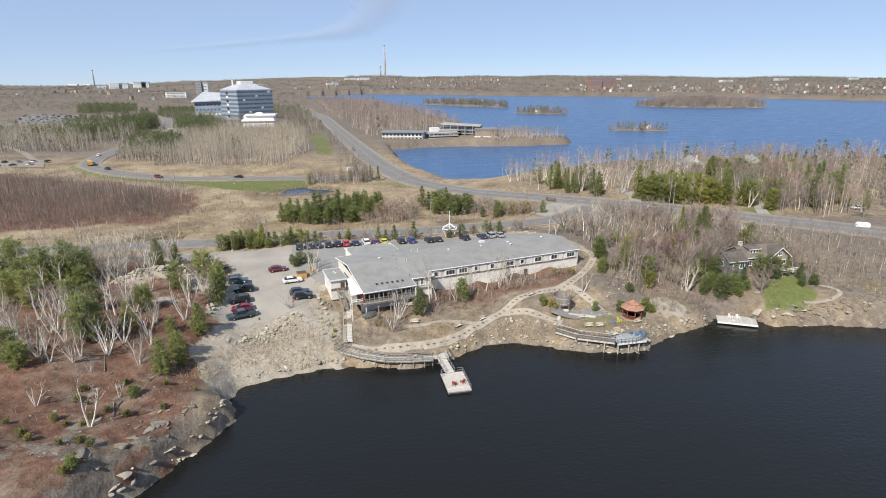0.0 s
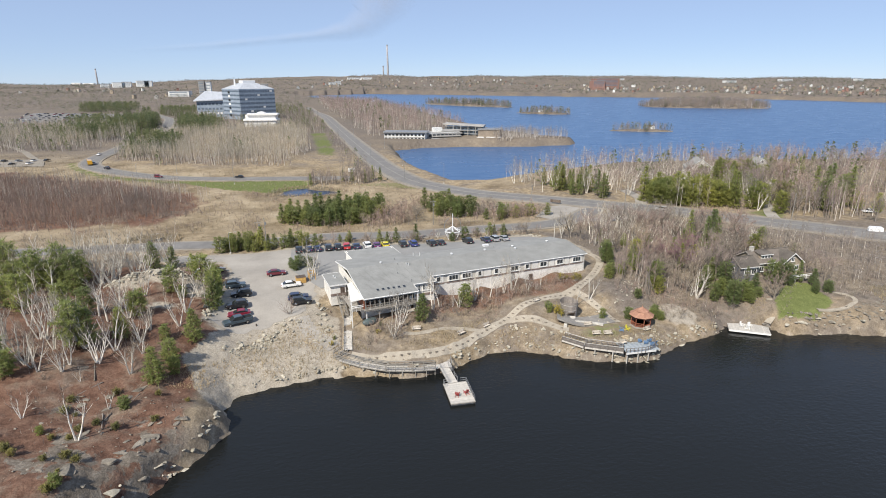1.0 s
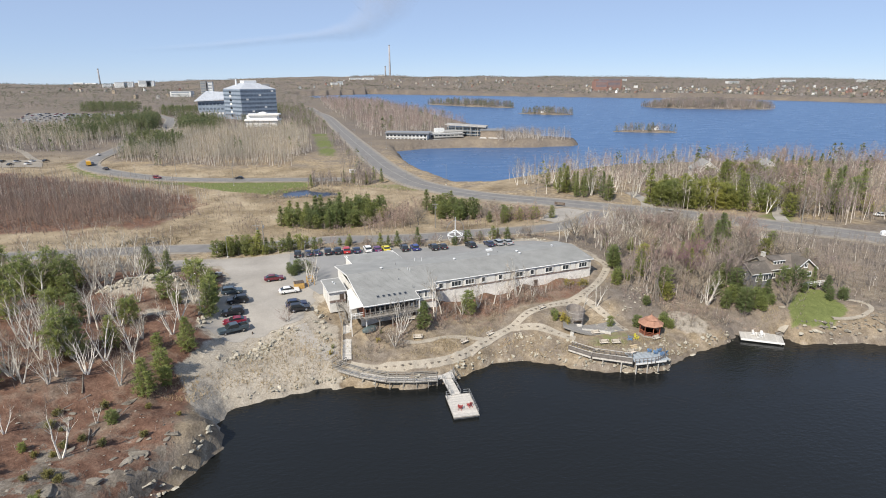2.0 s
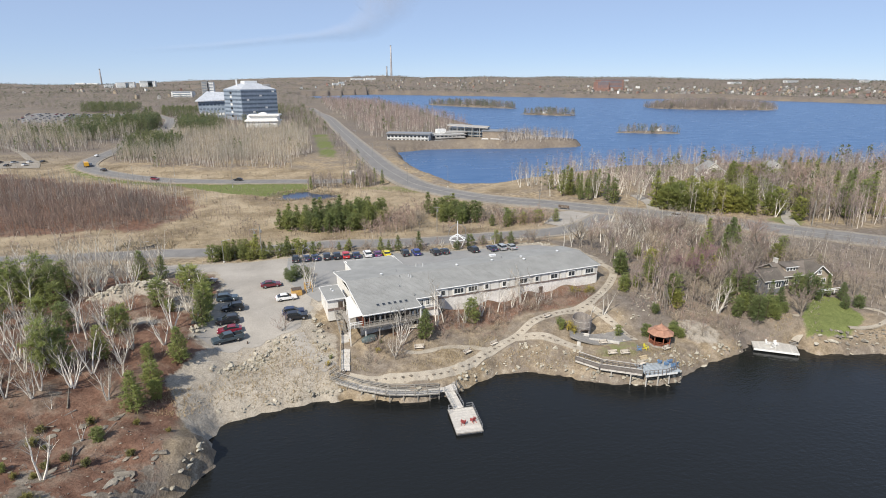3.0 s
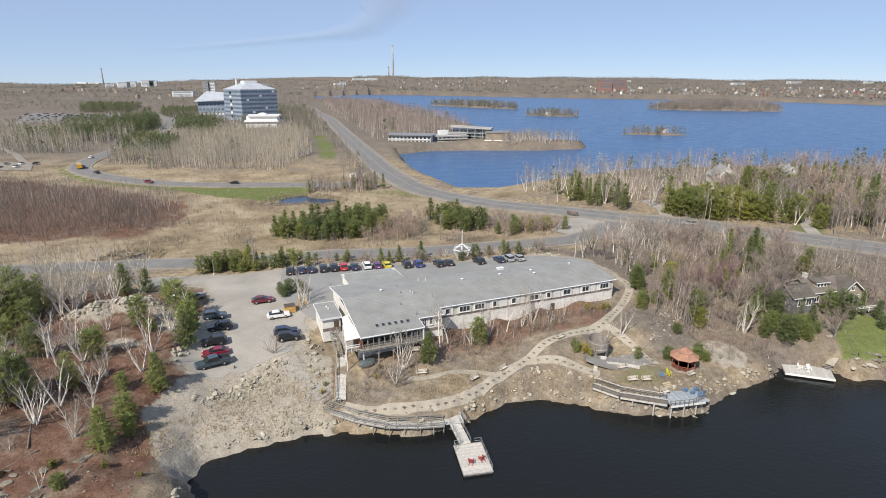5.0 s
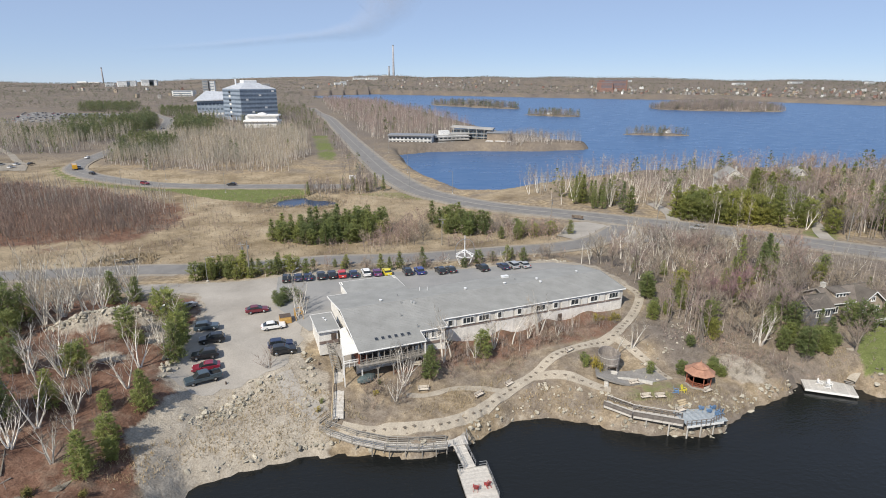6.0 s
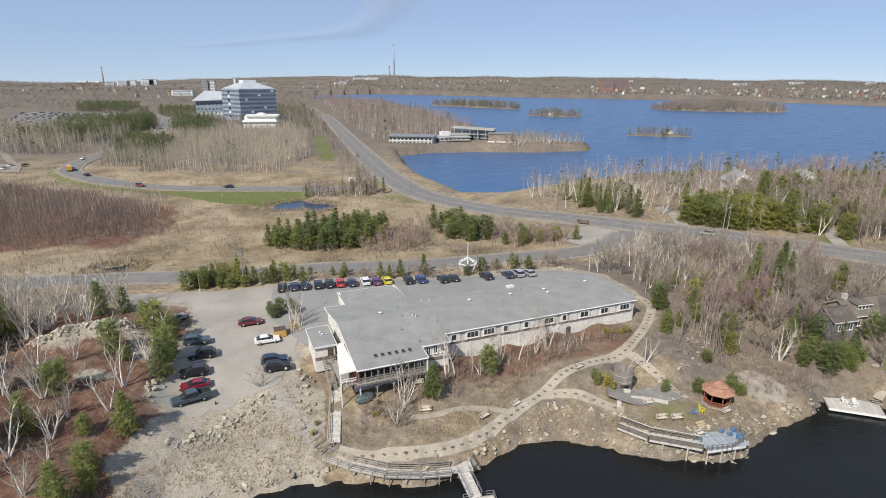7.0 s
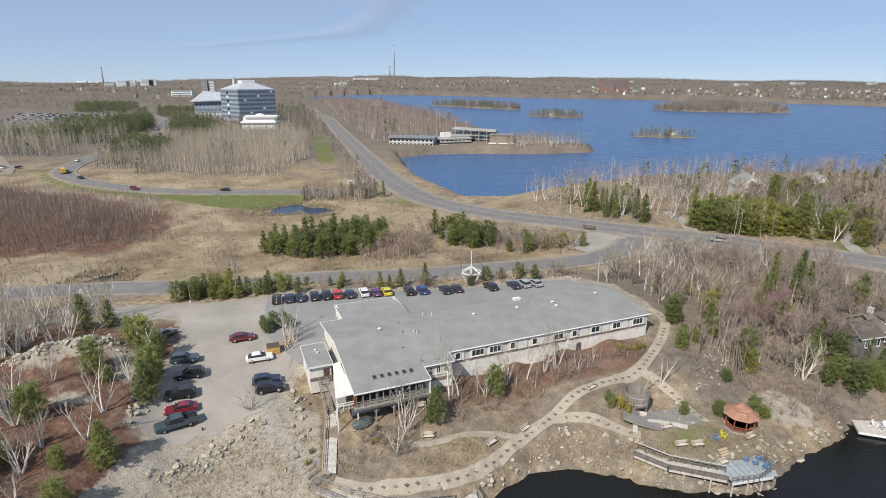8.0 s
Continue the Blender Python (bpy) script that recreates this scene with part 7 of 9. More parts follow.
# reeds and dead grass
_b = sow(_n, 34000, MARSH, 1.0, 0.5, 25, [THICKET])
_h = _n.uniform(0.5, 1.25, len(_b))
_x, _y = _n.uniform(-42, -4, 1500), _n.uniform(214, 244, 1500)
_x, _y = np.concatenate([_x, _n.uniform(-74, -57, 700)]), np.concatenate([_y, _n.uniform(144.5, 158, 700)])
_d = np.maximum(polygon_distance(_x, _y, POND), polygon_distance(_x, _y, PUDDLE))
_k = (_d > -5) & (_d + 2.5 * waves(_x, _y, 8, 9.0) < 0.8) & (line_distance(_x, _y, NEAR_ROAD) > 6)
_c = np.stack([_x, _y, heights(_x, _y)], -1)[_k]
_e = _n.uniform(0.6, 1.5, len(_c))
stuff("pond_reeds", [(spray(_n, _c, _e, 6, 0.4, 0.9, 0.07, 0.0, 0.1), straw)], "dead reeds standing round the marsh ponds", "reeds")
stuff("reeds", [(spray(_n, _b, _h, 3, 0.35, 0.9, 0.07, 0.0, 0.1), straw)], "pale dead reeds and grass in the marsh", "reeds")
_b = sow(_n, 520, [(-150, 152), (-30, 143), (40, 145), (40, 190), (15, 232), (-10, 244), (-60, 235), (-75, 190), (-140, 168)], 1.0, 0.9, 25)
_h = _n.uniform(1.2, 3.6, len(_b))
stuff("marsh_shrubs", [(spray(_n, _b, _h, 20, 1.0, 0.6, 0.03, 0.0, 0.6), twig), (clumps(_n, _b, _h, 14, 0.5, 0.09, 0.1, 0.5), red_twig)], "scattered leafless brown shrubs in dead grass", "shrubs")
_b = sow(_n, 34000, [(-34, 56), (-20, 60), (0, 62), (16, 62), (26, 68), (40, 63), (58, 59), (66, 64), (90, 66), (120, 62), (132, 70), (100, 74), (70, 74), (58, 75), (42, 70), (20, 74), (0, 72), (-14, 80), (-32, 72)], 0.0, 0.45, 8, [LAWN, BEACH])
_h = _n.uniform(0.3, 0.9, len(_b))
stuff("shore_grass", [(spray(_n, _b, _h, 3, 0.6, 0.9, 0.035, 0.0, 0.1), gold_straw)], "dry straw-coloured grass tufts along the shore", "grass")
_b = sow(_n, 6000, [(2, 72), (24, 75), (52, 86), (56, 92), (40, 90), (16, 82), (2, 78)], 0.0, 0.3, 8)
_h = _n.uniform(0.3, 0.9, len(_b))
stuff("slope_brush", [(spray(_n, _b, _h, 4, 0.7, 0.9, 0.02, 0.0, 0.3), red_twig)], "low reddish dead brush on the slope below the lodge", "brush")
_b = sow(_n, 5000, [(60, 68), (84, 72), (120, 74), (124, 110), (110, 140), (60, 130), (58, 92)], 0.0, 0.3, 12)
_h = _n.uniform(0.4, 1.3, len(_b))
stuff("undergrowth", [(spray(_n, _b, _h, 6, 0.8, 0.9, 0.02, 0.0, 0.4), twig)], "leafless brown undergrowth in the wood", "brush")
bare_wood([(4, 75.5), (13, 76), (26, 79.5), (38, 83), (52, 88), (54, 91), (40, 89), (18, 83)], 330, 1.8, 5.0, "thin bare saplings and brush on the slope below the lodge", 0.6, 0.055, 6, red_twig, road_gap=0)
bare_wood([(-30, 62), (-20, 66), (-6, 68), (8, 66), (20, 70), (40, 66), (41, 72), (22, 77), (4, 73), (-24, 72)], 240, 0.7, 1.8, "low leafless brush along the shore", 0.2, 0.035, 9, red_twig, road_gap=0)
bare_wood([(60, 66), (84, 73), (100, 67), (130, 64), (134, 76), (106, 80), (88, 80), (62, 76)], 360, 0.8, 2.6, "leafless brush on the rocky shore", 0.25, 0.035, 9, red_twig, road_gap=0, keep_out=[LAWN, BEACH])
bare_wood([(-76, 56), (-46, 52), (-33, 60), (-32, 84), (-34, 94), (-60, 100), (-78, 90)], 420, 0.7, 2.4, "low leafless brush on the hill", 0.3, 0.04, 8, red_twig, road_gap=0)
bare_wood([(-62, 26), (-32, 38), (-28, 50), (-40, 56), (-62, 50)], 200, 0.4, 1.4, "low leafless brush on the bare point", 0.2, 0.035, 8, red_twig, road_gap=0)
bare_wood([(17, 81.2), (36, 85.6), (56, 91.0), (57, 92.6), (36, 87.6), (17, 83.0)], 420, 1.0, 3.2, "leafless brown shrubs along the foot of the lodge wall", 0.35, 0.035, 10, red_twig, road_gap=0)
for _o, _k in (([(-62, 180), (-48, 178), (-40, 196), (-52, 210), (-64, 200)], 160), ([(-80, 158), (-62, 156), (-52, 166), (-66, 172)], 110), ([(-46, 160), (-34, 156), (-33, 172), (-44, 176)], 90), ([(-48, 214), (-38, 213), (-38, 222), (-48, 226)], 70), ([(-10, 190), (10, 192), (6, 206), (-12, 204)], 60), ([(-104, 256), (-92, 254), (-88, 262), (-98, 264)], 90)):
    bare_wood(_o, _k, 0.8, 2.8, "patch of brown leafless brush in the dead grass", 0.05, 0.04, 12, alder_twig, road_gap=0.5, crown=10, full=10, full_size=0.06)
bare_wood([(1.5, 72.0), (8, 73.0), (13, 75.0), (13, 77.4), (6, 76.4), (1.5, 75.0)], 130, 1.0, 2.8, "leafless brown shrubs before the lodge porch", 0.25, 0.035, 11, red_twig, road_gap=0)
bare_wood([(66, 71), (74, 72), (84, 73.5), (92, 80), (86, 84), (72, 82), (64, 78)], 300, 0.8, 2.6, "purple-grey leafless brush above the east shore", 0.1, 0.035, 11, rose_twig, road_gap=0, crown=6, keep_out=[LAWN, BEACH])
# close undergrowth of saplings in the wood east of the lodge
bare_wood(EAST, 220, 3, 8, "close stand of bare saplings east of the lodge", 0.5, 0.06, 9, road_gap=0.5)
bare_wood([(84, 84), (110, 84), (112, 100), (86, 100)], 90, 4, 8, "bare saplings round the house", 0.3, 0.055, 12, red_twig, road_gap=0.5, keep_out=[[(87, 76), (110, 76), (110, 92), (87, 92)]])
bare_wood([(106, 80), (126, 76), (150, 80), (160, 100), (130, 114), (112, 112)], 460, 2.5, 7.5, "bare saplings in the roadside yard", 0.12, 0.06, 8, road_gap=1.5, crown=14, full=16, full_size=0.03)
bare_wood([(68, 84), (84, 81), (87, 93), (108, 95), (110, 120), (88, 132), (66, 112)], 110, 4, 8.0, "grey twiggy saplings in the wood", 0.1, 0.05, 6, rose_twig, road_gap=0.5, crown=12, full=10, full_size=0.026)
bare_wood([(-1, 156), (5, 151), (16, 148.5), (21, 156), (24, 178), (16, 180), (8, 165)], 300, 3.5, 7.5, "brown leafless trees beside the marsh pines", 0.08, 0.05, 12, red_twig, road_gap=0.5, crown=12, full=26, full_size=0.04)
bare_wood([(-29, 166), (-19, 158.5), (-6, 156), (-2, 160), (-16, 163)], 150, 1.4, 3.2, "low brown brush below the marsh pines", 0.05, 0.04, 12, red_twig, road_gap=0.5, crown=10, full=20, full_size=0.06)
bare_wood([(38, 152), (60, 149), (68, 153), (56, 168), (42, 176), (40, 162)], 260, 2.5, 6.0, "brown leafless brush below the highway", 0.15, 0.05, 10, red_twig, road_gap=0.5, crown=10, full=16, full_size=0.045)
bare_wood([(-24, 141.5), (40, 142.5), (62, 147), (52, 162), (24, 152), (0, 152)], 230, 2.5, 6.0, "brown leafless brush beyond the near road", 0.12, 0.06, 8, red_twig, road_gap=1.0, crown=10, full=30, full_size=0.055)
bare_wood([(-42, 123), (56, 123.6), (60, 132), (-42, 132)], 260, 0.8, 3.0, "leafless brush on the verge behind the car park", 0.2, 0.045, 10, red_twig, road_gap=0.3, full=12, full_size=0.07)
bare_wood([(58, 84), (66, 83), (78, 86), (82, 92), (70, 99), (63, 97)], 70, 5, 9.5, "tall bare purple-brown trees on the slope behind the garden", 0.05, 0.10, 14, rose_twig, road_gap=0.5, crown=22, full=10, full_size=0.024)
bare_wood([(56, 80), (66, 79.5), (78, 81), (80, 86), (66, 86), (58, 84)], 150, 0.8, 2.4, "brown leafless brush on the slope behind the garden", 0.05, 0.04, 12, red_twig, road_gap=0, crown=8, full=14, full_size=0.05, keep_out=[BEACH])
bare_wood([(106, 164), (120, 157), (136, 151), (140, 156), (124, 164), (110, 170)], 46, 8, 13, "tall pale bare trees before the roadside evergreens", 0.6, 0.09, 12, beige_twig, road_gap=1.0, crown=18, full=8, full_size=0.026)
bare_wood([(146, 131), (158, 129), (178, 128), (190, 136), (180, 150), (156, 146)], 90, 9, 15, "tall bare brown trees beside the highway", 0.35, 0.11, 14, rose_twig, road_gap=1.0, crown=24, full=12, full_size=0.024)
bare_wood([(18, 77), (30, 79.5), (44, 84.5), (52, 88.5), (50, 90), (34, 86), (18, 82)], 230, 0.7, 2.2, "brown leafless brush on the slope below the lodge", 0.15, 0.04, 12, red_twig, road_gap=0, crown=8, full=10, full_size=0.05)
# woods beyond the marsh
bare_wood([(-158, 356), (-147, 341), (-112, 319), (-72, 308), (-38, 304), (-31, 362), (-40, 480), (-60, 560), (-160, 560), (-172, 430)], 5000, 7, 12.5, "bare grey birch wood between the roads", 0.68, 0.13, 16, beige_twig, green=0.01, keep_out=CAMPUS_LOTS, crown=8)
bare_wood([(-152, 346), (-112, 315), (-72, 304), (-36, 300), (-34, 308), (-72, 313), (-112, 324), (-148, 350)], 500, 1.5, 4, "brown leafless brush along the edge of the birch wood", 0.1, 0.06, 10, red_twig, full=14, full_size=0.08)
bare_wood([(-520, 440), (-300, 440), (-244, 402), (-217, 390), (-188, 374), (-186, 480), (-205, 580), (-330, 615), (-500, 600)], 4600, 8, 13, "bare grey birch wood with pines beside the curved road", 0.66, 0.14, 14, beige_twig, green=0.06, clump=0.2, keep_out=CAMPUS_LOTS, crown=8)
bare_wood([(-300, 560), (-160, 560), (-70, 520), (-20, 500), (-45, 720), (-80, 1000), (-300, 1000), (-330, 760)], 4200, 8, 13, "mixed bare and evergreen wood round the campus", 0.3, 0.15, 12, green=0.35, keep_out=CAMPUS_LOTS)
bare_wood([(14, 450), (40, 470), (120, 540), (120, 760), (90, 1000), (20, 1280), (-90, 1500), (-40, 900), (0, 600)], 6800, 8, 17, "bare brown wood on the lake peninsula", 0.5, 0.15, 12, rose_twig, 0.04, keep_out=[LAB], crown=8, full=8, full_size=0.035)
bare_wood([(-84, 640), (-50, 620), (-44, 700), (-66, 840), (-90, 990), (-120, 980), (-100, 760)], 900, 6, 11, "bare brown trees along the upper highway", 0.3, 0.1, 8, far_twig, 0.05, keep_out=CAMPUS_LOTS, full=14, full_size=0.06)
bare_wood([(118, 428), (187, 430), (185, 440), (150, 470), (120, 452)], 900, 6, 11, "bare trees on the narrow spit", 0.7, 0.1, 12, road_gap=0)
bare_wood([(-27, 246), (-16, 240), (0, 239), (10, 244), (13, 254), (8, 268), (0, 276), (-5, 264), (-9, 252), (-18, 252)], 620, 2.5, 9, "bare brown trees at the road fork", 0.25, 0.11, 14, far_twig, crown=16, full=10, full_size=0.045, road_gap=-0.5)
bare_wood([(-4, 272), (8, 280), (2, 360), (-14, 480), (-24, 500), (-14, 380), (-10, 320)], 500, 4, 8, "bare grey trees along the highway", 0.3, 0.07, 12, far_twig, 0.06, crown=10, full=12, full_size=0.05, road_gap=0.0)
bare_wood([(90, 190), (130, 178), (180, 130), (330, 130), (420, 260), (300, 268), (160, 284), (98, 256), (70, 236)], 1300, 8, 14, "bare brown wood on the far lakeshore", 0.3, 0.09, 10, rose_twig, 0.10, crown=18, full=20, full_size=0.028)
bare_wood([(90, 190), (130, 178), (180, 130), (330, 130), (420, 260), (300, 268), (160, 284), (98, 256), (70, 236)], 1100, 7, 13, "bare pale beige wood on the far lakeshore", 0.4, 0.09, 10, beige_twig, 0.06, crown=18, full=16, full_size=0.026)
bare_wood([(330, 120), (900, 150), (1300, 520), (900, 325), (480, 270), (330, 268)], 1800, 9, 15, "bare brown wood on the far lakeshore", 0.2, 0.14, 12, green=0.15)
bare_wood([(150, 60), (330, 40), (340, 125), (200, 122), (180, 100)], 800, 8, 13, "bare brown wood beyond the gardens", 0.3, 0.09, 10, rose_twig, green=0.06, crown=12, full=20, full_size=0.028)
bare_wood([(-520, 130), (-240, 165), (-205, 262), (-400, 300), (-560, 300)], 1500, 7, 11, "bare grey wood at the marsh edge", 0.5, 0.12, 12, green=0.12)
# islands
for _i, (_cx, _cy, _rx, _ry, _rz, _t) in enumerate(ISLANDS):
    _c, _s = math.cos(radians(_rz)), math.sin(radians(_rz))
    _o = [(_cx + _rx * 1.06 * math.cos(a) * _c - _ry * 1.06 * math.sin(a) * _s, _cy + _rx * 1.06 * math.cos(a) * _s + _ry * 1.06 * math.sin(a) * _c) for a in np.linspace(0, 2 * math.pi, 18)[:-1]]
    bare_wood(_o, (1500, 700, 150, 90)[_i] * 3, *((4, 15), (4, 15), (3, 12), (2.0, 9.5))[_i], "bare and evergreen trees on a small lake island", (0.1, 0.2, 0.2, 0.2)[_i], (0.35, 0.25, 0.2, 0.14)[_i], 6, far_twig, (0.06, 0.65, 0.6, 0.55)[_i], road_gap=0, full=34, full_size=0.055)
# evergreen groves beside the curved road and on the campus


def grove(area, n, h0, h1, label):
    g = sow(_n, n, area, 2.0)
    h = _n.uniform(h0, h1, len(g))
    half = _n.random(len(g)) < 0.5
    sets = [(clumps(_n, g[half], h[half], 120, 0.2, 0.05, 0.08, 0.7, 0.8), far_needle), (clumps(_n, g[~half], h[~half], 120, 0.24, 0.055, 0.08, 0.5, 0.8), far_needle), (stems(_n, g, h, 0.15), dusk_bark)]
    return stuff("pine_grove", sets, label, "wood")


GROVE = "close green pine grove beside the curved road"
grove([(-230, 548), (-192, 543), (-200, 640), (-250, 650)], 330, 11, 17, GROVE)
grove([(-168, 392), (-122, 386), (-130, 430), (-168, 440)], 230, 10, 14, GROVE)
grove([(-158, 500), (-122, 496), (-135, 590), (-180, 600)], 300, 12, 17, GROVE)
grove([(-415, 900), (-345, 915), (-370, 1050), (-450, 1060)], 420, 10, 15, "green pine grove beyond the campus")
grove([(-285, 790), (-222, 800), (-235, 900), (-300, 900)], 300, 10, 15, "green pine grove beyond the campus")
grove([(-228, 468), (-204, 486), (-212, 520), (-240, 512)], 70, 10, 15, GROVE)
grove([(-300, 420), (-270, 415), (-280, 460), (-310, 460)], 60, 8, 12, "green pines standing among bare birches")
grove([(-262, 470), (-235, 462), (-205, 470), (-196, 520), (-225, 560), (-268, 540)], 170, 10, 15, "dark green pines among birches inside the bend of the road")
grove([(-292, 585), (-255, 575), (-245, 640), (-290, 660)], 170, 10, 15, GROVE)
grove([(-152, 352), (-138, 347), (-122, 372), (-128, 398), (-150, 396)], 70, 8, 12, "green pines at the front of the birch wood")
# woods towards the horizon


def distant_wood(area, n, h0, h1, flakes, size, label, mix=0.25, keep_out=()):
    b = sow(_n, n, area, 6.0, 0.25, 260, keep_out)
    h = _n.uniform(h0, h1, len(b))
    dark = _n.random(len(b)) < mix
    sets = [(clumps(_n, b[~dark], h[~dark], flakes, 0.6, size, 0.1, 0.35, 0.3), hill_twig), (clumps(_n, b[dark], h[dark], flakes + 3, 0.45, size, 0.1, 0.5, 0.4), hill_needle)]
    return stuff("distant_wood", sets, label, "wood")


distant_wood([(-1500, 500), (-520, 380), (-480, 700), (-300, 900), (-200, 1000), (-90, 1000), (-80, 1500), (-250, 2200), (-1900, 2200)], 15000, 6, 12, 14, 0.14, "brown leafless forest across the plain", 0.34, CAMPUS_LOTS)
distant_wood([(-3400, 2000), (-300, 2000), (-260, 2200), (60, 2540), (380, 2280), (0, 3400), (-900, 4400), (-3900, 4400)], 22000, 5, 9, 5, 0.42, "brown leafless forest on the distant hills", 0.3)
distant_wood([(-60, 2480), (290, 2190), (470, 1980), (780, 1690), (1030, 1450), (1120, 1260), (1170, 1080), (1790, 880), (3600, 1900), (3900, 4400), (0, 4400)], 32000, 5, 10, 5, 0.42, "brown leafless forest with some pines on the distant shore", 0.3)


# ---- vehicles ----
def car_mesh(kind):
    """The body and glass outlines of a car, x forward, y to its left, 1.8 m wide."""
    if kind == "suv":
        body = [(-2.25, 0.45), (-2.3, 0.95), (-2.15, 1.05), (1.0, 1.05), (2.1, 0.95), (2.25, 0.7), (2.2, 0.4), (-2.2, 0.35)]
        cabin = [(-2.15, 1.03), (-1.85, 1.62), (-1.5, 1.7), (0.1, 1.68), (1.0, 1.03)]
    elif kind == "pickup":
        body = [(-2.9, 0.6), (-2.95, 0.98), (-0.9, 1.0), (1.25, 1.16), (2.75, 1.08), (2.92, 0.8), (2.85, 0.5), (-2.85, 0.5)]
        cabin = [(-1.05, 1.05), (-0.95, 1.78), (-0.6, 1.9), (0.7, 1.88), (1.5, 1.1)]
    else:
        body = [(-2.25, 0.45), (-2.3, 0.85), (-2.0, 0.98), (1.0, 0.92), (2.1, 0.8), (2.28, 0.6), (2.2, 0.36), (-2.2, 0.34)]
        cabin = [(-1.95, 0.95), (-1.25, 1.38), (-0.8, 1.44), (0.1, 1.42), (1.05, 0.92)]
    return body, cabin


def rounded_body(outline, width, inset, layers):
    """An outline drawn out to the sides, narrowing at the edges."""
    g = G()
    n = len(outline)
    cx = sum(p[0] for p in outline) / n
    cz = sum(p[1] for p in outline) / n
    rows = []
    for y, k in layers:
        rows.append([(cx + (x - cx) * (1 - inset * k), y * width / 2, cz + (z - cz) * (1 - inset * 1.6 * k)) for x, z in outline])
    for r in rows:
        g.v += r
    for i in range(len(rows) - 1):
        for j in range(n):
            g.f.append((i * n + j, i * n + (j + 1) % n, (i + 1) * n + (j + 1) % n, (i + 1) * n + j))
    g.f += [tuple(range(n - 1, -1, -1)), tuple(range((len(rows) - 1) * n, len(rows) * n))]
    return g


LAYERS = [(-1.0, 1.0), (-0.93, 0.3), (-0.8, 0.0), (0.8, 0.0), (0.93, 0.3), (1.0, 1.0)]
_wheel = {}
for _r0 in (0.33, 0.39):
    _wheel[_r0] = (G().lathe((0, 0, -0.11), [(_r0 - 0.05, 0), (_r0, 0.03), (_r0, 0.19), (_r0 - 0.05, 0.22)], 16).mesh("tyre", True), G().lathe((0, 0, -0.12), [(_r0 * 0.3, 0), (_r0 * 0.62, 0.02), (_r0 * 0.66, 0.24), (0.05, 0.235)], 12).mesh("rim", True))
paints = {}
for _n0, _c0 in (("black", (0.012, 0.013, 0.016)), ("navy", (0.018, 0.028, 0.07)), ("blue", (0.03, 0.05, 0.20)), ("dark_grey", (0.03, 0.032, 0.036)), ("grey", (0.20, 0.20, 0.20)), ("silver", (0.42, 0.43, 0.44)), ("white", (0.74, 0.74, 0.73)),
                 ("red", (0.20, 0.016, 0.035)), ("bright_red", (0.46, 0.03, 0.03)), ("maroon", (0.13, 0.015, 0.025)), ("purple", (0.12, 0.04, 0.13)), ("yellow", (0.62, 0.52, 0.03)), ("steel_blue", (0.050, 0.072, 0.090)), ("school_yellow", (0.62, 0.33, 0.02))):
    paints[_n0] = paint("car_" + _n0, _c0, 0.32, 0.25 if _n0 in ("silver", "grey", "dark_grey") else 0.0, 0.7)
lamp_red = paint("tail_light", (0.35, 0.015, 0.015), 0.2)
lamp_clear = paint("headlight", (0.6, 0.6, 0.6), 0.1)
chrome = paint("chrome", (0.55, 0.55, 0.55), 0.15, 0.9)


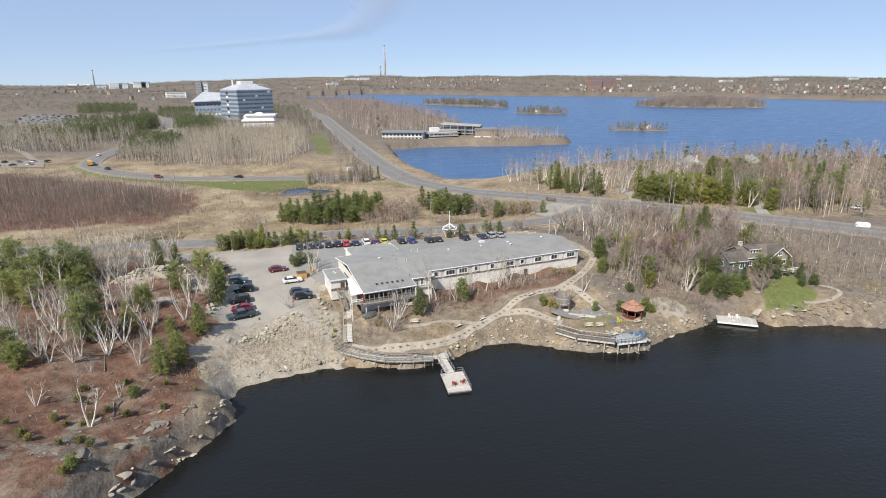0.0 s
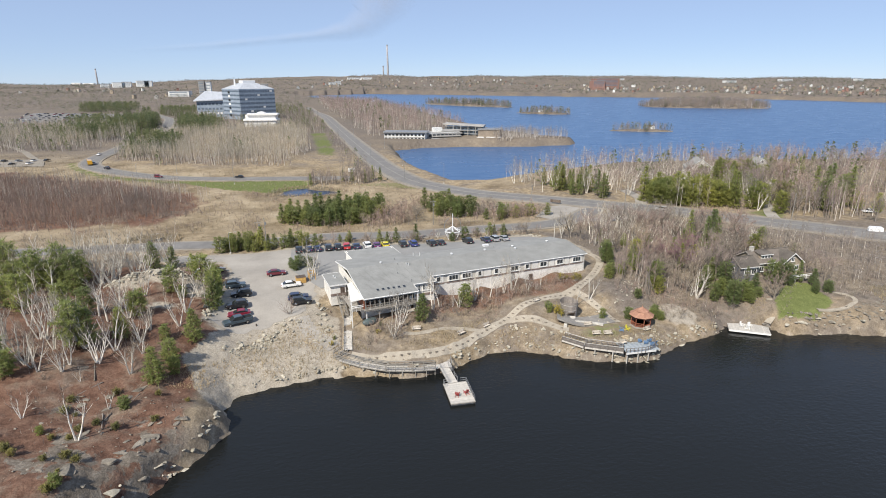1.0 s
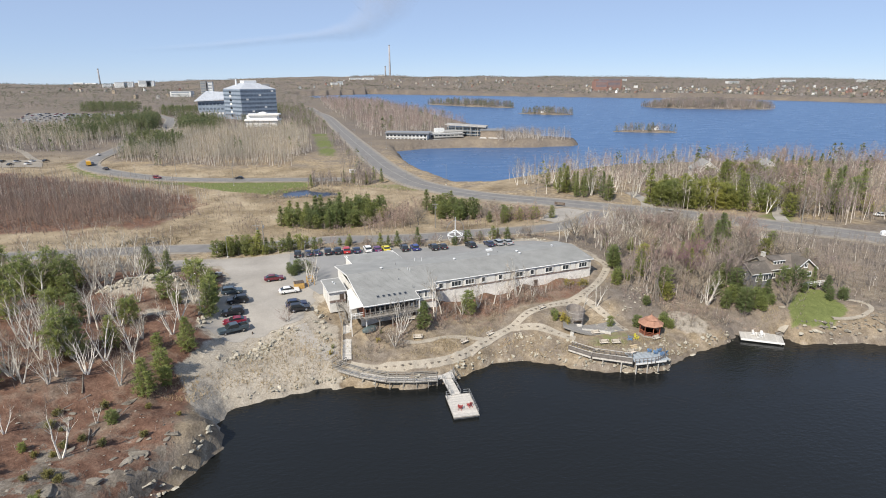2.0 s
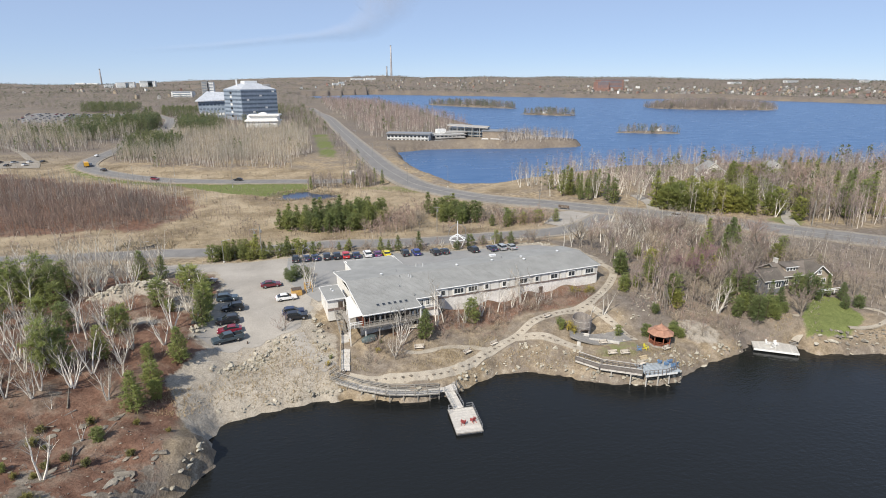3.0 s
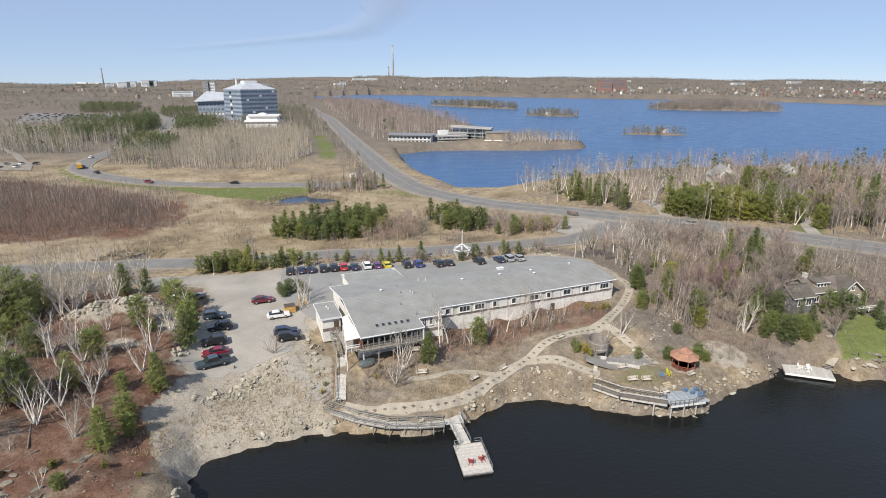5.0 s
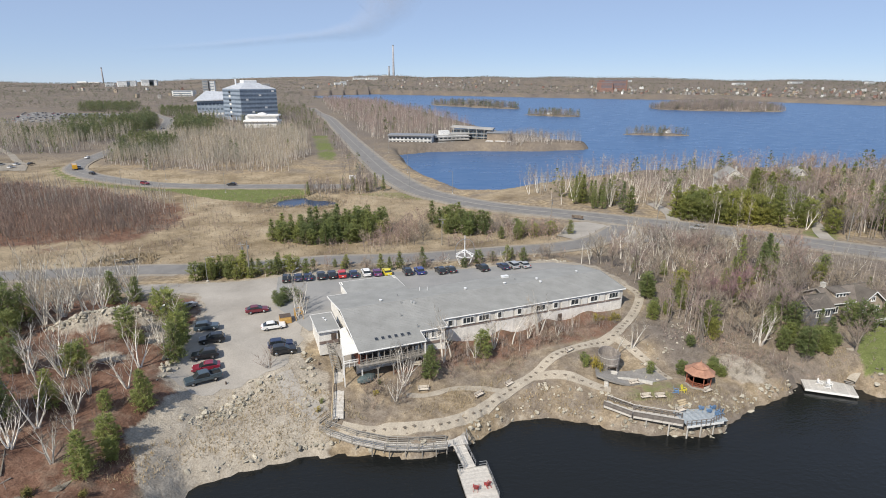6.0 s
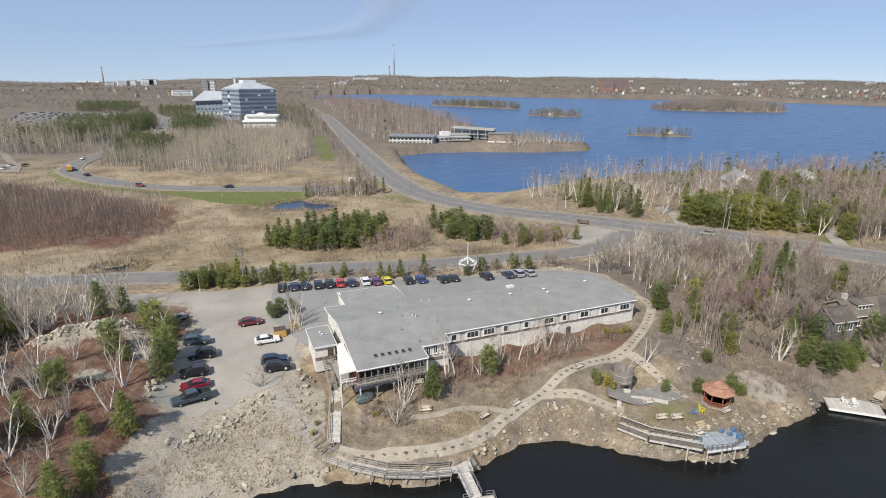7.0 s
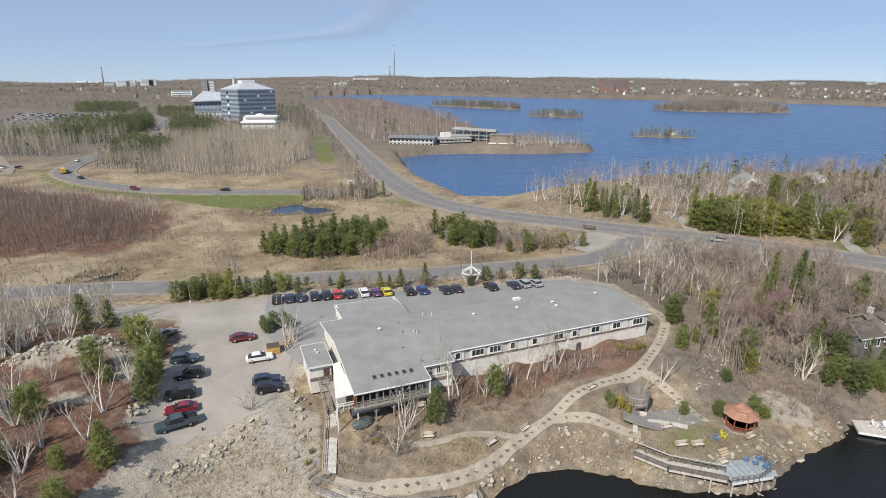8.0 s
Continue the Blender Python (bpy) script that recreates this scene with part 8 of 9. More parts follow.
def car_kind(kind, colour, label, name="car"):
    def make():
        body, cabin = car_mesh(kind)
        c = thing("pickup_truck" if kind == "pickup" else name, pose(0, 0, 0), label, "pickup" if kind == "pickup" else "car", "parked cars")
        w = 1.98 if kind == "pickup" else 1.84
        half = 1.72 if kind == "pickup" else 1.32
        r = 0.39 if kind != "sedan" else 0.33
        p = paints[colour]
        part("body", rounded_body(body, w, 0.05, LAYERS), p, c)
        part("roof", rounded_body([(x * 0.93 - 0.02, z - (0.12 if z < 1.2 else -0.012)) for x, z in cabin], w * 0.80, 0.10, LAYERS), p, c)
        glassy = [(x, z - 0.055 if z > 1.3 else z) for x, z in cabin]
        part("glazing", rounded_body(glassy, w * 0.86, 0.06, LAYERS), glass, c)
        for s in (-1, 1):
            for x in (-half, half):
                m = pose(x, s * (w / 2 - 0.10), r, 90, 0, 0)
                tyre = part("tyre", _wheel[r][0], black_rubber, c)
                tyre.matrix_basis = m
                part("rim", _wheel[r][1], chrome, tyre)
            e = max(q[0] for q in body)
            part("headlight", G().box((e - 0.16, s * (w / 2 - 0.28), 0.74 if kind == "sedan" else 0.84), (0.16, 0.38, 0.15), bevel=0.03), lamp_clear, c)
            part("tail_light", G().box((-e + 0.02, s * (w / 2 - 0.22), 0.82), (0.12, 0.28, 0.18), bevel=0.03), lamp_red, c)
            part("mirror", G().box((0.75, s * (w / 2 + 0.08), 1.02), (0.14, 0.2, 0.13), bevel=0.03), p, c)
        part("bumper", G().box((max(q[0] for q in body) - 0.06, 0, 0.5), (0.16, w * 0.9, 0.2), bevel=0.04), p if kind != "pickup" else chrome, c)
        part("bumper", G().box((min(q[0] for q in body) + 0.06, 0, 0.55), (0.16, w * 0.9, 0.2), bevel=0.04), p if kind != "pickup" else chrome, c)
        part("number_plate", G().box((min(q[0] for q in body) - 0.03, 0, 0.68), (0.03, 0.42, 0.14)), white_paint, c)
        if kind == "pickup":
            part("cargo_bed", G().box((-1.95, 0, 1.0), (1.75, w * 0.8, 0.05)), black_rubber, c)
            part("tailgate", G().box((-2.88, 0, 1.13), (0.1, w * 0.88, 0.36), bevel=0.02), p, c)
            part("bed_front", G().box((-1.08, 0, 1.13), (0.1, w * 0.86, 0.36), bevel=0.02), p, c)
            for s in (-1, 1):
                part("bed_side", G().box((-1.97, s * (w / 2 - 0.11), 1.13), (1.9, 0.12, 0.36), bevel=0.03), p, c)
        return c
    return Kind(make)


_cars = {}


def park(kind, colour, x, y, rz, label, z=None):
    key = (kind, colour)
    if key not in _cars:
        _cars[key] = car_kind(kind, colour, label)
    return _cars[key].put(at(x, y, rz, 1.0, 0.08, z), label)


# gravel car park, west row
park("pickup", "steel_blue", -26.1, 78.1, 206, "dark blue pickup truck parked on pale gravel")
park("sedan", "red", -26.5, 81.7, 192, "red sedan parked on pale gravel")
park("suv", "dark_grey", -27.4, 84.9, 190, "dark grey estate car parked on pale gravel")
park("suv", "black", -27.3, 89.8, 192, "black sport utility vehicle parked on pale gravel")
park("suv", "steel_blue", -29.4, 94.9, 10, "dark blue sport utility vehicle parked on pale gravel")
park("sedan", "grey", -35.6, 104.4, 60, "grey sedan half hidden behind a pine")
park("suv", "black", -13.8, 84.5, 10, "black sport utility vehicle parked on pale gravel")
park("suv", "navy", -14.6, 86.8, 10, "dark blue sport utility vehicle parked on pale gravel")
park("sedan", "white", -16.9, 94.3, 12, "white sedan parked on pale gravel")
park("sedan", "maroon", -21.1, 101.6, 10, "dark red sedan parked on pale gravel")
# row along the north edge
for _k, (_x, _y, _kind, _col) in enumerate(((-17.1, 118.4, "suv", "black"), (-14.5, 118.7, "sedan", "navy"), (-12.2, 118.8, "sedan", "navy"), (-9.2, 119.0, "suv", "dark_grey"), (-6.6, 119.2, "suv", "black"), (-4.2, 119.4, "suv", "bright_red"), (-1.5, 119.4, "sedan", "navy"),
                                            (1.5, 119.9, "suv", "white"), (4.2, 119.9, "sedan", "purple"), (6.6, 120.2, "sedan", "yellow"), (11.6, 119.8, "suv", "black"), (14.6, 120.1, "suv", "blue"), (19.8, 119.6, "suv", "black"), (22.6, 120.4, "sedan", "dark_grey"),
                                            (30.5, 120.0, "suv", "black"), (35.9, 119.9, "sedan", "navy"), (38.4, 120.2, "suv", "silver"), (41.2, 120.2, "sedan", "silver"))):
    park(_kind, _col, _x, _y, (97, 99, 104)[(_k > 9) + (_k > 13)] + (_k * 7 % 5) - 2, _col.replace("_", " ") + (" sport utility vehicle" if _kind == "suv" else " sedan") + " parked in a row behind the lodge")


def road_car(kind, colour, line, along, lane, label, back=False):
    p = curve_points(line, 2.0)
    dist = 0.0
    for a, b in zip(p, p[1:]):
        if dist + (b - a).length > along:
            d = (b - a).normalized()
            n = Vector((-d.y, d.x))
            q = a + n * lane
            z = max(hz(a.x + n.x * k, a.y + n.y * k) for k in (-6, -3, 0, 3, 6)) + 0.35
            return park(kind, colour, q.x, q.y, math.degrees(math.atan2(d.y, d.x)) + (180 if back else 0), label, z)
        dist += (b - a).length


for _k, (_col, _al, _ln, _bk) in enumerate((("black", 1190, 3, False), ("navy", 1160, -3, True), ("black", 1232, -3, True), ("grey", 1110, 3, False), ("dark_grey", 1060, -3, True), ("white", 960, 3, False), ("silver", 880, -3, True), ("black", 1290, 3, False))):
    road_car(("suv", "sedan")[_k % 2], _col, HIGHWAY, _al, _ln, _col.replace("_", " ") + " car driving on the highway", _bk)
for _k, (_col, _al, _ln, _bk) in enumerate((("black", 60, -2.2, False), ("red", 105, 2.2, True), ("dark_grey", 150, -2.2, False), ("silver", 178, -2.2, False), ("white", 225, 2.2, True))):
    road_car(("sedan", "suv")[_k % 2], _col, CURVE_ROAD, _al, _ln, _col.replace("_", " ") + " car driving on the curved road", _bk)
park("sedan", "white", 186.5, 140.0, 170, "white sedan parked beyond the highway")


def build_bus():
    p = curve_points(CURVE_ROAD, 2.0)
    q, d = p[84], (p[85] - p[83]).normalized()
    b = thing("school_bus", pose(q.x, q.y, hz(q.x, q.y) + 0.6, 0, 0, math.degrees(math.atan2(d.y, d.x))), "yellow school bus driving on the curved road", "bus")
    y = paints["school_yellow"]
    part("body", G().box((-0.8, 0, 1.75), (8.6, 2.4, 2.3), bevel=0.2), y, b)
    part("hood", G().box((4.2, 0, 1.2), (1.6, 2.0, 1.2), bevel=0.2), y, b)
    for s in (-1, 1):
        for k in range(8):
            part("window", G().box((-4.4 + 1.02 * k, s * 1.2, 2.25), (0.8, 0.06, 0.7)), glass, b)
        for x in (-3.4, 3.6):
            part("wheel", G().tube((x, s * 0.85, 0.48), (x, s * 1.2, 0.48), 0.48, 0.48, 14), black_rubber, b)
    part("windscreen", G().box((3.55, 0, 2.2), (0.1, 2.0, 0.8)), glass, b)


build_bus()


def build_camper():
    c = thing("covered_trailer", at(160.2, 112.6, 150, 0.75), "white rounded trailer beside the highway", "trailer")
    part("body", rounded_body([(-2.6, 0.7), (-2.5, 2.3), (-2.0, 2.7), (2.0, 2.7), (2.6, 2.0), (2.7, 0.8)], 2.3, 0.06, LAYERS), metal_white, c)
    for s in (-1, 1):
        part("wheel", G().tube((0, s * 0.8, 0.36), (0, s * 1.05, 0.36), 0.36, 0.36, 12), black_rubber, c)
    part("window", G().box((0.8, -1.14, 1.9), (1.0, 0.06, 0.5)), glass, c)
    part("drawbar", G().box((3.3, 0, 0.55), (1.4, 0.1, 0.1)), metal_grey, c)


build_camper()


# ---- poles, signs and yard things ----
def lamp_post(x, y, h, label, arm=True, rz=0):
    p = thing("street_lamp", at(x, y, rz), label, "lamp post", "lamp posts")
    part("pole", G().tube((0, 0, -0.3), (0, 0, h), 0.09, 0.06, 8), metal_grey, p)
    part("base", G().lathe((0, 0, -0.1), [(0.3, 0), (0.3, 0.4), (0.2, 0.5)], 10), concrete, p)
    if arm:
        part("arm", G().tube((0, 0, h), (1.6, 0, h + 0.25), 0.045, 0.035, 6), metal_grey, p)
    x0 = 1.8 if arm else 0
    part("lamp_head", G().box((x0, 0, h + 0.22), (0.7, 0.26, 0.14), bevel=0.04), metal_grey, p)
    return p


def wood_pole(x, y, h, label, cross=True, rz=0, z=None):
    p = thing("utility_pole", at(x, y, rz, z=z), label, "utility pole", "utility poles")
    part("pole", G().tube((0, 0, -0.5), (0, 0, h), 0.15, 0.10, 8), grey_wood, p)
    if cross:
        part("crossarm", G().box((0, 0, h - 0.6), (2.0, 0.1, 0.12)), grey_wood, p)
        for s in (-0.9, -0.4, 0.4, 0.9):
            part("insulator", G().lathe((s, 0, h - 0.54), [(0.05, 0), (0.06, 0.1), (0.02, 0.16)], 6), metal_grey, p)
    part("transformer", G().tube((0.28, 0, h - 2.0), (0.28, 0, h - 1.2), 0.2, 0.2, 10), metal_grey, p)
    return p


lamp_post(-13.4, 101.0, 8.5, "tall grey lamp post beside the car park", True, 60)
lamp_post(-56.5, 124.3, 6.0, "thin grey lamp post at the car park entrance")
lamp_post(-36.2, 123.2, 6.0, "thin grey lamp post at the car park entrance")
wood_pole(-26.5, 124.0, 9.5, "weathered timber utility pole at the car park", False)
wood_pole(-29.5, 131.5, 8.0, "weathered timber utility pole behind the pines")
wood_pole(24.5, 148, 8.5, "weathered timber utility pole among young pines")
for _x, _y in ((65.5, 168.0), (95.5, 152.0), (126, 158), (149, 134)):
    wood_pole(_x, _y, 9.0, "weathered timber utility pole beside the highway", True, 40)
for _x, _y in ((23.5, 240), (42, 232), (27, 290), (10, 330), (22, 380), (0, 430), (-14, 520)):
    lamp_post(_x, _y, 10, "tall grey highway lamp post beside the lake", True, 200)
for _x, _y in ((-60, 252), (-110, 268), (-98, 292)):
    lamp_post(_x, _y, 9, "tall grey lamp post beside the curved road", True, 90)


def road_sign(x, y, w, h, top, rz, material, label):
    s = thing("road_sign", at(x, y, rz), label, "sign")
    for k in (-w * 0.35, w * 0.35):
        part("post", G().box((k, 0.06, top / 2 - 0.2), (0.1, 0.1, top + 0.4)), grey_wood, s)
    part("board", G().box((0, 0, top - h / 2), (w, 0.06, h), bevel=0.01), material, s)
    for k in range(3):
        part("bar", G().box((0, -0.04, top - h * (0.25 + 0.25 * k)), (w * (0.7, 0.5, 0.6)[k], 0.02, h * 0.09)), dark_rock, s)


road_sign(-2.5, 268, 3.4, 2.0, 3.6, 10, white_paint, "white board sign with dark bars at the road fork")
road_sign(76.5, 171.5, 4.2, 1.1, 1.9, -40, dark_wood, "dark low timber sign on gravel at the junction")
road_sign(-62, 131.5, 0.7, 0.9, 2.4, 10, white_paint, "small white sign beside the near road")


def build_emblem():
    """A white frame with a ring and a mast at the car park's edge."""
    e = thing("white_sculpture", at(27.4, 127.2, 15, 1.25), "white metal frame sculpture with a ring and mast", "sculpture")
    part("mast", G().tube((0, 0, 0), (0, 0, 6.4), 0.14, 0.08, 8), metal_white, e)
    for k in range(6):
        a = k * math.pi / 3
        b = a + math.pi / 3
        p, q = (2.0 * math.cos(a), 2.0 * math.sin(a), 2.1), (2.0 * math.cos(b), 2.0 * math.sin(b), 2.1)
        part("rim_bar", G().beam(p, q, 0.16, 0.2, 0.02), metal_white, e)
        part("rafter", G().beam(p, (0, 0, 3.3), 0.14, 0.16, 0.02), metal_white, e)
        part("leg", G().beam((1.0 * math.cos(a), 1.0 * math.sin(a), -0.1), p, 0.14, 0.14, 0.02), metal_white, e)
    g = G()
    for k in range(24):
        a, b = k * math.pi / 12, (k + 1) * math.pi / 12
        g.beam((2.2 * math.cos(a), 0, 3.4 + 2.2 * math.sin(a)), (2.2 * math.cos(b), 0, 3.4 + 2.2 * math.sin(b)), 0.09, 0.09)
    part("ring", g, metal_grey, e)


build_emblem()


def build_bin_box():
    b = thing("bin_enclosure", at(-14.9, 96.6, 14), "yellow timber bin enclosure beside the car park", "enclosure")
    ochre = mat("ochre_wood", (0.42, 0.24, 0.07), (0.56, 0.35, 0.12), 1.5, 0.8, fine=15, vary=0.1)
    for x, y, sx, sy in ((0, -0.95, 2.1, 0.08), (0, 0.95, 2.1, 0.08), (-1.05, 0, 0.08, 1.9), (1.05, 0, 0.08, 1.9)):
        for k in range(5):
            part("board", G().box((x, y, 0.18 + 0.27 * k), (sx, sy, 0.25), bevel=0.01), ochre, b)
    part("lid", G().box((0, 0, 1.42), (2.2, 2.0, 0.06), bevel=0.01), dark_wood, b)
    for x in (2.0, 3.4):
        for y in (-0.6, 1.6):
            part("post", G().box((x, y, 1.0), (0.12, 0.12, 2.2)), ochre, b)
    for zz in (0.6, 1.3, 2.0):
        part("rail", G().box((2.7, 1.6, zz), (1.5, 0.06, 0.16)), ochre, b)
        part("rail", G().box((2.0, 0.5, zz), (0.06, 2.2, 0.16)), ochre, b)


build_bin_box()
_b = thing("blue_bin", at(-39.6, 102.5, 20), "small pale blue storage bin behind the rocks", "bin")
part("body", G().box((0, 0, 0.7), (1.2, 1.0, 1.4), bevel=0.06), mat("pale_blue", (0.22, 0.36, 0.46), (0.34, 0.48, 0.58), 1, 0.5), _b)
part("lid", G().box((0, 0, 1.45), (1.3, 1.1, 0.1), bevel=0.03), white_paint, _b)
for _x, _y in ((-22.4, 77.4), (-7.6, 82.0)):
    _s = thing("small_marker", at(_x, _y, 20), "short dark stump beside the car park", "stump")
    part("post", G().lathe((0, 0, -0.1), [(0.14, 0), (0.12, 0.6), (0.06, 0.66)], 8), dark_wood, _s)


# ---- rocks ----
def boulder_mesh(seed, flat=0.7):
    bm = bmesh.new()
    bmesh.ops.create_icosphere(bm, subdivisions=2, radius=0.5)
    rng = random.Random(seed)
    planes = [(Vector((rng.gauss(0, 1), rng.gauss(0, 1), rng.gauss(0, 1))).normalized(), rng.uniform(0.16, 0.36)) for _ in range(8)]
    for v in bm.verts:
        for n, k in planes:
            over = v.co.dot(n) - k
            if over > 0:
                v.co -= n * over
        v.co.z *= flat
        v.co += Vector((rng.uniform(-1, 1), rng.uniform(-1, 1), rng.uniform(-1, 1))) * 0.012
    me = bpy.data.meshes.new("boulder")
    bm.to_mesh(me)
    bm.free()
    return me


_boulders = [boulder_mesh(s, f) for s, f in ((1, 0.7), (2, 0.85), (3, 0.6), (4, 0.75), (5, 0.95), (6, 0.55))]


def rocks(name, places, label, material, rng, low, high, flat=1.0):
    t = thing(name, pose(0, 0, 0), label, "rocks")
    for x, y in places:
        s = low + (high - low) * rng.random() ** 2
        ob = part("boulder", rng.choice(_boulders), material, t)
        if not ob.data.materials:
            ob.data.materials.append(material)
        ob.material_slots[0].link = "OBJECT"
        ob.material_slots[0].material = material
        ob.matrix_basis = pose(x, y, hz(x, y) + (0.12 if flat > 0.4 else -0.06) * s * flat, flat * rng.uniform(-25, 25), flat * rng.uniform(-25, 25), rng.uniform(0, 360)) @ Matrix.Diagonal((s * rng.uniform(0.8, 1.4), s, s * flat * rng.uniform(0.8, 1.1), 1))


def near(rng, n, points, reach):
    """Places strewn round a line."""
    line = curve_points(points, 0.5)
    out = []
    while len(out) < n:
        p = rng.choice(line)
        out.append((p.x + rng.gauss(0, reach), p.y + rng.gauss(0, reach)))
    return out


_q = random.Random(9)
rocks("rubble_bank", near(_q, 100, [(-26, 69.5), (-23, 71.5), (-19.5, 74.5), (-17, 76.5), (-14.5, 77.5)], 0.9) + near(_q, 60, [(-9.5, 70), (-8.5, 74), (-8.8, 79), (-9.8, 84)], 0.8), "jumble of pale blasted boulders below the car park", rock, _q, 0.3, 1.3)
rocks("rock_ridge", near(_q, 150, [(-54.5, 94.2), (-51, 95.2), (-47.5, 96.2), (-44.5, 97.0), (-41.5, 98.0)], 1.0) + near(_q, 18, [(-32.2, 80), (-32.6, 84), (-31.8, 76)], 0.6), "ridge of pale broken boulders on the hill", rock, _q, 0.4, 1.5)
rocks("shore_boulders", near(_q, 70, [(-24.4, 60.6), (-19.8, 62), (-13.9, 63.8), (-8.2, 64.8), (0.8, 63.8), (7.2, 62.2), (12, 62.4)], 0.35) + near(_q, 60, [(16.5, 64.4), (21.3, 67.2), (26.3, 69.5), (32.4, 68.5), (36.7, 66.4), (41, 63.8)], 0.5)
      + near(_q, 75, [(41.6, 63.2), (46, 61.8), (50, 60.9), (55, 60.4), (58.8, 62.4)], 0.5) + near(_q, 60, [(59.8, 63.6), (65, 66), (71.5, 68), (78, 69.2)], 0.6), "weathered boulders along the waterline", rock, _q, 0.3, 1.2)
rocks("shore_outcrop", near(_q, 46, [(89, 66.8), (94, 66.6), (101, 66), (108, 64.4), (115, 62), (122, 61.5)], 1.0), "rounded grey bedrock outcrops at the waterline", rock, _q, 0.5, 1.7, 0.6)
rocks("point_outcrop", near(_q, 40, [(-24.0, 51.5), (-24.6, 48.5), (-27.8, 42), (-32.4, 35), (-37.4, 28)], 0.5), "pale bedrock ledges at the water's edge", rock, _q, 0.5, 2.2, 0.5)
rocks("point_ledges", near(_q, 24, [(-28.5, 47), (-31.5, 42), (-35.5, 36), (-40, 31)], 1.3) + near(_q, 16, [(-40, 52), (-44, 50), (-36, 55)], 1.2), "brown weathered bedrock ledges on the bare point", dark_rock, _q, 0.8, 3.0, 0.3)
rocks("garden_rocks", near(_q, 46, [(30, 72.6), (34, 71.2), (38, 69.8), (41, 68.6)], 0.5) + near(_q, 36, [(43.5, 65.8), (47, 64.6), (51, 64.4), (55, 65.4), (57, 66.8)], 0.4) + near(_q, 30, [(58.5, 66.2), (60.4, 67.4), (59.2, 64.6)], 0.7)
      + near(_q, 26, [(48.2, 75.6), (50.6, 74.2), (51.5, 72.0), (53.0, 80.5)], 0.6) + near(_q, 44, [(56, 78), (60, 82), (64, 86), (66, 82)], 1.6), "garden rocks edging the lawn and paths", rock, _q, 0.25, 0.95)
rocks("hill_outcrop", near(_q, 9, [(-46, 41), (-40, 38), (-36, 43), (-34, 47), (-40, 43), (-48, 46)], 2.2), "flat grey bedrock showing through leaf litter", dark_rock, _q, 0.7, 1.8, 0.16)



# ---- loose stones ----
def scree(area, n, low, high, material, label, clump=0.0):
    """Many small broken stones, each a jagged eight-sided lump, in one mesh."""
    p = sow(_n, n, area, 0.0, clump, 7)
    k = len(p)
    size = low + (high - low) * _n.random(k) ** 2.5
    axes = np.array([(1, 0, 0), (-1, 0, 0), (0, 1, 0), (0, -1, 0), (0, 0, 1), (0, 0, -1)], float)
    v = axes[None] * _n.uniform(0.55, 1.25, (k, 6, 1)) + _n.normal(0, 0.22, (k, 6, 3))
    a = _n.uniform(0, 6.3, k)
    x, y = v[..., 0].copy(), v[..., 1].copy()
    v[..., 0], v[..., 1] = x * np.cos(a)[:, None] - y * np.sin(a)[:, None], x * np.sin(a)[:, None] + y * np.cos(a)[:, None]
    v[..., 2] *= 0.6
    v = v * size[:, None, None] + p[:, None, :] + np.array((0, 0, 0.2))
    faces = [(0, 2, 4), (2, 1, 4), (1, 3, 4), (3, 0, 4), (2, 0, 5), (1, 2, 5), (3, 1, 5), (0, 3, 5)]
    tri = np.concatenate([v[:, f] for f in faces])
    return stuff("loose_stones", [(tri, material)], label, "stones")


scree([(-29, 61), (-20, 62.5), (-6, 65), (-8, 76), (-10, 84), (-14, 79), (-22, 76), (-28, 74)], 1300, 0.05, 0.26, rock, "loose pale stones on the bank below the car park", 0.7)
scree([(-27, 70.5), (-22, 72.5), (-16, 77.5), (-14, 76), (-20, 72), (-26, 68)], 700, 0.12, 0.5, rock, "broken blasted stones along the edge of the car park")
scree([(-32.5, 79), (-28, 73.2), (-20, 75.6), (-12.6, 79), (-10, 87), (-11.6, 88), (-14.6, 81), (-20, 78), (-27, 75.6), (-31, 79)], 420, 0.04, 0.16, rock, "small stones along the ragged edge of the gravel", 0.4)
scree([(-57, 92.5), (-50, 93.5), (-41, 96.5), (-40, 100), (-48, 98.5), (-56, 96.5)], 900, 0.12, 0.5, rock, "loose pale stones on the ridge")
scree([(-24, 60), (0, 63), (12, 62), (26, 69), (42, 63), (58, 60), (80, 70), (78, 73), (58, 66), (42, 69), (26, 72.5), (12, 66), (0, 66), (-22, 64)], 1700, 0.06, 0.36, rock, "weathered stones scattered along the shore", 0.6)
scree([(88, 66), (101, 65), (130, 62), (134, 67), (104, 69), (90, 69)], 900, 0.1, 0.6, dark_rock, "broken bedrock along the east shore", 0.3)
scree([(-60, 24), (-30, 36), (-24, 50), (-30, 56), (-46, 54), (-62, 40)], 600, 0.05, 0.3, dark_rock, "weathered stones on the bare point", 0.8)
scree([(-18, 122.4), (20, 122.8), (52, 123.4), (56, 125.6), (20, 125.2), (-18, 124.6)], 420, 0.12, 0.5, rock, "pale stones edging the car park behind the lodge", 0.3)


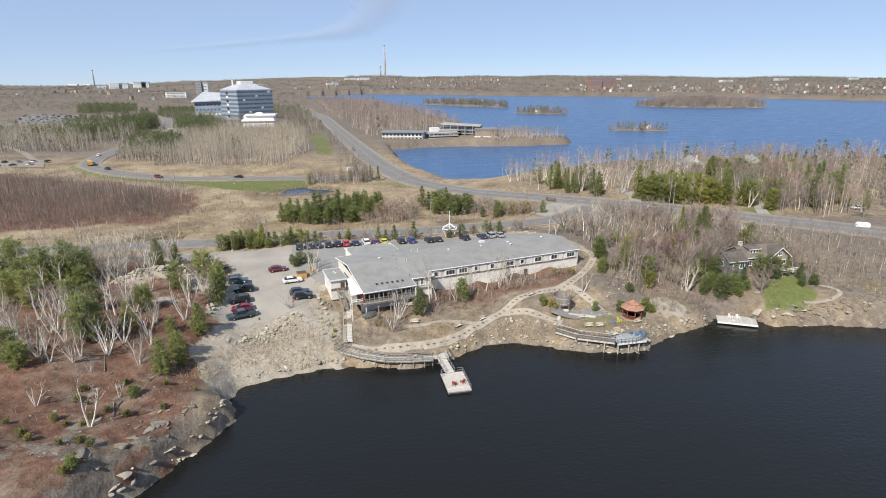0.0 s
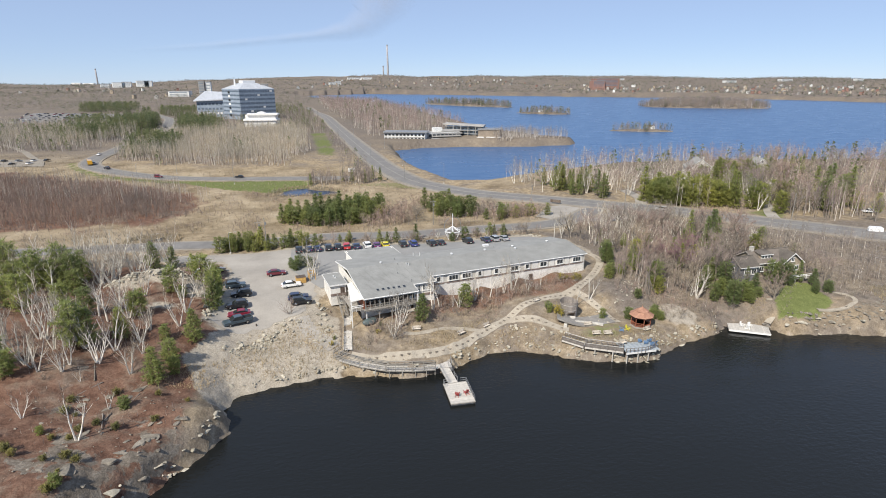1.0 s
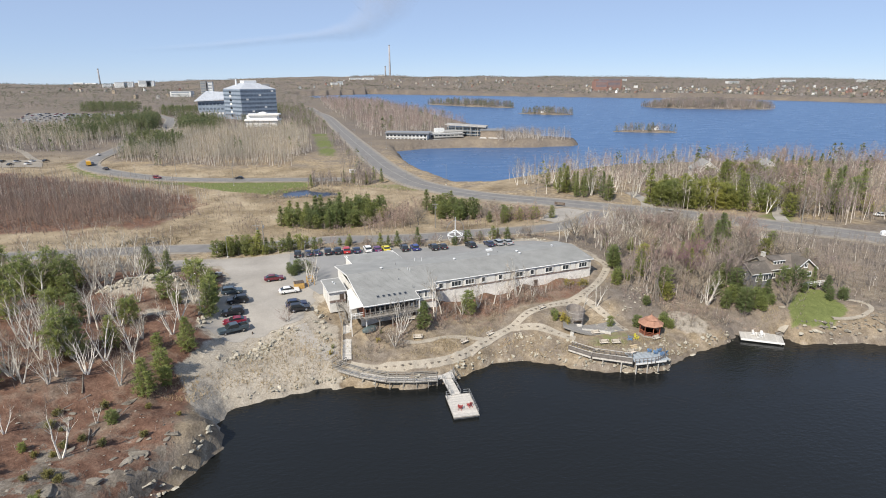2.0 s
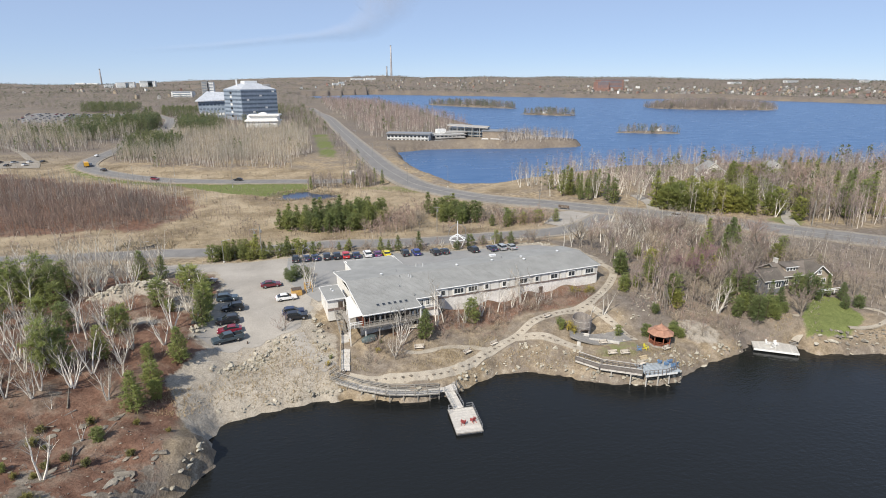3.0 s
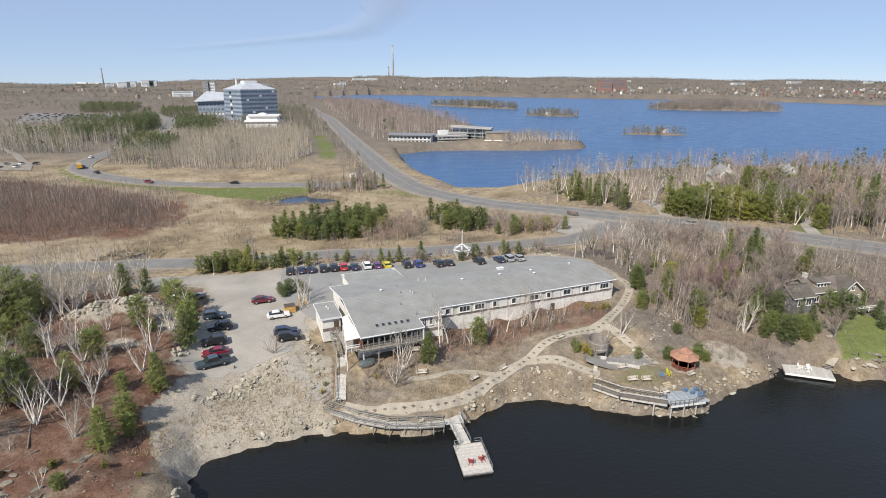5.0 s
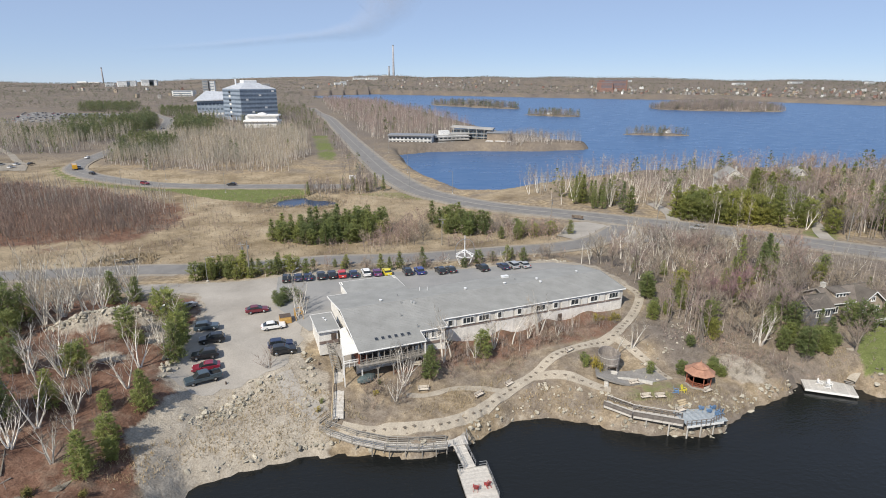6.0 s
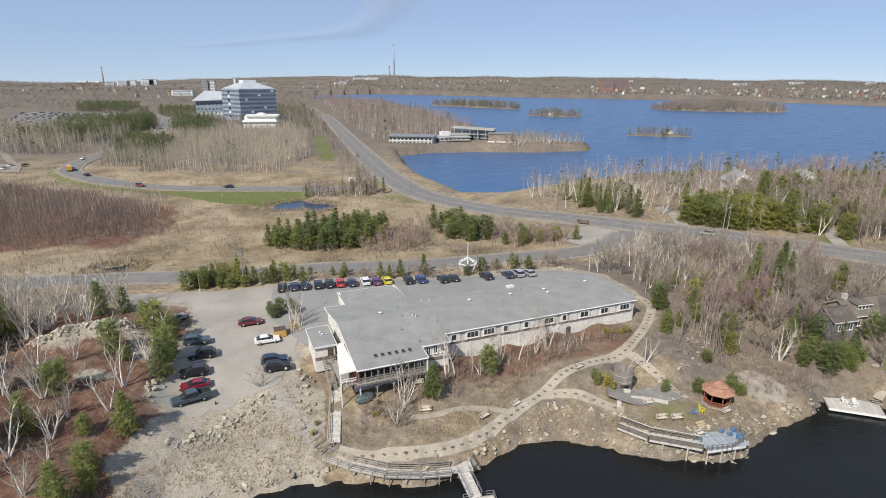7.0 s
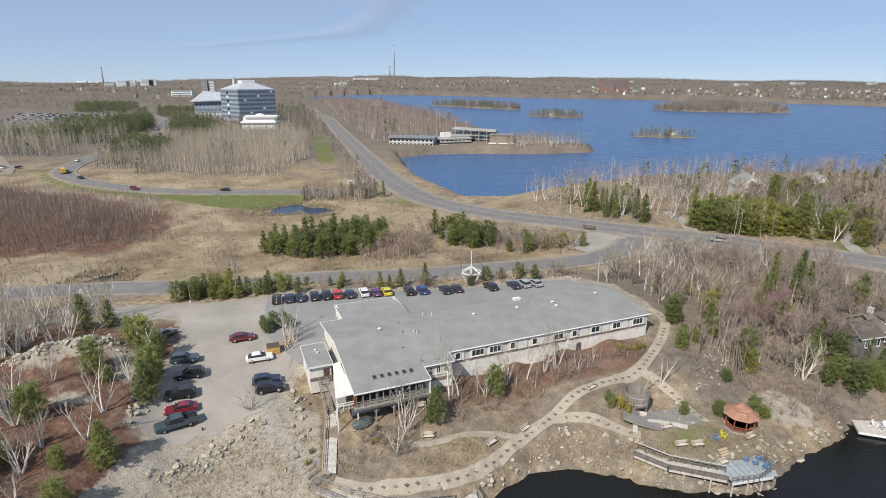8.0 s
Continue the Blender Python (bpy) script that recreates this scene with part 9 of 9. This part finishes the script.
def log_pile():
    """Fallen trunks lying on the hill and the wood floor."""
    rng = random.Random(4)
    for x, y, n in ((-38.5, 47.5, 3), (-44, 54, 3), (-33, 64, 2), (63.5, 85, 6), (67, 90, 6), (70, 83, 5), (-52, 70, 3), (74, 88, 4)):
        for _ in range(n):
            a, L = rng.uniform(0, 6.3), rng.uniform(2, 4.5)
            px, py = x + rng.uniform(-2, 2), y + rng.uniform(-2, 2)
            qx, qy = px + L * math.cos(a), py + L * math.sin(a)
            t = thing("fallen_log", pose(0, 0, 0), "grey fallen trunk lying on the leaf litter", "log", "fallen logs")
            part("trunk", G().tube((px, py, hz(px, py) + 0.1), (qx, qy, hz(qx, qy) + 0.14), 0.11, 0.06, 7), ash_bark if rng.random() < 0.4 else grey_bark, t)
            mx, my = (px + qx) / 2, (py + qy) / 2
            part("branch_stub", G().tube((mx, my, hz(mx, my) + 0.12), (mx + rng.uniform(-0.5, 0.5), my + rng.uniform(-0.5, 0.5), hz(mx, my) + 0.6), 0.04, 0.015, 5), grey_bark, t)


log_pile()


def build_pole_stack():
    """Long peeled poles leaning together in the wood."""
    rng = random.Random(8)
    x, y = 66.5, 83.0
    t = thing("pole_stack", pose(x, y, hz(x, y)), "dark weathered poles leaning together in the wood", "poles")
    for k in range(9):
        a = 0.4 + 2.2 * k / 9 + rng.uniform(-0.15, 0.15)
        r, h = rng.uniform(1.4, 2.4), rng.uniform(4.2, 5.6)
        part("pole", G().tube((r * math.cos(a), -r * math.sin(a), hz(x + r * math.cos(a), y - r * math.sin(a)) - hz(x, y) - 0.1), (rng.uniform(-0.3, 0.3), rng.uniform(-0.2, 0.3), h), 0.07, 0.04, 6), ash_bark, t)


build_pole_stack()


# ---- campus and lakeside buildings ----
def facade(parent, a, b, z0, z1, floors, bays, frame_mat, glass_mat, sill=0.3, fill=0.62, lit=0):
    """Rows of single windows on the wall from a to b, just proud of it."""
    a, b = Vector((*a, 0)), Vector((*b, 0))
    d = (b - a)
    n = Vector((d.y, -d.x, 0)).normalized()
    fh = (z1 - z0) / floors
    bw = d.length / bays
    rz = math.degrees(math.atan2(d.y, d.x))
    pane = G().box((0, 0, 0), (bw * fill, 0.3, fh * 0.42)).mesh("window")
    k = 0
    for f in range(floors):
        for i in range(bays):
            p = a + d * ((i + 0.5) / bays) + n * 0.1
            k += 1
            ob = part("window", pane, white_paint if lit and (k * 7 + f * 3) % lit == 0 else glass_mat, parent)
            ob.material_slots[0].link = "OBJECT"
            ob.material_slots[0].material = white_paint if lit and (k * 7 + f * 3) % lit == 0 else glass_mat
            ob.matrix_basis = pose(p.x, p.y, z0 + fh * (f + 0.5) + sill, 0, 0, rz)
        q, r = a + n * 0.06, b + n * 0.06
        part("ledge", G().beam((q.x, q.y, z0 + fh * (f + 1) - 0.3), (r.x, r.y, z0 + fh * (f + 1) - 0.3), 0.3, 0.5), frame_mat, parent)


roof_metal = mat("roof_metal", (0.44, 0.46, 0.49), (0.54, 0.56, 0.59), 0.15, 0.5, 0.2, fine=0.8, relief=0, vary=0.03)


def build_tower():
    t = thing("campus_tower", pose(0, 0, 0), "blue-grey glazed campus tower with a pale metal roof", "office block")
    c, r, l, back = (-133, 684), (-95, 709), (-160, 720), (-122, 745)
    part("wall", G().prism([c, r, back, l], 4, 45.5), blue_panel, t)
    facade(t, c, r, 12, 45, 7, 14, blue_panel, blue_glass, fill=0.9, lit=17)
    facade(t, l, c, 12, 45, 7, 6, blue_panel, blue_glass, fill=0.9, lit=0)
    for i in range(7):
        part("stair_window", G().beam((-150.2, 706.6, 14 + 4.6 * i), (-147.4, 703.1, 14 + 4.6 * i), 0.6, 2.6), white_paint if i % 2 else glass, t)
    g = G()
    m = (sum(p[0] for p in (c, r, back, l)) / 4, sum(p[1] for p in (c, r, back, l)) / 4)
    inner = [(m[0] + (p[0] - m[0]) * 0.35, m[1] + (p[1] - m[1]) * 0.35) for p in (c, r, back, l)]
    pts = [(*p, 45.6) for p in (c, r, back, l)] + [(*p, 52.5) for p in inner]
    g.add(pts, [(4, 5, 6, 7)] + [(i, (i + 1) % 4, 4 + (i + 1) % 4, 4 + i) for i in range(4)])
    part("roof", g, roof_metal, t, "pale ribbed metal roof")
    part("penthouse", G().box((-128, 716, 53), (16, 12, 5), rz=33, bevel=0.4), metal_white, t)
    part("penthouse", G().box((-109, 716, 49), (10, 9, 5), rz=33, bevel=0.3), grey_concrete, t)
    part("mast", G().tube((-142, 712, 47), (-142, 712, 57), 1.2, 0.9, 8), metal_white, t)
    a = thing("campus_hall", pose(0, 0, 0), "low glazed campus hall with a sloping metal roof", "hall")
    part("wall", G().prism([(-206, 775), (-168, 775), (-165, 800), (-206, 800)], 4, 29), blue_panel, a)
    facade(a, (-206, 775), (-168, 775), 10, 28, 3, 8, blue_panel, blue_glass, lit=7)
    g = G().add([(-209, 771, 29), (-165, 771, 31), (-163, 803, 38), (-200, 803, 40), (-209, 771, 30), (-165, 771, 32), (-163, 803, 40), (-200, 803, 42)],
                [(3, 2, 1, 0), (4, 5, 6, 7), (0, 1, 5, 4), (1, 2, 6, 5), (2, 3, 7, 6), (3, 0, 4, 7)])
    part("roof", g, roof_metal, a)
    w = thing("white_pavilion", pose(0, 0, 0), "white two-tiered pavilion below the campus tower", "pavilion")
    part("wall", G().prism([(-114, 594), (-82, 594), (-80, 612), (-116, 612)], 4, 14), white_paint, w)
    part("terrace", G().prism([(-115, 592.5), (-80.5, 592.5), (-79, 613), (-117, 613)], 14, 15.2), white_paint, w)
    part("wall", G().prism([(-113, 597), (-82, 597), (-81, 611), (-115, 611)], 15.2, 19.5), white_paint, w)
    part("roof", G().prism([(-111, 595), (-79.5, 595), (-79, 612), (-113, 612)], 19.5, 21), white_paint, w)
    part("dome", G().lathe((-97, 603, 21), [(5, 0), (4.6, 0.8), (3, 1.7), (0.3, 2.2)], 14), white_paint, w)


build_tower()


def build_lab():
    b = thing("lakeside_office", pose(0, 0, 0), "long pale two-storey office beside the lake bay", "office")
    part("wall", G().prism([(26, 452), (60, 440), (64, 452), (30, 464)], 3, 11.5), plaster, b)
    part("roof", G().prism([(25, 450.5), (61, 438), (66, 453.5), (29, 466)], 11.5, 12.4), metal_grey, b)
    facade(b, (26, 452), (60, 440), 5, 11.3, 2, 11, grey_concrete, glass, 0, 0.55)
    c = thing("lakeside_annex", pose(0, 0, 0), "low grey concrete annex with open decks", "office")
    for k in range(4):
        part("deck", G().prism([(62 + 5 * k, 442 + 5 * k), (92 + 2 * k, 446 + 6 * k), (90 + 2 * k, 462 + 6 * k), (64 + 5 * k, 460 + 5 * k)], 5.5 + 1.7 * k, 6.3 + 1.7 * k), grey_concrete, c)
    part("wall", G().prism([(64, 450), (94, 458), (92, 476), (62, 468)], 3, 10.5), grey_concrete, c)
    facade(c, (64, 450), (94, 458), 6, 10.5, 1, 8, plaster, glass, 0, 0.6)
    part("penthouse", G().box((74, 464, 12), (8, 6, 4), rz=10), plaster, c)
    h = thing("glazed_hall", pose(0, 0, 0), "dark glazed hall with a tilted pale roof beside the lake", "hall")
    part("wall", G().prism([(84, 481), (114, 460.5), (120, 472.5), (90, 493)], 3, 13.9), blue_glass, h)
    g = G().add([(82, 480, 15.4), (115, 457.5, 14.3), (121, 473.5, 14.3), (88, 495, 15.4), (82, 480, 16.3), (115, 457.5, 15.2), (121, 473.5, 15.2), (88, 495, 16.3)],
                [(3, 2, 1, 0), (4, 5, 6, 7), (0, 1, 5, 4), (1, 2, 6, 5), (2, 3, 7, 6), (3, 0, 4, 7)])
    part("roof", g, grey_concrete, h)
    facade(h, (84, 481), (114, 460.5), 5, 14, 3, 9, grey_concrete, glass, 0, 0.8)
    for k in range(5):
        x, y = 84 + 6 * k, 476 - 4 * k
        part("column", G().tube((x, y, hz(x, y) - 0.5), (x + 0.4, y + 0.3, 15.3 - 0.2 * k), 0.35, 0.3, 8), grey_concrete, h)
    r = thing("brick_block", pose(0, 0, 0), "plain brown brick block beside the glazed hall", "building")
    part("wall", G().prism([(109, 452), (127, 446), (131, 460), (113, 466)], 2, 12.4), mat("brown_brick", (0.20, 0.16, 0.13), (0.29, 0.24, 0.20), 0.1, 0.9, fine=1.2), r)
    part("roof", G().prism([(108.5, 451.5), (127.5, 445.2), (131.8, 460.4), (112.8, 466.8)], 12.4, 13.2), metal_grey, r)
    part("ground_floor", G().prism([(106, 446), (127, 440), (128, 446), (109, 452)], 2, 6.4), plaster, r)


build_lab()
# bluff houses on the far side of the highway
build_house(165, 214, -20, 11, 11, 7.0, shingle, white_siding, "large white house with a grey gabled roof", 4.0)
build_house(197, 214, -10, 5, 9, 8.0, shingle, white_siding, "tall narrow white house above the trees", 2.2)


# ---- stacks and distant town ----
def build_stack(x, y, z0, z1, r0, r1, label, caps=True):
    s = thing("smoke_stack", pose(x, y, z0), label, "chimney")
    h = z1 - z0
    part("shaft", G().lathe((0, 0, -20), [(r0, 0), (r0 * 0.85, h * 0.3), ((r0 + r1) * 0.45, h * 0.6), (r1, h + 20)], 16), mat("stack_concrete", (0.27, 0.265, 0.29), (0.34, 0.33, 0.35), 0.02, 0.9, fine=0.1), s, smooth=True)
    if caps:
        part("rim", G().lathe((0, 0, h), [(r1 * 1.15, -6), (r1 * 1.15, 0), (r1 * 0.8, 1)], 16), metal_grey, s)


build_stack(299, 4500, 84, 327, 9.5, 5.5, "very tall tapered concrete smelter stack on the horizon")
build_stack(264, 4500, 84, 172, 7, 5.5, "shorter concrete smelter stack on the horizon")
build_stack(-1739, 4300, 40, 147, 6.5, 4.5, "tall concrete stack on the western horizon")
_s = thing("smelter_works", pose(140, 4480, 86), "pale industrial sheds below the smelter stacks", "works")
for _x, _w, _h in ((-60, 60, 10), (20, 80, 14), (90, 50, 18), (170, 40, 12), (-150, 70, 9)):
    part("shed", G().box((_x, 0, _h / 2), (_w, 30, _h), bevel=1.0), plaster, _s)
_s = thing("smelter_works", pose(-1830, 4290, 42), "pale industrial sheds below the western stack", "works")
for _x, _w, _h in ((-40, 60, 12), (40, 70, 9)):
    part("shed", G().box((_x, 0, _h / 2), (_w, 30, _h), bevel=1.0), plaster, _s)


def block(x, y, w, d, h, material, label, rz=0, floors=5, dz=0.0):
    b = thing("apartment_block", at(x, y, rz, dz=dz), label, "apartment block", "distant blocks")
    part("wall", G().box((0, 0, h / 2 - 8), (w, d, h + 16)), material, b)
    part("roof", G().box((0, 0, h + 0.4), (w + 0.6, d + 0.6, 0.8)), metal_grey, b)
    for f in range(floors):
        part("window", G().box((0, -d / 2 - 0.1, h * (f + 0.55) / floors), (w * 0.86, 0.3, h / floors * 0.4)), blue_glass, b)
    return b


for _x, _w, _h in ((-1185, 40, 16), (-1120, 60, 24), (-1085, 40, 26), (-1010, 60, 28), (-985, 34, 26)):
    block(_x, 3000, _w, 20, _h, plaster, "pale distant apartment block above the trees")
block(-445, 1800, 16, 16, 46, grey_concrete, "tall grey distant tower block above the trees", floors=10)
block(-427, 1806, 14, 16, 44, plaster, "tall pale distant tower block above the trees", floors=10)
for _x, _y, _w, _h in ((-520, 1830, 60, 16), (-380, 1780, 40, 14), (-560, 2000, 60, 12), (-310, 1700, 70, 10), (-280, 1500, 50, 12)):
    block(_x, _y, _w, 24, _h, (plaster, grey_concrete)[int(_x) % 2], "low distant campus block among bare trees", floors=3)
block(1090, 2300, 112, 40, 32, red_brick, "large red brick block on the far shore", floors=6, dz=14)
block(1050, 2290, 56, 36, 24, red_brick, "red brick wing on the far shore", floors=5, dz=14)
for _x, _y, _w, _h in ((-76, 2900, 60, 12), (-60, 2905, 30, 18), (30, 3600, 90, 10), (110, 3620, 60, 12), (1900, 2600, 60, 11), (2300, 2700, 70, 12), (2700, 2650, 40, 14), (1500, 3000, 50, 9), (2600, 2300, 26, 18), (2680, 2310, 20, 20)):
    block(_x, _y, _w, 26, _h, plaster, "pale distant building above the far shore", floors=3)


def town_house(wall_mat, roof_mat, label):
    def make():
        h = thing("distant_house", pose(0, 0, 0), label, "house", "distant houses")
        part("wall", G().extrude([(-6, -12), (6, -12), (6, 6), (0, 9.5), (-6, 6)], Matrix.Identity(4), 11), wall_mat, h)
        g = G()
        for s in (-1, 1):
            pts = [(s * 7, -6.2, 5.6), (0, -6.2, 9.7), (0, 6.2, 9.7), (s * 7, 6.2, 5.6)]
            g.add(pts + [(x, y, z + 0.4) for x, y, z in pts], [(0, 1, 2, 3), (7, 6, 5, 4), (0, 4, 5, 1), (1, 5, 6, 2), (2, 6, 7, 3), (3, 7, 4, 0)])
        part("roof", g, roof_mat, h)
        part("window", G().box((2, -5.55, 3), (2.4, 0.2, 2)), glass, h)
        return h
    return Kind(make)


dark_shingle = mat("dark_shingle", (0.10, 0.095, 0.09), (0.17, 0.16, 0.15), 0.3, 0.9, fine=3)
rust_roof = mat("rust_roof", (0.17, 0.105, 0.085), (0.26, 0.16, 0.13), 0.3, 0.9, fine=3)
_towns = [town_house(grey_concrete, dark_shingle, "small grey house on the far shore"), town_house(tan_siding, dark_shingle, "small tan house on the far shore"), town_house(plaster, dark_shingle, "small white house on the far shore"), town_house(beige_siding, rust_roof, "small beige house with a rust roof on the far shore"), town_house(plaster, rust_roof, "small white house with a rust roof on the far shore"), town_house(red_brick, dark_shingle, "small brick house on the far shore")]
_t = random.Random(12)
for _k in range(330):
    if _k < 230:
        _u = _t.random()
        _x, _y = 1000 + 1100 * _u + _t.gauss(0, 60), 1800 - 760 * _u + _t.uniform(30, 900)
    elif _k < 300:
        _x, _y = _t.uniform(-250, 1000), _t.uniform(2650, 3600)
    else:
        _x, _y = _t.uniform(-1500, -300), _t.uniform(1500, 2600)
    if hz(_x, _y) > 1.5:
        _towns[_t.choice((0, 0, 1, 1, 2, 3, 5))].put(at(_x, _y, _t.uniform(-50, 50), _t.uniform(0.4, 0.85), 4.5))
_towns[2].put(at(318, 893, 20, 0.5), "small pale cottage on a lake island")
_towns[2].put(at(326, 543, 10, 0.45), "small cottage on a lake island")


# ---- campus car park ----
tagged(part("car_park", sheet([(-405, 706), (-285, 690), (-325, 860), (-460, 880)], asphalt, 0.4, 8), asphalt), "grey campus car park full of cars", "car park", kind="structure")
tagged(part("car_park", sheet([(-215, 575), (-120, 575), (-118, 592), (-210, 600)], grey_lot, 0.4, 6), grey_lot), "grey car park below the campus tower", "car park", kind="structure")
tagged(part("car_park", sheet([(-240, 332), (-181, 325), (-196, 358), (-240, 362)], verge_gravel, 0.25, 3), verge_gravel), "small gravel car park beside the curved road", "car park", kind="structure")


def far_car(colour, label):
    def make():
        c = thing("far_car", pose(0, 0, 0), label, "car", "campus cars")
        body, cabin = car_mesh("sedan")
        part("body", rounded_body(body, 1.84, 0.05, [(-1, 1), (-0.8, 0), (0.8, 0), (1, 1)]), paints[colour], c)
        part("glazing", rounded_body(cabin, 1.6, 0.06, [(-1, 1), (-0.8, 0), (0.8, 0), (1, 1)]), glass, c)
        return c
    return Kind(make)


_far = [far_car(c, c.replace("_", " ") + " car parked on the campus") for c in ("black", "white", "silver", "navy", "dark_grey", "red")]
for _k in range(96):
    _row, _col = _k // 12, _k % 12
    if _t.random() < 0.92:
        _t.choice(_far).put(at(-398 + 9.0 * _col + _t.uniform(-3.5, 3.5) - 8 * _row, 712 + 21 * _row - 1.2 * _col + _t.uniform(-1, 1), 85 + _t.uniform(-5, 5), dz=0.45))
for _k in range(12):
    _t.choice(_far).put(at(-205 + 7 * _k, 584 + _t.uniform(-3, 4), 80, dz=0.45))
tagged(part("path", ribbon([(-196, 352), (-212, 374), (-230, 402), (-250, 428), (-276, 459), (-310, 500)], 4.0, 4.0, 0.15, thick=0.4), verge_gravel), "tan gravel drive up to the birch wood", "drive", kind="structure")
for _k in range(11):
    _t.choice(_far).put(at(-232 + 4.2 * _k + _t.uniform(-0.5, 0.5), (336 if _k % 2 else 350) + _t.uniform(-1.5, 1.5), 80 + _t.uniform(-8, 8), dz=0.3))


# ---- smoke drifting from the stacks ----
def build_smoke():
    line = [(300, 800, 300), (240, 650, 270), (150, 500, 150), (0, 425, 85), (-230, 385, 50), (-560, 352, 42), (-1000, 308, 36), (-1700, 262, 26)]
    pts, faces, dens = [], [], []
    n, m = 48, 9
    xs, zs, ws = (np.interp(np.linspace(0, 7, n), range(8), [p[k] for p in line]) for k in range(3))
    for i in range(n):
        a, b = max(i - 1, 0), min(i + 1, n - 1)
        t = Vector((xs[b] - xs[a], zs[b] - zs[a])).normalized()
        nrm = Vector((-t.y, t.x))
        for j in range(m):
            s = j / (m - 1) * 2 - 1
            pts.append((xs[i] + nrm.x * s * ws[i], 4460 - 60 * (1 - s * s), zs[i] + nrm.y * s * ws[i]))
            dens.append(max(0.0, 1 - s * s) ** 1.5 * (0.95 - 0.75 * i / n) * min(1.0, (n - 1 - i) / 8))
    for i in range(n - 1):
        faces += [(i * m + j, i * m + j + 1, (i + 1) * m + j + 1, (i + 1) * m + j) for j in range(m - 1)]
    me = bpy.data.meshes.new("smoke_plume")
    me.from_pydata(pts, [], faces)
    me.shade_smooth()
    layer = me.color_attributes.new("smoke_depth", "FLOAT_COLOR", "POINT")
    layer.data.foreach_set("color", np.repeat(np.array(dens, np.float32), 4))
    mt, nt, b = blank("smoke", 1.0)
    b.inputs["Base Color"].default_value = (0.40, 0.395, 0.415, 1)
    b.inputs["Specular IOR Level"].default_value = 0.0
    vc = nt.nodes.new("ShaderNodeVertexColor")
    vc.layer_name = "smoke_depth"
    cloud = ramp(nt, noise_tex(nt, 0.006, 5, 0.6, "World"), [(0.3, (0.5, 0.5, 0.5)), (0.7, (1, 1, 1))])
    thick = math_node(nt, "MULTIPLY", mixc(nt, 1.0, vc.outputs["Color"], cloud, "MULTIPLY"), 0.38)
    clear = nt.nodes.new("ShaderNodeBsdfTransparent")
    veil = nt.nodes.new("ShaderNodeMixShader")
    nt.links.new(thick, veil.inputs[0])
    nt.links.new(clear.outputs[0], veil.inputs[1])
    nt.links.new(b.outputs[0], veil.inputs[2])
    nt.links.new(veil.outputs[0], nt.nodes["Material Output"].inputs["Surface"])
    ob = tagged(part("smoke_plume", me, mt), "faint grey smoke plume drifting across the sky", "smoke", kind="stuff")


build_smoke()
